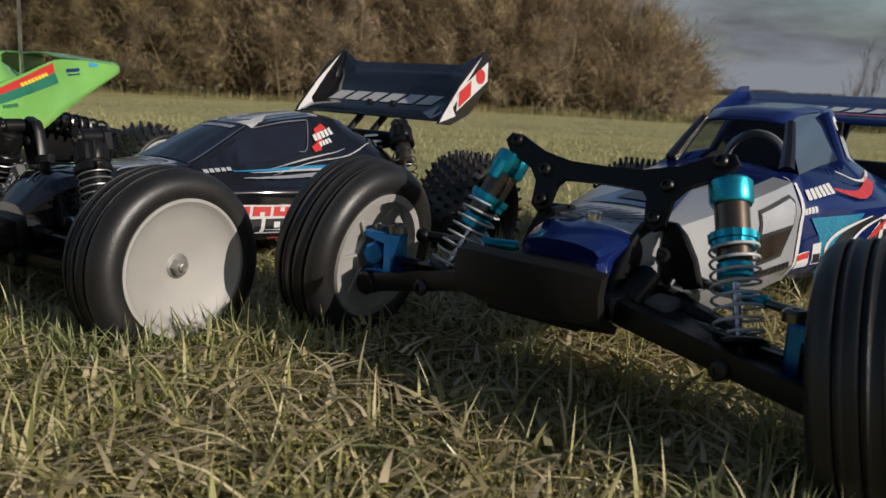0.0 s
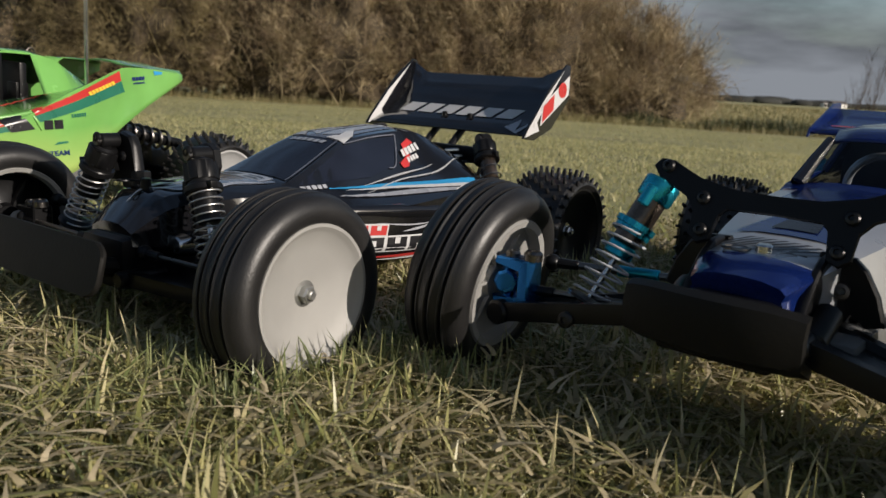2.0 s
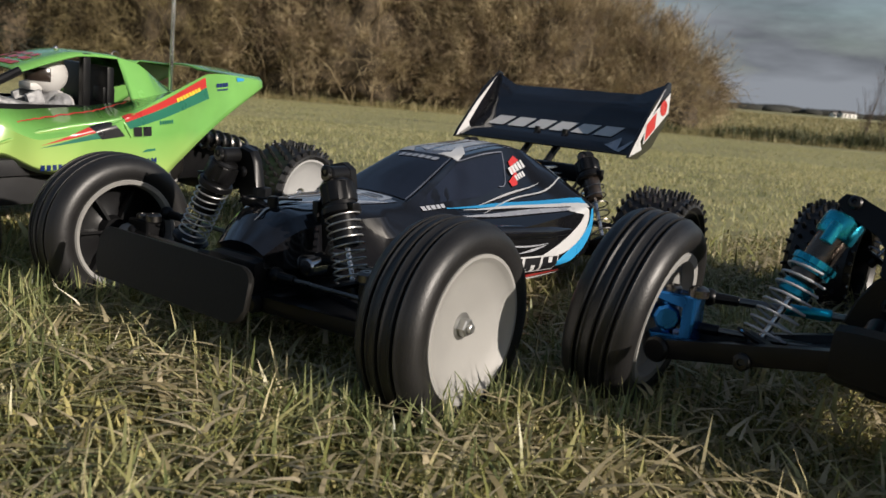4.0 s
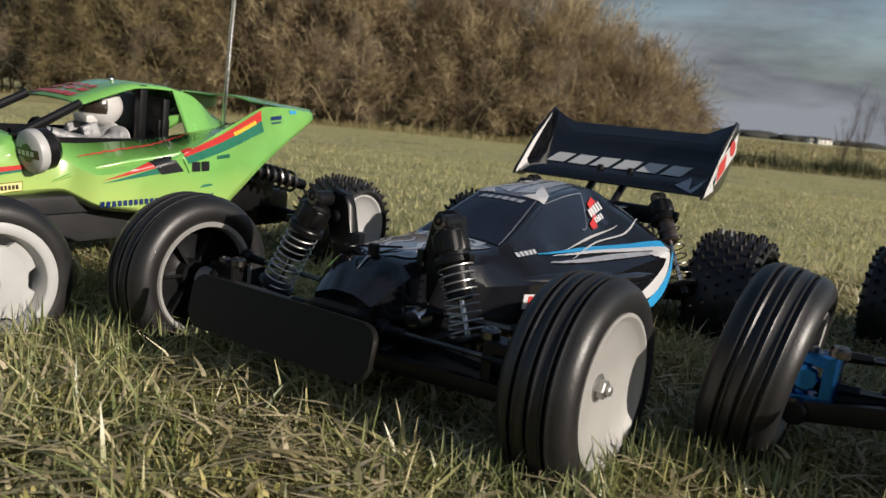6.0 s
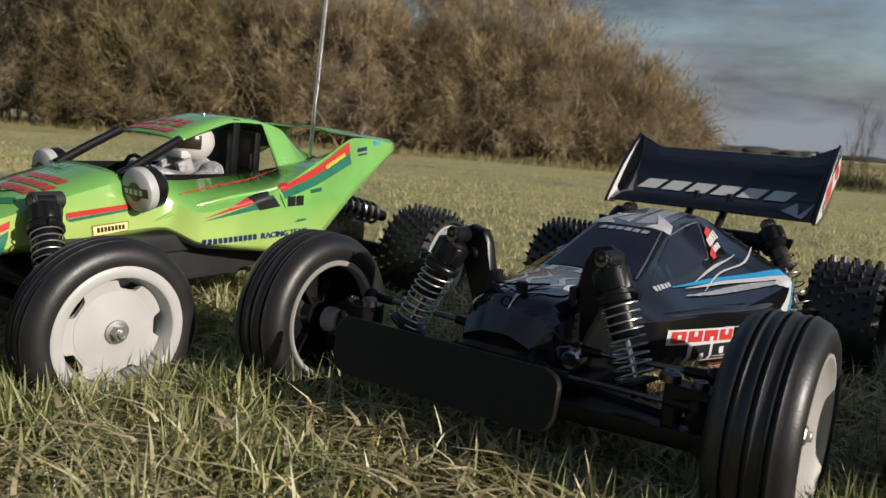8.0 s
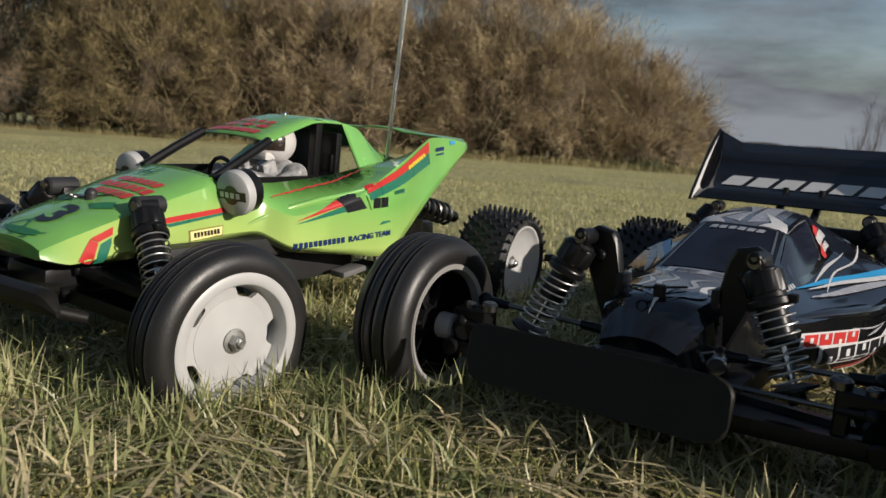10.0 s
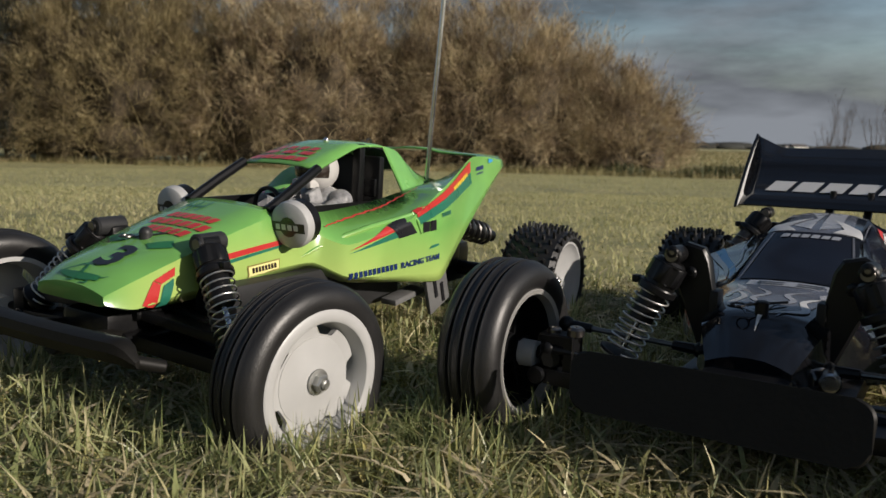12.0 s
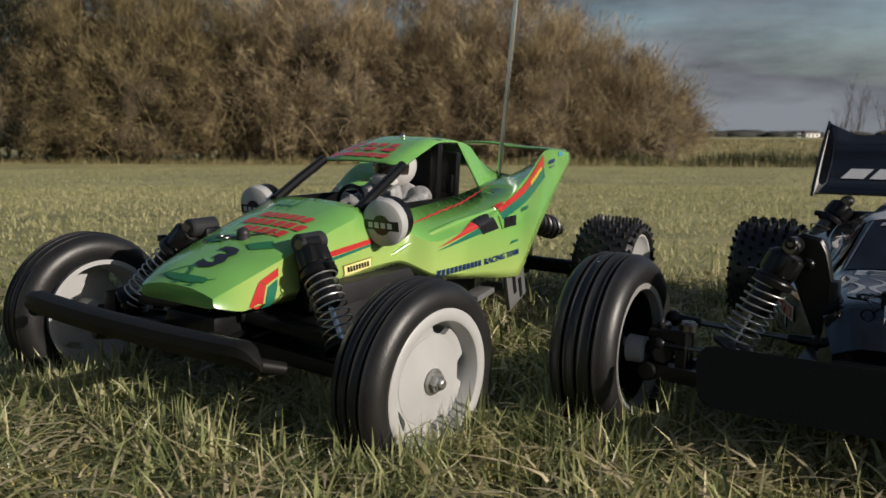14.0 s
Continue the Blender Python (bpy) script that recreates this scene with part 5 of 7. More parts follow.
    plate = [(-0.264, 0.1065), (-0.268, 0.1120), (-0.300, 0.1450), (-0.322, 0.1610), (-0.328, 0.1600), (-0.330, 0.1360), (-0.305, 0.1130), (-0.280, 0.1050)]
    for s in (-1, 1):
        bm = bmesh.new()
        prism(bm, plate, 0.0016, pose(0, 0.0738 * s, 0, 90), 0.0003)
        ob = part("end_plate", bm, BLACK_PAINT, wing)
        pon = surface(ob)
        for view in ("left", "right"):
            sticker("end_flame", [[(-0.2660, 0.1075), (-0.2690, 0.1120), (-0.2900, 0.1340), (-0.3180, 0.1570), (-0.2960, 0.1340), (-0.2820, 0.1180), (-0.2860, 0.1120)]], WHITE_INK, pon, ob, view, 0.0004, strict=False)
        side = "left" if s > 0 else "right"
        sticker("emblem_field", [[(-0.2865, 0.1155), (-0.2875, 0.1305), (-0.3270, 0.1535), (-0.3272, 0.1385)]], WHITE_INK, pon, ob, side, 0.0006, "white emblem field with red shapes")
        sticker("emblem_square", [[(-0.2885, 0.1180), (-0.2890, 0.1298), (-0.3045, 0.1388), (-0.3045, 0.1272)]], RED_INK, pon, ob, side, 0.0008)
        sticker("emblem_disc", [[(-0.3168 + 0.0066 * math.cos(k * 0.5236), 0.1420 + 0.0058 * math.sin(k * 0.5236)) for k in range(12)]], RED_INK, pon, ob, side, 0.0008)
    bm = bmesh.new()
    for s in (-1, 1):
        rod(bm, (-0.250, 0.012 * s, 0.085), (-0.288, 0.012 * s, 0.1155), 0.0028, n=10)
        rod(bm, (-0.288, 0.012 * s, 0.114), (-0.288, 0.012 * s, 0.1205), 0.0022, n=12)
    part("wing_mount", bm, PLASTIC, car, "black wing stay")
    # chassis
    bm = bmesh.new()
    box(bm, (-0.125, 0, 0.041), (0.235, 0.075, 0.012), 0.003)
    box(bm, (-0.012, 0, 0.046), (0.052, 0.036, 0.026), 0.004)
    box(bm, (-0.262, 0, 0.055), (0.070, 0.050, 0.040), 0.008)
    part("chassis", bm, PLASTIC, car, "black plastic tub chassis")
    bm = bmesh.new()
    pts = []
    for cx, cy, a0 in ((0.0455, 0.0035, 0), (-0.0515, 0.0035, 90), (-0.0500, -0.0070, 180), (0.0450, -0.0070, 270)):
        pts += [(cx + 0.0075 * math.cos(radians(a0 + 15 * k)), cy + 0.0070 * math.sin(radians(a0 + 15 * k))) for k in range(7)]
    prism(bm, pts, 0.0030, pose(0.043, -0.003, 0.0555, 0, 0, 90) @ pose(0, 0, 0, 76), 0.0009)
    for s in (-1, 1):
        rod(bm, (0.010, 0.014 * s - 0.003, 0.044), (0.043, 0.014 * s - 0.003, 0.050), 0.005, n=10)
    part("bumper", bm, DULL_PLASTIC, car, "wide flat dusty black front bumper")
    bm = bmesh.new()
    for s in (-1, 1):
        prism(bm, [(0.014 * s, 0.055), (0.028 * s, 0.058), (0.043 * s, 0.095), (0.0415 * s, 0.1035), (0.036 * s, 0.1065), (0.028 * s, 0.1045), (0.0250 * s, 0.099), (0.0215 * s, 0.078), (0.016 * s, 0.062)][::s], 0.006, pose(-0.024, 0, 0, 90, 0, 90), 0.0012)
        box(bm, (-0.024, 0.022 * s, 0.076), (0.010, 0.004, 0.020), 0.001)
    part("damper_tower", bm, PLASTIC, car, "black plastic front damper tower")
    for s in (-1, 1):
        damper(car, (-0.015, 0.039 * s, 0.1005), (-0.008, 0.060 * s, 0.0535), "steel")
        screw(car, (-0.009, 0.0385 * s, 0.1030), (1, 0, 0), 0.0030, PLASTIC)
        screw(car, (-0.020, 0.033 * s, 0.0930), (1, 0, 0), 0.0028, PLASTIC)
        arm(car, (-0.006, 0.020 * s, 0.040), (0.000, 0.094 * s, 0.041), 0.020)
        link(car, (-0.020, 0.026 * s, 0.058), (-0.014, 0.090 * s, 0.062), DARK_STEEL)
        link(car, (0.004, 0.022 * s, 0.052), (0.006, 0.090 * s, 0.054), DARK_STEEL, 0.0011)
        knuckle(car, (0.001, 0.085 * s, 0.050), s, PLASTIC, "black plastic hub carrier")
        bm = bmesh.new()
        rod(bm, (0.002 * s, 0.094 * s, 0.050), (0.004 * s, 0.116 * s, 0.050), 0.0022, n=12)
        lathe(bm, [(0, 0), (0.0052, 0), (0.0066, 0.001), (0.0068, 0.009), (0, 0.009)], 12, basis((0.001, 0.097 * s, 0.0485), (0.001, 0.108 * s, 0.0485)))
        part("axle", bm, WHITE_PLASTIC, car, "pale hexagonal wheel hub")
        damper(car, (-0.252, 0.049 * s, 0.104), (-0.226, 0.082 * s, 0.053), "dark")
        arm(car, (-0.245, 0.024 * s, 0.040), (-0.268, 0.084 * s, 0.042), 0.022)
        link(car, (-0.262, 0.020 * s, 0.060), (-0.272, 0.082 * s, 0.056), DARK_STEEL, 0.0018)
    bm = bmesh.new()
    box(bm, (-0.257, 0, 0.092), (0.008, 0.104, 0.012), 0.002)
    box(bm, (-0.257, 0, 0.076), (0.010, 0.040, 0.030), 0.002)
    part("rear_tower", bm, PLASTIC, car, "black rear damper tower")
    bm = bmesh.new()
    for k in range(3):
        tube(bm, [(-0.246, 0.020 + 0.005 * k, 0.094 - 0.004 * k), (-0.262, 0.034 + 0.004 * k, 0.096 - 0.004 * k), (-0.280, 0.032 + 0.004 * k, 0.086 - 0.005 * k), (-0.288, 0.022, 0.072)], 0.0013, 6)
    part("motor_cable", bm, CHROME, car, "grey motor cables")
    bm = bmesh.new()
    rod(bm, (-0.020, 0.0270, 0.0550), (-0.008, 0.0290, 0.0555), 0.0050, 0.0044, n=16)
    part("servo_saver", bm, CHROME, car, "pale round steering part")
    for spec in BLACK_WHEELS[:2]:
        wheel(car, spec, "silver", steer=0.0, back=True)
    for spec in BLACK_WHEELS[2:]:
        wheel(car, spec, "black")
    return car


# ---- green buggy ----
def green_buggy():
    car = thing("model_buggy", GREEN_AT, "lime green model buggy with open cab, roof lamps and tall antenna", "model car", "model buggies in a row")
    keys = [(0.037, 0.021, 0.0700, 0.0245, 0.0712, 0.0730, 0.0235, 0.0750, 0.0180, 0.0766),
            (0.024, 0.027, 0.067, 0.0295, 0.068, 0.0745, 0.028, 0.081, 0.0225, 0.084),
            (0.000, 0.030, 0.067, 0.033, 0.072, 0.081, 0.031, 0.089, 0.025, 0.0915),
            (-0.030, 0.032, 0.069, 0.035, 0.075, 0.088, 0.033, 0.098, 0.027, 0.101),
            (-0.062, 0.034, 0.071, 0.038, 0.077, 0.094, 0.034, 0.1055, 0.030, 0.1095),
            (-0.088, 0.038, 0.0735, 0.0425, 0.078, 0.0945, 0.0360, 0.1060, 0.030, 0.121),
            (-0.105, 0.052, 0.0655, 0.0560, 0.069, 0.0880, 0.037, 0.106, 0.030, 0.130),
            (-0.150, 0.064, 0.061, 0.066, 0.066, 0.0985, 0.037, 0.109, 0.026, 0.1435),
            (-0.186, 0.071, 0.058, 0.070, 0.064, 0.1182, 0.038, 0.1145, 0.021, 0.1435)]
    keys += [(-0.206, 0.069, 0.071, 0.0685, 0.077, 0.1268, 0.036, 0.117, 0.020, 0.1395),
             (-0.236, 0.066, 0.093, 0.0640, 0.098, 0.1385, 0.044, 0.119, 0.019, 0.1230),
             (-0.262, 0.063, 0.109, 0.0620, 0.113, 0.1390, 0.054, 0.1395, 0.022, 0.1400),
             (-0.301, 0.057, 0.129, 0.0580, 0.131, 0.1355, 0.053, 0.1385, 0.022, 0.1390)]
    front = shell(keys, 5, holes={(4, 3), (4, 4), (5, 3), (5, 4), (6, 3), (7, 3), (10, 3), (10, 4)}, closed=False, nose=True)
    body = part("body_shell", front, GREEN_PAINT, car, "lime green shell fading to yellow on its flanks, with a flat spoiler", angle=34)
    on = surface(body)
    thicken(body)
    # crease along each flank, ending in the lip of the air scoop
    for s in (-1, 1):
        bm = bmesh.new()
        tube(bm, [(-0.078, 0.0392 * s, 0.0808), (-0.0913, 0.0432 * s, 0.0866), (-0.1073, 0.0502 * s, 0.0925), (-0.1278, 0.0540 * s, 0.0968), (-0.148, 0.0585 * s, 0.1000), (-0.160, 0.0635 * s, 0.1035)], [0.0004, 0.0014, 0.0018, 0.0018, 0.0018, 0.0014], 12)
        part("flank_crease", bm, GREEN_PAINT, car, "raised lime green crease", angle=60)
        bm = bmesh.new()
        tube(bm, [(-0.1590, 0.0630 * s, 0.1045), (-0.1612, 0.0668 * s, 0.0990), (-0.1655, 0.0676 * s, 0.0908)], [0.0012, 0.0013, 0.0008], 10)
        part("scoop_lip", bm, GREEN_PAINT, car, "raised green lip of the air scoop", angle=60)
    # pillars and inside of the cab
    for s in (-1, 1):
        bm = bmesh.new()
        tube(bm, [(-0.062, 0.030 * s, 0.108), (-0.084, 0.0300 * s, 0.1195), (-0.106, 0.0292 * s, 0.1305)], 0.0029, 10)
        part("cab_pillar", bm, PLASTIC, car, "black windscreen pillar")
        bm = bmesh.new()
        box(bm, (-0.160, 0.020 * s, 0.122), (0.006, 0.006, 0.046), 0.001)
        part("roll_bar", bm, PLASTIC, car, "black roll bar behind the seat")
    bm = bmesh.new()
    box(bm, (-0.115, 0, 0.088), (0.110, 0.060, 0.004), 0.001)
    box(bm, (-0.176, 0, 0.112), (0.006, 0.056, 0.050), 0.002)
    box(bm, (-0.176, 0.020, 0.116), (0.010, 0.012, 0.012), 0.001)
    for s in (-1, 1):
        box(bm, (-0.118, 0.033 * s, 0.097), (0.100, 0.002, 0.024))
    part("cockpit", bm, PLASTIC, car, "black cockpit tray")
    bm = bmesh.new()
    tube(bm, [(-0.096, 0.010 * math.cos(k * 0.524), 0.107 + 0.010 * math.sin(k * 0.524)) for k in range(13)], 0.0014, 6)
    part("steering_wheel", bm, PLASTIC, car)
    # decoration of the flanks
    for view, s in (("left", 1), ("right", -1)):
        sticker("red_stripe", [[(-0.0269, 0.0885), (-0.0680, 0.0932), (-0.0680, 0.0905), (-0.0266, 0.0853)]], RED_INK, on, car, view, 0.0005)
        sticker("green_stripe", [[(-0.0266, 0.0850), (-0.0660, 0.0902), (-0.0640, 0.0886), (-0.0294, 0.0834)]], TEAL_INK, on, car, view, 0.0005)
        sticker("nose_red_band", [[(0.0212, 0.0691), (0.0148, 0.0800), (0.0109, 0.0779), (0.0143, 0.0674)]], RED_INK, on, car, view, 0.0005)
        sticker("nose_red_band", [[(0.0146, 0.0803), (0.0030, 0.0855), (0.0035, 0.0815), (0.0107, 0.0782)]], RED_INK, on, car, view, 0.0005)
        sticker("nose_green_band", [[(0.0131, 0.0672), (0.0096, 0.0772), (0.0041, 0.0802), (0.0044, 0.0770), (0.0076, 0.0679)]], TEAL_INK, on, car, view, 0.0005)
        sticker("long_red_line", blade([(-0.0960, 0.0430 * s), (-0.1125, 0.0440 * s), (-0.1387, 0.0448 * s), (-0.1664, 0.0462 * s), (-0.1930, 0.0475 * s)], [0.0003, 0.0008, 0.0012, 0.0014, 0.0006]), RED_INK, on, car, "top", 0.0007)
        sticker("red_wedge", [[(-0.1051, 0.0842), (-0.1372, 0.0967), (-0.1403, 0.0937)]], RED_INK, on, car, view, 0.0005)
        sticker("green_wedge", [[(-0.1047, 0.0825), (-0.1403, 0.0935), (-0.1448, 0.0902)]], TEAL_INK, on, car, view, 0.0005)
        sticker("vent", [[(-0.1376, 0.0970), (-0.1522, 0.1015), (-0.1607, 0.0917), (-0.1443, 0.0892)]], BLACK_INK, on, car, view, 0.0006, "dark air scoop opening")
        sticker("maker_plate_edge", [[(-0.0412, 0.0808), (-0.0640, 0.0829), (-0.0637, 0.0769), (-0.0419, 0.0747)]], OLIVE_INK, on, car, view, 0.0004)
        sticker("maker_plate", [[(-0.0420, 0.0801), (-0.0632, 0.0821), (-0.0631, 0.0774), (-0.0425, 0.0752)]], GOLD_INK, on, car, view, 0.0006, "yellow plate with a plain dark mark")
        sticker("maker_mark", bars(-0.0525, 0.0787, 0.0175, 0.0028, 8, -5, 0, 0.28), BRONZE, on, car, view, 0.0008)
        lettering("racing_team_words", "RACING TEAM", 0.0052, -0.1660, 0.0714, -3.3, NAVY_INK, on, car, view, mirror=(s > 0), stretch=1.16)
        for q in bars(-0.1232, 0.0706, 0.0390, 0.0036, 11, -3.8, 0, 0.34):
            sticker("team_word_mark", [q], NAVY_INK, on, car, view, 0.0007, "navy block of a word mark", cuts=1)
        sticker("flank_red_band", [[(-0.1600, 0.1045), (-0.1610, 0.1014), (-0.1980, 0.1150), (-0.2349, 0.1285), (-0.2332, 0.1362), (-0.1960, 0.1203)]], RED_INK, on, car, view, 0.0006, outer=0.052, cuts=7)
        sticker("flank_green_band", [[(-0.1608, 0.1012), (-0.1646, 0.0968), (-0.2010, 0.1080), (-0.2385, 0.1200), (-0.2350, 0.1283), (-0.1980, 0.1148)]], TEAL_INK, on, car, view, 0.0005, outer=0.052, cuts=7)
        sticker("tail_gold_mark", bars(-0.2150, 0.1224, 0.0270, 0.0030, 8, -20, 0.3, 0.22), YELLOW_INK, on, car, view, 0.0009, outer=0.055, cuts=6)
        for q in bars(-0.1735, 0.0950, 0.0150, 0.0068, 2, -3, 0, 0.14):
            sticker("twin_star_mark", [q], BLACK_INK, on, car, view, 0.0006)
        sticker("small_mark", bars(-0.1935, 0.1020, 0.0130, 0.0028, 6, -5, 0, 0.3), TEAL_INK, on, car, view, 0.0006, outer=0.055, cuts=6)
        sticker("leaping_mark", [[(-0.1740, 0.0800), (-0.1770, 0.0822), (-0.1840, 0.0828), (-0.1850, 0.0815), (-0.1790, 0.0806)]], TEAL_INK, on, car, view, 0.0006)
        sticker("oil_mark", bars(-0.2519, 0.1308, 0.0130, 0.0030, 4, -6, 0, 0.12) + bars(-0.2525, 0.1272, 0.0120, 0.0014, 7, -6, 0, 0.3), NAVY_INK, on, car, view, 0.0006, outer=0.055, cuts=6)
        sticker("corner_mark", [[(-0.2680, 0.1375), (-0.2690, 0.1340), (-0.2770, 0.1350), (-0.2775, 0.1368)]], BLUE_INK, on, car, view, 0.0006, outer=0.055, cuts=6)
    for k, (x, w, n) in enumerate(((-0.0335, 0.034, 6), (-0.0245, 0.040, 6), (-0.0155, 0.030, 5))):
        for q in bars(x, 0.005, w, 0.0062, n, 90, 0.25, 0.22):
            sticker("hood_word_mark", [q], RED_INK, on, car, "top", 0.0007, "red block of a word mark", 1)
    for q in bars(-0.1125, -0.006, 0.042, 0.0062, 5, 90, 0.2, 0.14) + bars(-0.1225, -0.004, 0.040, 0.0056, 3, 90, 0.2, 0.28) + bars(-0.1305, -0.004, 0.034, 0.0056, 4, 90, 0.2, 0.35):
        sticker("roof_word_mark", [q], RED_INK, on, car, "top", 0.0007, "red block of a word mark", 1)
    sticker("screen_lines", [[(-0.042, y), (-0.042, y + 0.0015), (-0.056, y + 0.0015), (-0.056, y)] for y in (-0.016, -0.010, -0.004)] + [[(-0.0475, -0.017), (-0.0475, -0.002), (-0.0490, -0.002), (-0.0490, -0.017)]], NUMBER_GREEN, on, car, "top", 0.0006)
    lettering("race_number", "3", 0.0270, 0.0245, 0.0060, 90, BLACK_INK, on, car, "top", lift=0.0009, stretch=1.15)
    for k in (-1, 1):
        sticker("hood_wing_print", [[(0.000, 0.008 * k), (-0.008, 0.0185 * k), (-0.003, 0.0235 * k), (0.004, 0.014 * k)]], NUMBER_GREEN, on, car, "top", 0.0006)
    insect = blade([(0.0300, 0.019), (0.0315, 0.008), (0.0315, -0.004), (0.0300, -0.014)], [0.0030, 0.0050, 0.0042, 0.0010])
    insect += blade([(0.0325, 0.012), (0.0347, 0.014), (0.0355, 0.009)], [0.0012, 0.0011, 0.0005]) + blade([(0.0330, 0.004), (0.0350, 0.003), (0.0356, -0.002)], [0.0012, 0.0011, 0.0005])
    insect += blade([(0.0300, 0.004), (0.0225, 0.001), (0.0295, -0.011)], [0.0022, 0.0014, 0.0006]) + blade([(0.0300, 0.018), (0.0270, 0.023)], [0.0007, 0.0004])
    insect = [[(0.0325 + 0.8 * (x - 0.0310), -0.002 + 0.85 * y) for x, y in o] for o in insect]
    sticker("insect_print", insect, NUMBER_GREEN, on, car, "top", 0.0007, "dark green printed insect outline")
    # hood hook, roof loop, roof stud
    bm = bmesh.new()
    rod(bm, (-0.006, 0, 0.091), (-0.006, 0, 0.0975), 0.0034, n=14)
    bmesh.ops.create_uvsphere(bm, u_segments=12, v_segments=8, radius=0.0034, matrix=Matrix.Translation((-0.006, 0, 0.0975)))
    part("body_post", bm, GREY_PLASTIC, car, "grey body post")
    bm = bmesh.new()
    tube(bm, [(0.0035 * math.cos(k * 0.524) - 0.001, -0.008 + 0.0035 * math.sin(k * 0.524), 0.0955) for k in range(13)], 0.0006, 6)
    rod(bm, (-0.003, -0.005, 0.0952), (-0.016, 0.012, 0.0985), 0.0006, n=6)
    part("body_clip", bm, DARK_STEEL, car, "bent wire body clip")
    bm = bmesh.new()
    tube(bm, [(-0.199 + 0.0035 * math.cos(k * 0.524), 0.0, 0.1440 + 0.0035 * math.sin(k * 0.524)) for k in range(13)], 0.0006, 6)
    rod(bm, (-0.190, 0, 0.1460), (-0.206, 0, 0.1420), 0.0006, n=6)
    part("body_clip", bm, DARK_STEEL, car, "bent wire body clip")
    bm = bmesh.new()
    bmesh.ops.create_uvsphere(bm, u_segments=12, v_segments=8, radius=0.0018, matrix=Matrix.Translation((-0.150, 0, 0.1460)))
    part("roof_stud", bm, CHROME, car)
    # lamps beside the windscreen
    for s in (-1, 1):
        p, q = Vector((-0.0765, 0.0448 * s, 0.1040)), Vector((-0.0615, 0.0453 * s, 0.1015))
        bm = bmesh.new()
        lathe(bm, [(0, -0.002), (0.009, -0.002), (0.0125, 0.002), (0.0128, 0.010), (0.0118, 0.0105), (0, 0.0105)], 32, basis(p, q))
        rod(bm, p + Vector((0.004, -0.012 * s, -0.004)), p + Vector((0.004, 0, 0)), 0.003, n=10)
        lamp = part("spot_lamp", bm, PLASTIC, car, "round spot lamp with white cover")
        d = (q - p).normalized()
        bm = bmesh.new()
        lathe(bm, [(0.0131, 0), (0.0133, 0.0025), (0.0126, 0.0052), (0.0105, 0.0064), (0, 0.0068)], 40, basis(p + d * 0.0085, p + d * 2))
        cover_ob = part("cover", bm, WHITE_PLASTIC, lamp, "white lamp cover")
        con = surface(cover_ob)
        yc, zc = 0.0456 * s, 0.1010
        sticker("badge", [[(yc + 0.0056 * math.cos(k * 0.5236), zc + 0.0056 * math.sin(k * 0.5236)) for k in range(12)]], BLACK_INK, con, lamp, "front", 0.0003, "black round badge")
        sticker("badge_band", [[(yc - 0.0105, zc - 0.0026), (yc + 0.0105, zc - 0.0026), (yc + 0.0105, zc + 0.0026), (yc - 0.0105, zc + 0.0026)]], BLACK_INK, con, lamp, "front", 0.0005)
        sticker("badge_word", bars(yc, zc, 0.016, 0.0030, 4, 0, 0, 0.3), WHITE_INK, con, lamp, "front", 0.0007)
    # antenna
    bm = bmesh.new()
    lathe(bm, [(0, 0), (0.0042, 0), (0.0042, 0.004), (0.0022, 0.0055), (0.0018, 0.010), (0, 0.010)], 16, pose(-0.2254, 0.0334, 0.113))
    part("antenna_mount", bm, PLASTIC, car)
    bm = bmesh.new()
    tube(bm, [(-0.2254, 0.0334, 0.116), (-0.2202, 0.0404, 0.20), (-0.2141, 0.0485, 0.30), (-0.207, 0.058, 0.42)], [0.0016, 0.0016, 0.0015, 0.0012], 8)
    part("antenna", bm, CHROME, car, "thin grey antenna tube")
    # chassis
    bm = bmesh.new()
    box(bm, (-0.108, 0, 0.056), (0.156, 0.080, 0.030), 0.004)
    box(bm, (-0.075, 0, 0.068), (0.110, 0.090, 0.012), 0.003)
    part("chassis", bm, GREY_PLASTIC, car, "dark grey plastic chassis tub")
    for s in (-1, 1):
        bm = bmesh.new()
        box(bm, (-0.192, 0.066 * s, 0.050), (0.026, 0.003, 0.026), 0.001, (0, 20, 0))
        box(bm, (-0.172, 0.052 * s, 0.047), (0.036, 0.012, 0.004), 0.001, (0, 6, 0))
        plate = part("step_plate", bm, TUB_GREY, car, "grey plate with slots")
        for k in (-1, 1):
            bm = bmesh.new()
            box(bm, (-0.192 + 0.005 * k, 0.0678 * s, 0.050 + 0.002 * k), (0.003, 0.0012, 0.014), 0, (0, 20, 0))
            part("slot", bm, BLACK_INK, plate)
    bm = bmesh.new()
    box(bm, (0.000, 0, 0.054), (0.060, 0.034, 0.020), 0.004)
    box(bm, (-0.022, 0, 0.080), (0.010, 0.052, 0.020), 0.003)
    for s in (-1, 1):
        box(bm, (-0.016, 0.035 * s, 0.078), (0.012, 0.010, 0.038), 0.003)
    part("front_block", bm, PLASTIC, car, "black front suspension block")
    bm = bmesh.new()
    n = 36
    rail = [(0.064 - 0.006 * (abs(y) / 0.080) ** 2.2, y, 0.0640 - 0.004 * y) for y in np.linspace(-0.081, 0.073, n).tolist()]
    rings = []
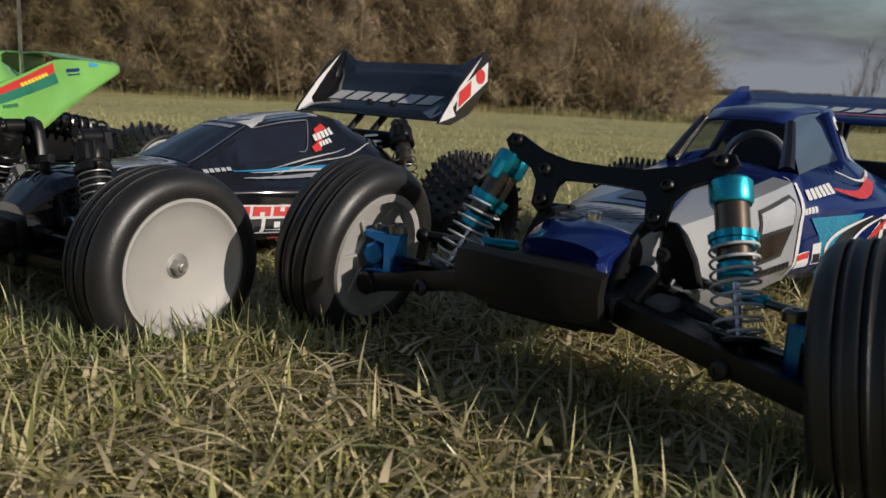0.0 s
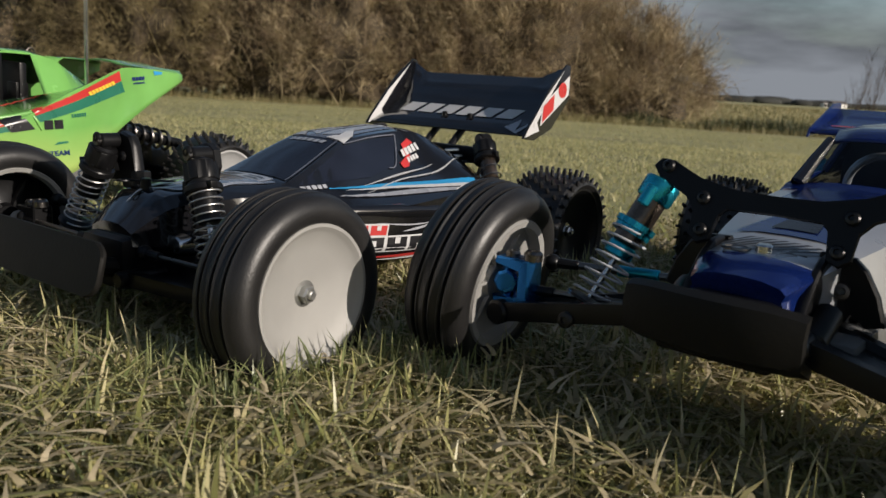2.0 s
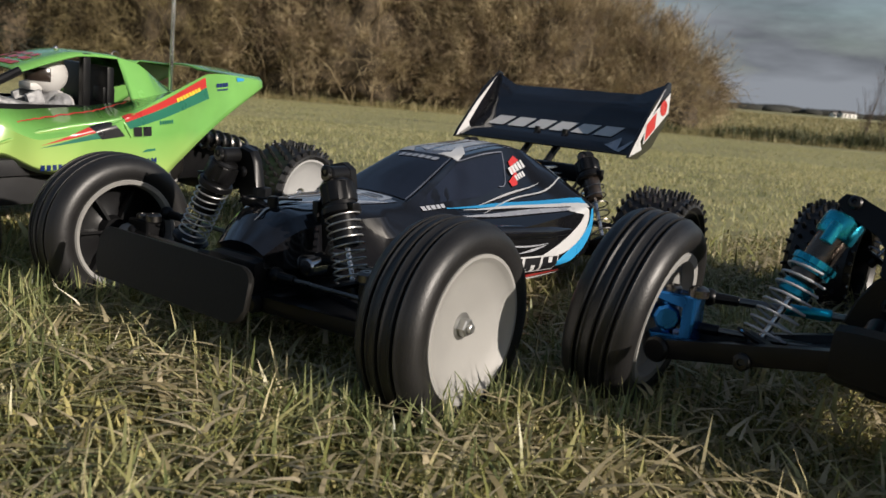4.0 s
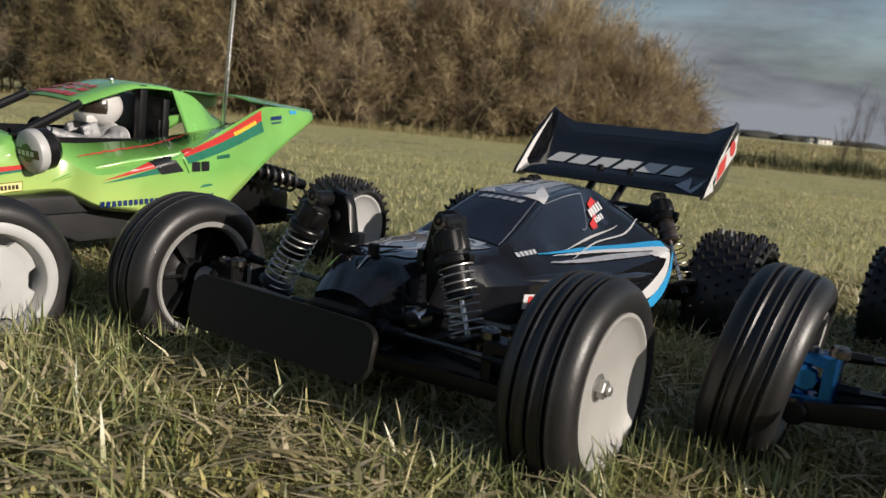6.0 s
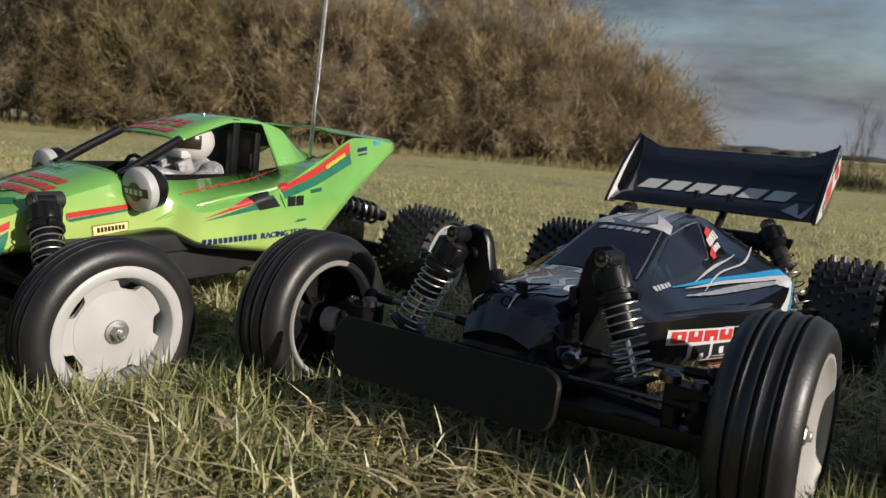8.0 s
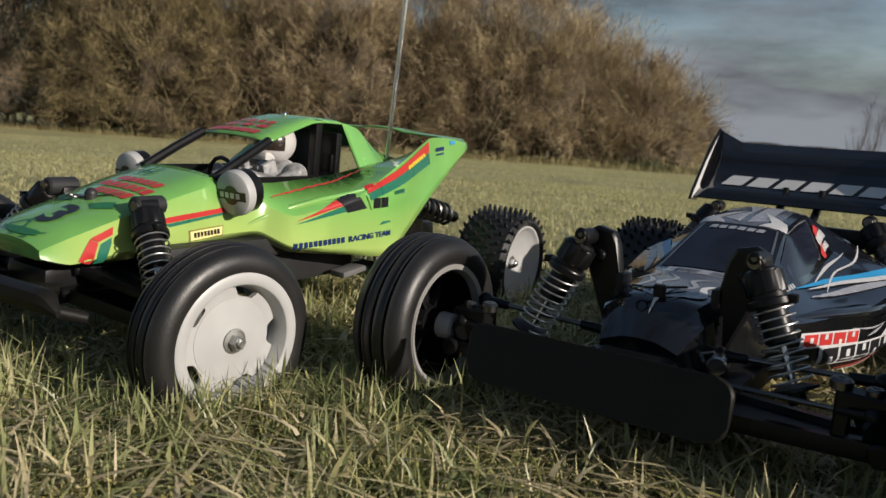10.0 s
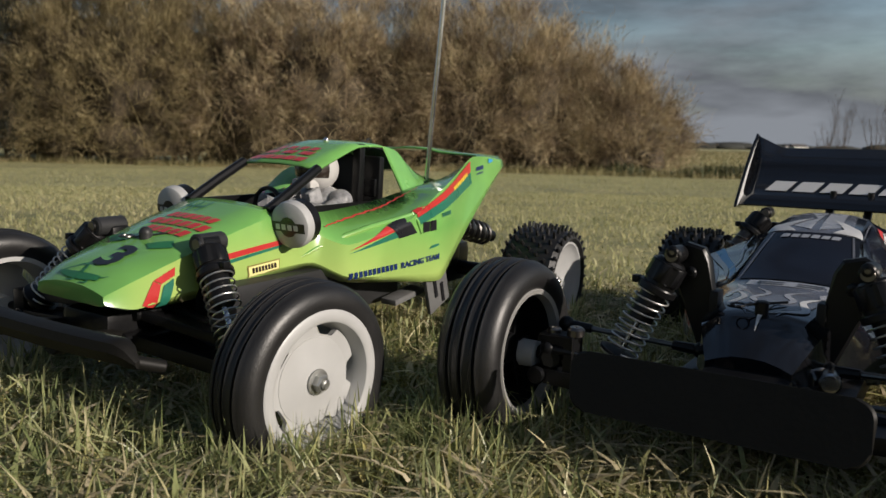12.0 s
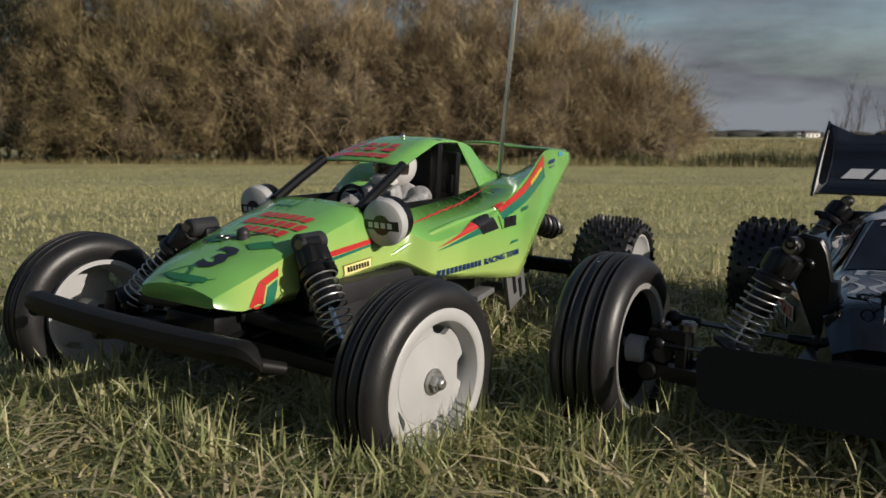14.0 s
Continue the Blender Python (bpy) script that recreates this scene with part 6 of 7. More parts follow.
    for x, y, z in rail:
        tip = max(0.0, abs(y + 0.005) / 0.076 - 0.90) / 0.10
        slim = 1 - 0.45 * tip * tip
        z -= 0.0030 * tip * tip
        rings.append([bm.verts.new((x + dx * slim, y, z + dz * slim)) for dx, dz in ((0.001, -0.0062), (0.0040, -0.0010), (0.0035, 0.0030), (0.0, 0.0044), (-0.0040, 0.0040), (-0.0040, 0.0015), (-0.002, -0.0060))])
    for a, b in zip(rings, rings[1:]):
        for k in range(7):
            bm.faces.new((a[k], b[k], b[(k + 1) % 7], a[(k + 1) % 7]))
    bm.faces.new(rings[0])
    bm.faces.new(rings[-1][::-1])
    for s in (-1, 1):
        rod(bm, (0.020, 0.014 * s, 0.052), (0.063, 0.024 * s, 0.058), 0.004, n=10)
        end = 0.069 if s > 0 else 0.079
        rod(bm, (0.0590, (end - 0.004) * s, 0.0590), (0.0450, (end + 0.004) * s, 0.0545), 0.0030, n=12)
    part("bumper", bm, DULL_PLASTIC, car, "long grey-black front bumper bar")
    for s in (-1, 1):
        damper(car, (-0.010, 0.039 * s, 0.0960), (0.004, 0.072 * s, 0.0540), "steel")
        bm = bmesh.new()
        rod(bm, (-0.022, 0.037 * s, 0.0965), (-0.004, 0.037 * s, 0.0965), 0.0050, n=16)
        part("damper_mount", bm, GREY_PLASTIC, car, "grey round damper mount")
        arm(car, (0.004, 0.018 * s, 0.050), (0.000, 0.086 * s, 0.042), 0.016)
        arm(car, (0.004, 0.018 * s, 0.062), (0.000, 0.084 * s, 0.054), 0.010, thick=0.005)
        bm = bmesh.new()
        box(bm, (0.000, 0.088 * s, 0.046), (0.014, 0.010, 0.022), 0.002)
        rod(bm, (0, 0.09 * s, 0.044), (0, 0.116 * s, 0.044), 0.0025, n=12)
        part("hub_carrier", bm, PLASTIC, car)
    # motor and gear box behind
    bm = bmesh.new()
    box(bm, (-0.255, 0, 0.068), (0.080, 0.060, 0.040), 0.008)
    rod(bm, (-0.215, 0.040, 0.080), (-0.215, -0.040, 0.080), 0.018, n=24)
    rod(bm, (-0.302, -0.088, 0.0455), (-0.302, 0.088, 0.0455), 0.006, n=14)
    box(bm, (-0.300, 0, 0.050), (0.040, 0.050, 0.034), 0.008)
    part("gear_box", bm, PLASTIC, car, "black gear case and rear axle")
    bm = bmesh.new()
    rod(bm, (-0.214, 0.030, 0.066), (-0.214, 0.052, 0.066), 0.014, n=24)
    part("motor", bm, DARK_STEEL, car, "round dark motor end")
    for s in (-1, 1):
        bm = bmesh.new()
        p, q = Vector((-0.216, 0.046 * s, 0.094)), Vector((-0.306, 0.050 * s, 0.074))
        rod(bm, p, q, 0.0046, n=14)
        body_d = part("rear_damper", bm, PLASTIC, car, "black rear damper with coil spring")
        bm = bmesh.new()
        coil(bm, p.lerp(q, 0.12), p.lerp(q, 0.86), 0.0078, 0.0014, 8, 7, 18)
        part("spring", bm, SPRING_DARK, body_d, "thick dark coil spring")
    for spec in GREEN_WHEELS[:2]:
        wheel(car, spec, "star", steer=-8.0)
    for spec in GREEN_WHEELS[2:]:
        wheel(car, spec, "rear_white")
    return car


def driver():
    """The little white driver in the green cab, one plain mesh."""
    bm = bmesh.new()
    c = Vector((-0.142, 0.000, 0.1272))
    bmesh.ops.create_uvsphere(bm, u_segments=28, v_segments=18, radius=0.0136, matrix=Matrix.Translation(c) @ Matrix.Diagonal((1.15, 0.98, 1.03, 1)))
    for f in bm.faces:
        m = f.calc_center_median() - c
        if m.x > 0.0035 and -0.0045 < m.z < 0.0058:
            f.material_index = 1
    box(bm, (-0.131, 0, 0.1185), (0.010, 0.016, 0.006), 0.0025)
    shown = set(bm.faces)
    bmesh.ops.create_uvsphere(bm, u_segments=20, v_segments=12, radius=1, matrix=Matrix.Translation((-0.146, 0, 0.1035)) @ Matrix.Diagonal((0.013, 0.020, 0.014, 1)))
    for s in (-1, 1):
        bmesh.ops.create_uvsphere(bm, u_segments=16, v_segments=10, radius=0.0078, matrix=Matrix.Translation((-0.144, 0.0185 * s, 0.1080)))
        tube(bm, [(-0.144, 0.019 * s, 0.107), (-0.126, 0.021 * s, 0.1015), (-0.112, 0.014 * s, 0.1055), (-0.100, 0.009 * s, 0.1085)], [0.0062, 0.0056, 0.0045, 0.0042], 12)
    for s in (-1, 1):
        box(bm, (-0.130, 0.0085 * s, 0.1075), (0.012, 0.0040, 0.016), 0.0012, (0, 20, 0))
    for f in bm.faces:
        if f not in shown and f.calc_center_median().x > -0.146:
            f.material_index = 2
    ob = part("driver_doll", bm, DOLL_WHITE, mats=(VISOR, SUIT), angle=50)
    ob.matrix_basis = GREEN_AT
    return tagged(ob, "small white driver doll in a helmet, seated in the green cab", "doll")


# ---- blue buggy ----
def blue_buggy():
    car = thing("model_buggy", BLUE_AT, "blue and silver model buggy with turquoise dampers", "model car", "model buggies in a row")
    keys = [(0.027, 0.015, 0.070, 0.017, 0.073, 0.0755, 0.017, 0.078, 0.015, 0.080),
            (0.008, 0.020, 0.060, 0.022, 0.066, 0.077, 0.022, 0.083, 0.019, 0.085),
            (-0.040, 0.029, 0.053, 0.034, 0.060, 0.080, 0.031, 0.0895, 0.025, 0.091),
            (-0.080, 0.034, 0.052, 0.040, 0.060, 0.084, 0.036, 0.095, 0.027, 0.0965),
            (-0.118, 0.038, 0.051, 0.043, 0.060, 0.086, 0.036, 0.0985, 0.027, 0.1000),
            (-0.127, 0.041, 0.051, 0.045, 0.060, 0.0855, 0.036, 0.1015, 0.027, 0.1030),
            (-0.146, 0.045, 0.050, 0.051, 0.060, 0.085, 0.0365, 0.1035, 0.0215, 0.1240),
            (-0.160, 0.048, 0.050, 0.056, 0.060, 0.084, 0.0365, 0.1045, 0.0225, 0.1300),
            (-0.197, 0.056, 0.050, 0.064, 0.060, 0.084, 0.036, 0.106, 0.0225, 0.1318),
            (-0.219, 0.0585, 0.050, 0.0655, 0.060, 0.0845, 0.0355, 0.1055, 0.0225, 0.1320),
            (-0.246, 0.060, 0.051, 0.066, 0.060, 0.085, 0.034, 0.100, 0.021, 0.114),
            (-0.270, 0.058, 0.055, 0.062, 0.064, 0.085, 0.032, 0.096, 0.020, 0.103),
            (-0.292, 0.046, 0.062, 0.050, 0.068, 0.082, 0.028, 0.090, 0.018, 0.098)]
    silver = {(i, j): 1 for i in (1, 2, 3) for j in (0, 1, 2, 3)}
    silver.update({(i, 4): 1 for i in (1, 2)})
    body = part("body_shell", shell(keys, 5, holes={(5, 4), (5, 3), (6, 3), (7, 3)}, mats=silver, closed=False, nose=True), BLUE_PAINT, car, "metallic blue shell with silver flanks", angle=28, mats=(SILVER_PAINT,))
    on = surface(body)
    thicken(body)
    for s in (-1, 1):
        bm = bmesh.new()
        tube(bm, [(-0.127, 0.0300 * s, 0.1025), (-0.137, 0.0265 * s, 0.1140), (-0.147, 0.0225 * s, 0.1250)], [0.0040, 0.0032, 0.0026], 8)
        part("cab_pillar", bm, BLACK_PAINT, car, "black windscreen pillar")
        bm = bmesh.new()
        tube(bm, [(-0.197, 0.0362 * s, 0.105), (-0.197, 0.0305 * s, 0.118), (-0.198, 0.0245 * s, 0.1305)], 0.0024, 8)
        part("cab_pillar", bm, BLUE_PAINT, car, "blue door pillar")
        bm = bmesh.new()
        vs = [bm.verts.new(v) for v in ((-0.128, 0.0358 * s, 0.1015), (-0.160, 0.0362 * s, 0.1045), (-0.197, 0.0357 * s, 0.106), (-0.197, 0.0223 * s, 0.1308), (-0.160, 0.0223 * s, 0.1295), (-0.147, 0.0213 * s, 0.1240))]
        bm.faces.new(vs)
        ob = part("side_window", bm, GLASS, car, "clear plastic side window")
        ob.visible_shadow = False
    bm = bmesh.new()
    bm.faces.new([bm.verts.new(v) for v in ((-0.127, -0.027, 0.1040), (-0.127, 0.027, 0.1040), (-0.146, 0.0213, 0.1255), (-0.146, -0.0213, 0.1255))])
    ob = part("windscreen", bm, GLASS, car, "clear plastic windscreen")
    ob.visible_shadow = False
    bm = bmesh.new()
    box(bm, (-0.170, 0, 0.092), (0.110, 0.066, 0.004), 0.001)
    box(bm, (-0.212, 0, 0.108), (0.004, 0.062, 0.036), 0.001)
    part("cockpit", bm, PLASTIC, car, "black cockpit tray")
    bm = bmesh.new()
    tube(bm, [(-0.168, 0.017 * math.cos(k * math.pi / 12), 0.101 + 0.017 * math.sin(k * math.pi / 12)) for k in range(13)], 0.0022, 8)
    part("roll_hoop", bm, SILVER_PAINT, car, "grey roll hoop inside the cab")
    bm = bmesh.new()
    box(bm, (-0.188, 0.014, 0.108), (0.012, 0.012, 0.022), 0.003)
    part("seat_frame", bm, PLASTIC, car)
    bm = bmesh.new()
    tube(bm, [(-0.150, 0.030, 0.104), (-0.165, 0.030, 0.109), (-0.182, 0.0275, 0.116), (-0.190, 0.0255, 0.119)], 0.0009, 6)
    part("red_wire", bm, RED_INK, car, "thin red wire in the cab")
    bm = bmesh.new()
    tube(bm, [(-0.184, 0.031, 0.104), (-0.185, 0.0305, 0.108), (-0.184, 0.029, 0.1125)], [0.0026, 0.0020, 0.0022], 8)
    part("plug", bm, WHITE_PLASTIC, car, "small white plug in the cab")
    # decoration
    sticker("hood_panel", [[(-0.0220, -0.0200), (-0.0220, 0.0200), (-0.0620, 0.0110), (-0.1120, 0.0240), (-0.1120, -0.0240), (-0.0620, -0.0110)]], BLUE_PAINT, on, car, "top", 0.0006, "blue hood panel")
    sticker("hood_slot", [[(-0.0300, -0.0090), (-0.0300, 0.0090), (-0.0540, 0.0060), (-0.0540, -0.0060)]], BLACK_INK, on, car, "top", 0.0010)
    for q in bars(-0.006, 0.0, 0.034, 0.014, 8, 90, 0.9, 0.5):
        sticker("hood_scratch_print", [q], GREY_PLASTIC, on, car, "top", 0.0008, cuts=1)
    for view, s in (("left", 1), ("right", -1)):
        sticker("side_panel", [[(-0.0740, 0.0890), (-0.1085, 0.0935), (-0.1135, 0.0905), (-0.1095, 0.0795), (-0.0975, 0.0660), (-0.0735, 0.0645)]], GREY_PLASTIC, on, car, view, 0.0005, "dark six-sided side panel")
        sticker("side_panel_pane", [[(-0.0755, 0.0875), (-0.1075, 0.0918), (-0.1115, 0.0893), (-0.1080, 0.0800), (-0.0755, 0.0785)]], SILVER_INK, on, car, view, 0.0008)
        sticker("side_panel_pane", [[(-0.0755, 0.0765), (-0.1060, 0.0780), (-0.0965, 0.0678), (-0.0755, 0.0663)]], BRONZE, on, car, view, 0.0008)
        sticker("blue_field", [[(-0.1100, 0.0510), (-0.1180, 0.0620), (-0.1200, 0.0800), (-0.1225, 0.0910), (-0.1210, 0.1000), (-0.1185, 0.0990), (-0.1195, 0.0910), (-0.1165, 0.0800), (-0.1140, 0.0620)]], WHITE_INK, on, car, view, 0.0006, "white edge of the silver flank")
        sticker("chassis_word_mark", bars(-0.090, 0.0605, 0.036, 0.0034, 8, -1, 0, 0.2), BLACK_INK, on, car, view, 0.0006)
        for q in bars(-0.1390, 0.0930, 0.0270, 0.0048, 6, -5, 0, 0.2):
            sticker("white_word_mark", [q], WHITE_INK, on, car, view, 0.0007)
        sticker("small_word_mark", bars(-0.1260, 0.0850, 0.0110, 0.0028, 4, -5, 0, 0.2), WHITE_INK, on, car, view, 0.0007)
        sticker("badge_field", [[(-0.1145, 0.0560), (-0.1160, 0.0690), (-0.1390, 0.0740), (-0.1390, 0.0570)]], BLUE_PAINT, on, car, view, 0.0005)
        sticker("white_badge", [[(-0.1165, 0.0575), (-0.1165, 0.0645), (-0.1275, 0.0655), (-0.1275, 0.0580)]], WHITE_INK, on, car, view, 0.0008)
        sticker("red_badge", [[(-0.1170, 0.0612), (-0.1170, 0.0640), (-0.1270, 0.0650), (-0.1270, 0.0620)]], RED_INK, on, car, view, 0.0010)
        sticker("white_badge", [[(-0.1300, 0.0585), (-0.1300, 0.0685), (-0.1365, 0.0692), (-0.1365, 0.0590)]], WHITE_INK, on, car, view, 0.0008)
        sticker("black_badge", [[(-0.1307, 0.0592), (-0.1307, 0.0635), (-0.1358, 0.0638), (-0.1358, 0.0596)]], BLACK_INK, on, car, view, 0.0010)
        sticker("turquoise_flash", [[(-0.1270, 0.0815), (-0.1700, 0.0820), (-0.1640, 0.0740), (-0.1460, 0.0520), (-0.1400, 0.0525), (-0.1345, 0.0720)]], CYAN_PAINT, on, car, view, 0.0006, "turquoise flake flash")
        sticker("white_swoop", blade([(-0.178, 0.0800), (-0.155, 0.0755), (-0.1412, 0.0680), (-0.1420, 0.0590), (-0.1530, 0.0535)], [0.0006, 0.0016, 0.0020, 0.0020, 0.0010]), WHITE_INK, on, car, view, 0.0010)
        sticker("white_swoop", blade([(-0.190, 0.0790), (-0.170, 0.0740), (-0.158, 0.0660), (-0.160, 0.0560)], [0.0006, 0.0016, 0.0020, 0.0010]), WHITE_INK, on, car, view, 0.0011)
        sticker("black_swoop", blade([(-0.184, 0.0800), (-0.164, 0.0750), (-0.150, 0.0670), (-0.152, 0.0565), (-0.160, 0.0530)], [0.001, 0.004, 0.006, 0.006, 0.003]), BLACK_INK, on, car, view, 0.0009)
        sticker("checker_field", [[(-0.1640, 0.0540), (-0.1750, 0.0680), (-0.1920, 0.0800), (-0.2200, 0.0830), (-0.2200, 0.0540)]], WHITE_INK, on, car, view, 0.0008)
        for a in range(5):
            for b in range(4):
                x0, z0 = -0.182 - 0.0088 * a - 0.0044 * (b % 2), 0.0555 + 0.0055 * b
                sticker("checker_square", [[(x0, z0), (x0 - 0.0044, z0), (x0 - 0.0060, z0 + 0.0055), (x0 - 0.0016, z0 + 0.0055)]], BLACK_INK, on, car, view, 0.0010, cuts=1)
        sticker("red_swoop", blade([(-0.1690, 0.0580), (-0.1800, 0.0690), (-0.1960, 0.0780)], [0.001, 0.004, 0.001]), RED_INK, on, car, view, 0.0012)
        sticker("red_swoop", blade([(-0.1540, 0.0935), (-0.1773, 0.0898), (-0.2050, 0.0960)], [0.0010, 0.0040, 0.0040]), RED_INK, on, car, view, 0.0009)
        sticker("white_line", blade([(-0.1700, 0.1010), (-0.1900, 0.0955), (-0.2150, 0.0990)], [0.0006, 0.0012, 0.0010]), WHITE_INK, on, car, view, 0.0009)
        sticker("round_badge", [[(-0.2120 + 0.0040 * math.cos(k * 0.5236), 0.1120 + 0.0085 * math.sin(k * 0.5236)) for k in range(12)]], SILVER_INK, on, car, view, 0.0009)
        sticker("round_badge", [[(-0.2100 + 0.0032 * math.cos(k * 0.5236), 0.1245 + 0.0040 * math.sin(k * 0.5236)) for k in range(12)]], WHITE_INK, on, car, view, 0.0009)
    bm = bmesh.new()
    rod(bm, (0.003, 0, 0.083), (0.003, 0, 0.0905), 0.0032, n=14)
    part("body_post", bm, CHROME, car, "pale body post")
    bm = bmesh.new()
    tube(bm, [(0.004 + 0.004 * math.cos(k * 0.524), -0.010 + 0.005 * math.sin(k * 0.524), 0.0875) for k in range(13)], 0.0007, 6)
    rod(bm, (0.002, -0.006, 0.0873), (-0.002, 0.014, 0.0873), 0.0007, n=6)
    part("body_clip", bm, DARK_STEEL, car, "bent wire body clip")
    # rear wing
    bm = bmesh.new()
    sec = [(-0.270, 0.1240), (-0.287, 0.1270), (-0.307, 0.1305), (-0.324, 0.1350), (-0.334, 0.1400)]
    grid = [[bm.verts.new((x, y, z)) for y in np.linspace(-0.069, 0.069, 15).tolist()] for x, z in sec]
    for a, b in zip(grid, grid[1:]):
        for k in range(14):
            bm.faces.new((a[k], a[k + 1], b[k + 1], b[k]))
    wing = thicken(part("wing", bm, BLUE_PAINT, car, "blue rear wing with upturned end plates"), 0.0016, 0)
    won = surface(wing)
    for q in bars(-0.306, 0.010, 0.080, 0.013, 6, 90, 0.3, 0.3):
        sticker("wing_word_mark", [q], WHITE_INK, won, wing, "top", 0.0014)
    sticker("wing_red_line", [[(-0.290, -0.062), (-0.290, 0.062), (-0.293, 0.062), (-0.293, -0.062)]], RED_INK, won, wing, "top", 0.0014)
    for s in (-1, 1):
        bm = bmesh.new()
        prism(bm, [(-0.266, 0.1210), (-0.270, 0.1270), (-0.317, 0.1440), (-0.333, 0.1450), (-0.339, 0.1360), (-0.312, 0.1250)], 0.0016, pose(0, 0.0698 * s, 0, 90), 0.0003)
        part("end_plate", bm, BLUE_PAINT, wing)
    bm = bmesh.new()
    for s in (-1, 1):
        rod(bm, (-0.262, 0.014 * s, 0.095), (-0.292, 0.014 * s, 0.127), 0.003, n=10)
    box(bm, (-0.270, 0, 0.094), (0.010, 0.100, 0.016), 0.002)
    box(bm, (-0.262, 0, 0.070), (0.080, 0.060, 0.040), 0.006)
    part("rear_block", bm, PLASTIC, car, "black rear damper tower and gear case")
    # chassis nose and bumper
    bm = bmesh.new()
    box(bm, (-0.110, 0, 0.057), (0.250, 0.078, 0.012), 0.003)
    part("chassis", bm, TUB_GREY, car, "mid grey chassis tub")
    bm = bmesh.new()
    box(bm, (0.010, 0, 0.066), (0.050, 0.034, 0.018), 0.004)
    for s in (-1, 1):
        prism(bm, [(0.017 * s, 0.0895), (0.029 * s, 0.0890), (0.0335 * s, 0.0850), (0.0385 * s, 0.0765), (0.0420 * s, 0.0660), (0.0350 * s, 0.0640), (0.0300 * s, 0.0700), (0.0260 * s, 0.0580), (0.012 * s, 0.058), (0.012 * s, 0.076)][::s], 0.004, pose(-0.009, 0, 0, 90, 0, 90), 0.0008)
        prism(bm, [(-0.008, 0.0895), (0.001, 0.0890), (0.010, 0.0840), (0.018, 0.0760), (0.024, 0.0660), (0.030, 0.0590), (0.008, 0.0580), (-0.008, 0.0640)], 0.0035, pose(0, 0.0205 * s, 0, 90), 0.0008)
        rod(bm, (0.004, 0.026 * s, 0.070), (0.022, 0.026 * s, 0.062), 0.0050, n=12)
    part("front_block", bm, PLASTIC, car, "black front suspension block")
    bm = bmesh.new()
    n = 16
    rows = []
    for y in np.linspace(-0.031, 0.031, n).tolist():
        k = abs(y) / 0.031
        x = 0.0545 - 0.006 * k * k
        rows.append([bm.verts.new((x + dx, y, z)) for dx, z in ((-0.004, 0.0795 - 0.002 * k**4), (0.0005, 0.0780 - 0.002 * k**4), (0.002, 0.0700), (0.000, 0.0600), (-0.012, 0.0545), (-0.014, 0.0570), (-0.004, 0.0620), (-0.002, 0.0700))])
    for a, b in zip(rows, rows[1:]):
        for k in range(8):
            bm.faces.new((a[k], b[k], b[(k + 1) % 8], a[(k + 1) % 8]))
    bm.faces.new(rows[0])
    bm.faces.new(rows[-1][::-1])
    box(bm, (0.020, 0, 0.0560), (0.048, 0.040, 0.004), 0.0018)
    part("bumper", bm, DULL_PLASTIC, car, "short curved black front bumper")
    # carbon damper tower
    half = [(0.000, 0.1085), (0.016, 0.1085), (0.030, 0.1115), (0.043, 0.1180), (0.049, 0.1185), (0.0515, 0.1150), (0.048, 0.1105), (0.034, 0.1040), (0.0300, 0.0990), (0.0300, 0.0890), (0.026, 0.0860), (0.0215, 0.0880), (0.0205, 0.0985), (0.0175, 0.1015), (0.000, 0.1015)]
    outline = [(y, z) for y, z in half] + [(-y, z) for y, z in half[-2:0:-1]]
    bm = bmesh.new()
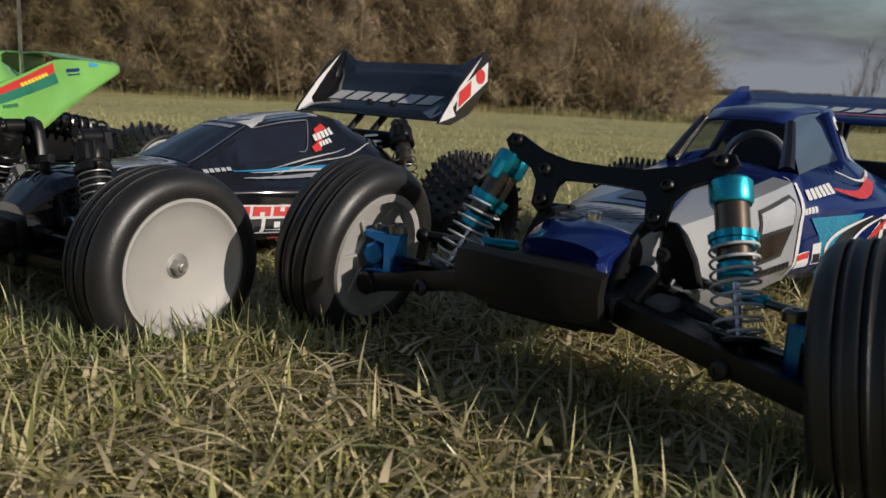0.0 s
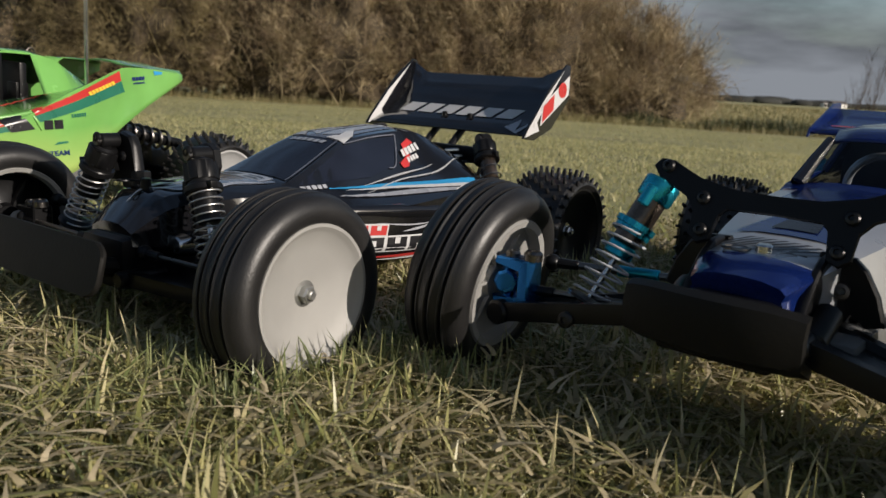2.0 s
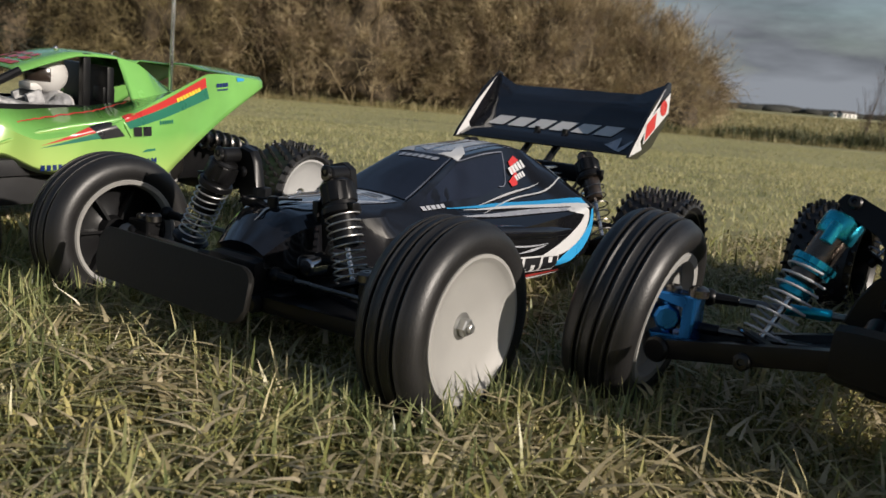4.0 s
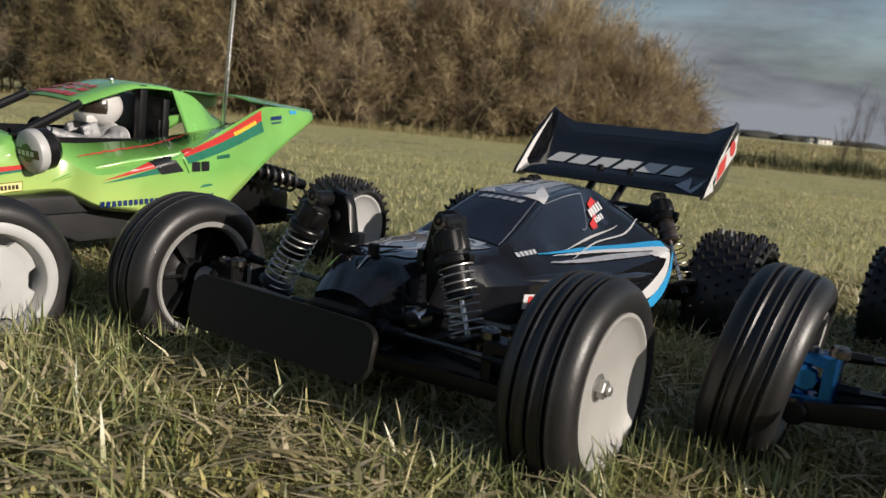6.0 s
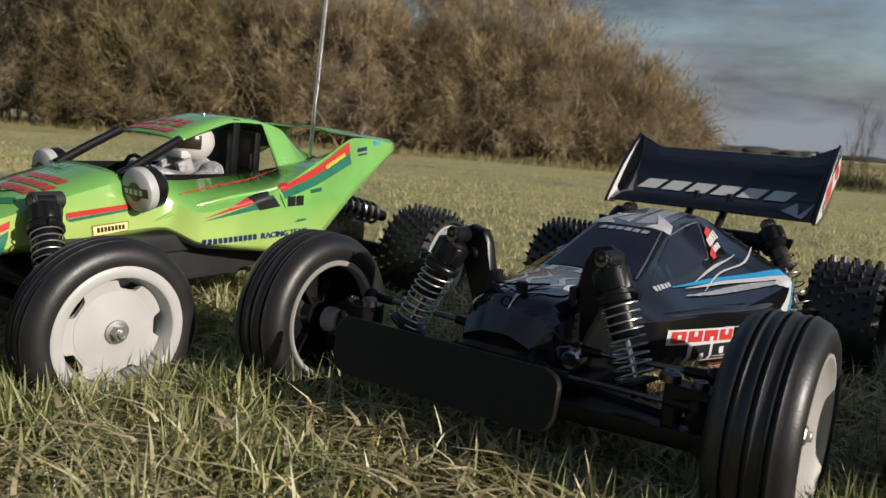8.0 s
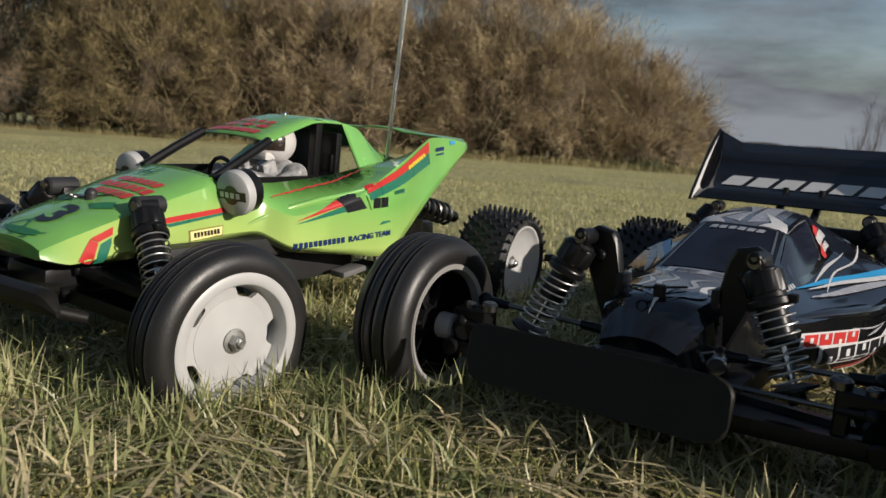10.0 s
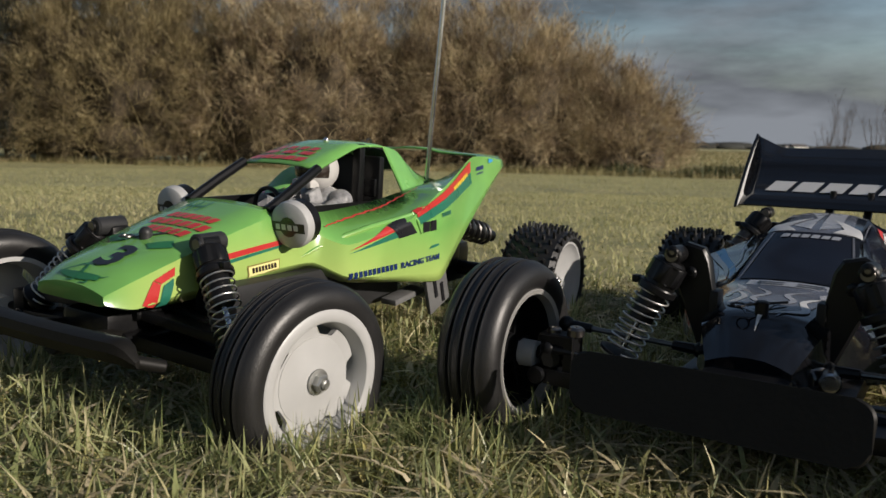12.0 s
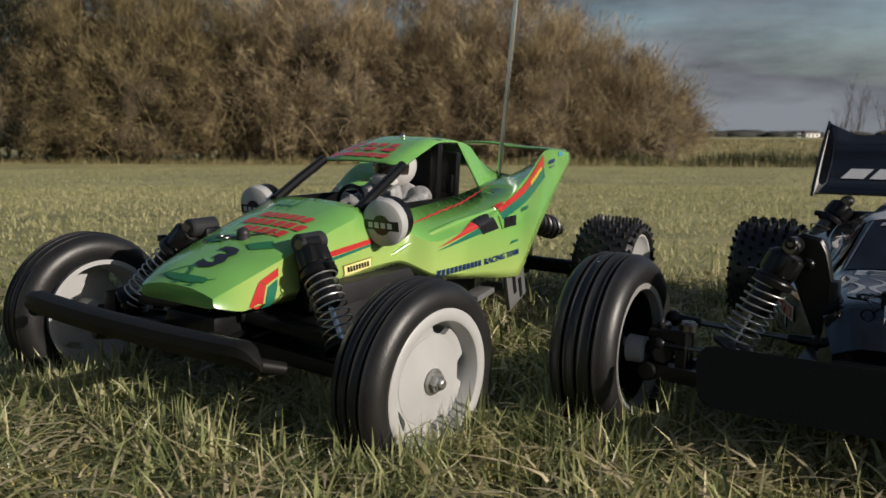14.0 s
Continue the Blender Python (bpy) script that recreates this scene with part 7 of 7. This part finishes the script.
    prism(bm, [(y, z - 0.092) for y, z in outline], 0.0030, pose(0.0015, 0, 0.092, 90, 0, 90) @ pose(0, 0, 0, -20), 0.0004)
    part("damper_tower", bm, CARBON, car, "dark carbon-fibre damper tower")
    lean = math.tan(radians(20))
    for s in (-1, 1):
        for y, z, r in ((0.0448, 0.1145, 0.0027), (0.0272, 0.1040, 0.0027), (0.0252, 0.0920, 0.0027)):
            p = Vector((0.0015 - (z - 0.092) * lean + 0.0022, y * s, z))
            screw(car, p, (math.cos(radians(20)), 0, math.sin(radians(20))), r)
        screw(car, (-0.0062, 0.0262 * s, 0.0765), (0.9, 0.3 * s, 0.2), 0.0034)
        screw(car, (0.0272, 0.1030 * s, 0.0445), (1, 0, 0.1), 0.0044)
        screw(car, (0.0258, 0.0800 * s, 0.0490), (1, 0, 0.1), 0.0036)
        damper(car, (-0.0080, 0.0480 * s, 0.1065), (0.0140, 0.0660 * s, 0.0552), "blue")
        arm(car, (0.012, 0.024 * s, 0.062), (0.018, 0.1030 * s, 0.0440), 0.020, thick=0.0085)
        screw(car, (0.030, 0.066 * s, 0.0500), (1, 0, 0.1), 0.0036)
        link(car, (-0.020, 0.028 * s, 0.066), (-0.004, 0.0960 * s, 0.0640), DARK_STEEL, 0.0018)
        bm = bmesh.new()
        rod(bm, (-0.0155, 0.048 * s, 0.0655), (-0.011, 0.066 * s, 0.0650), 0.0026, n=12)
        part("turnbuckle", bm, CYAN_ANO, car, "turquoise turnbuckle")
        link(car, (0.006, 0.030 * s, 0.058), (0.014, 0.0960 * s, 0.0540), DARK_STEEL, 0.0014)
        knuckle(car, (0.0115, 0.0900, 0.0560) if s > 0 else (0.0170, -0.0990, 0.0575), s, BLUE_ANO, "blue anodised aluminium hub carrier")
    for s in (-1, 1):
        damper(car, (-0.278, 0.056 * s, 0.103), (-0.256, 0.086 * s, 0.055), "blue")
    for spec in BLUE_WHEELS[:2]:
        wheel(car, spec, "silver", camber=9.5 if spec[1] > 0 else -9.5, steer=6.5)
    for spec in BLUE_WHEELS[2:]:
        wheel(car, spec, "black")
    return car


black_buggy()
green_buggy()
driver()
blue_buggy()
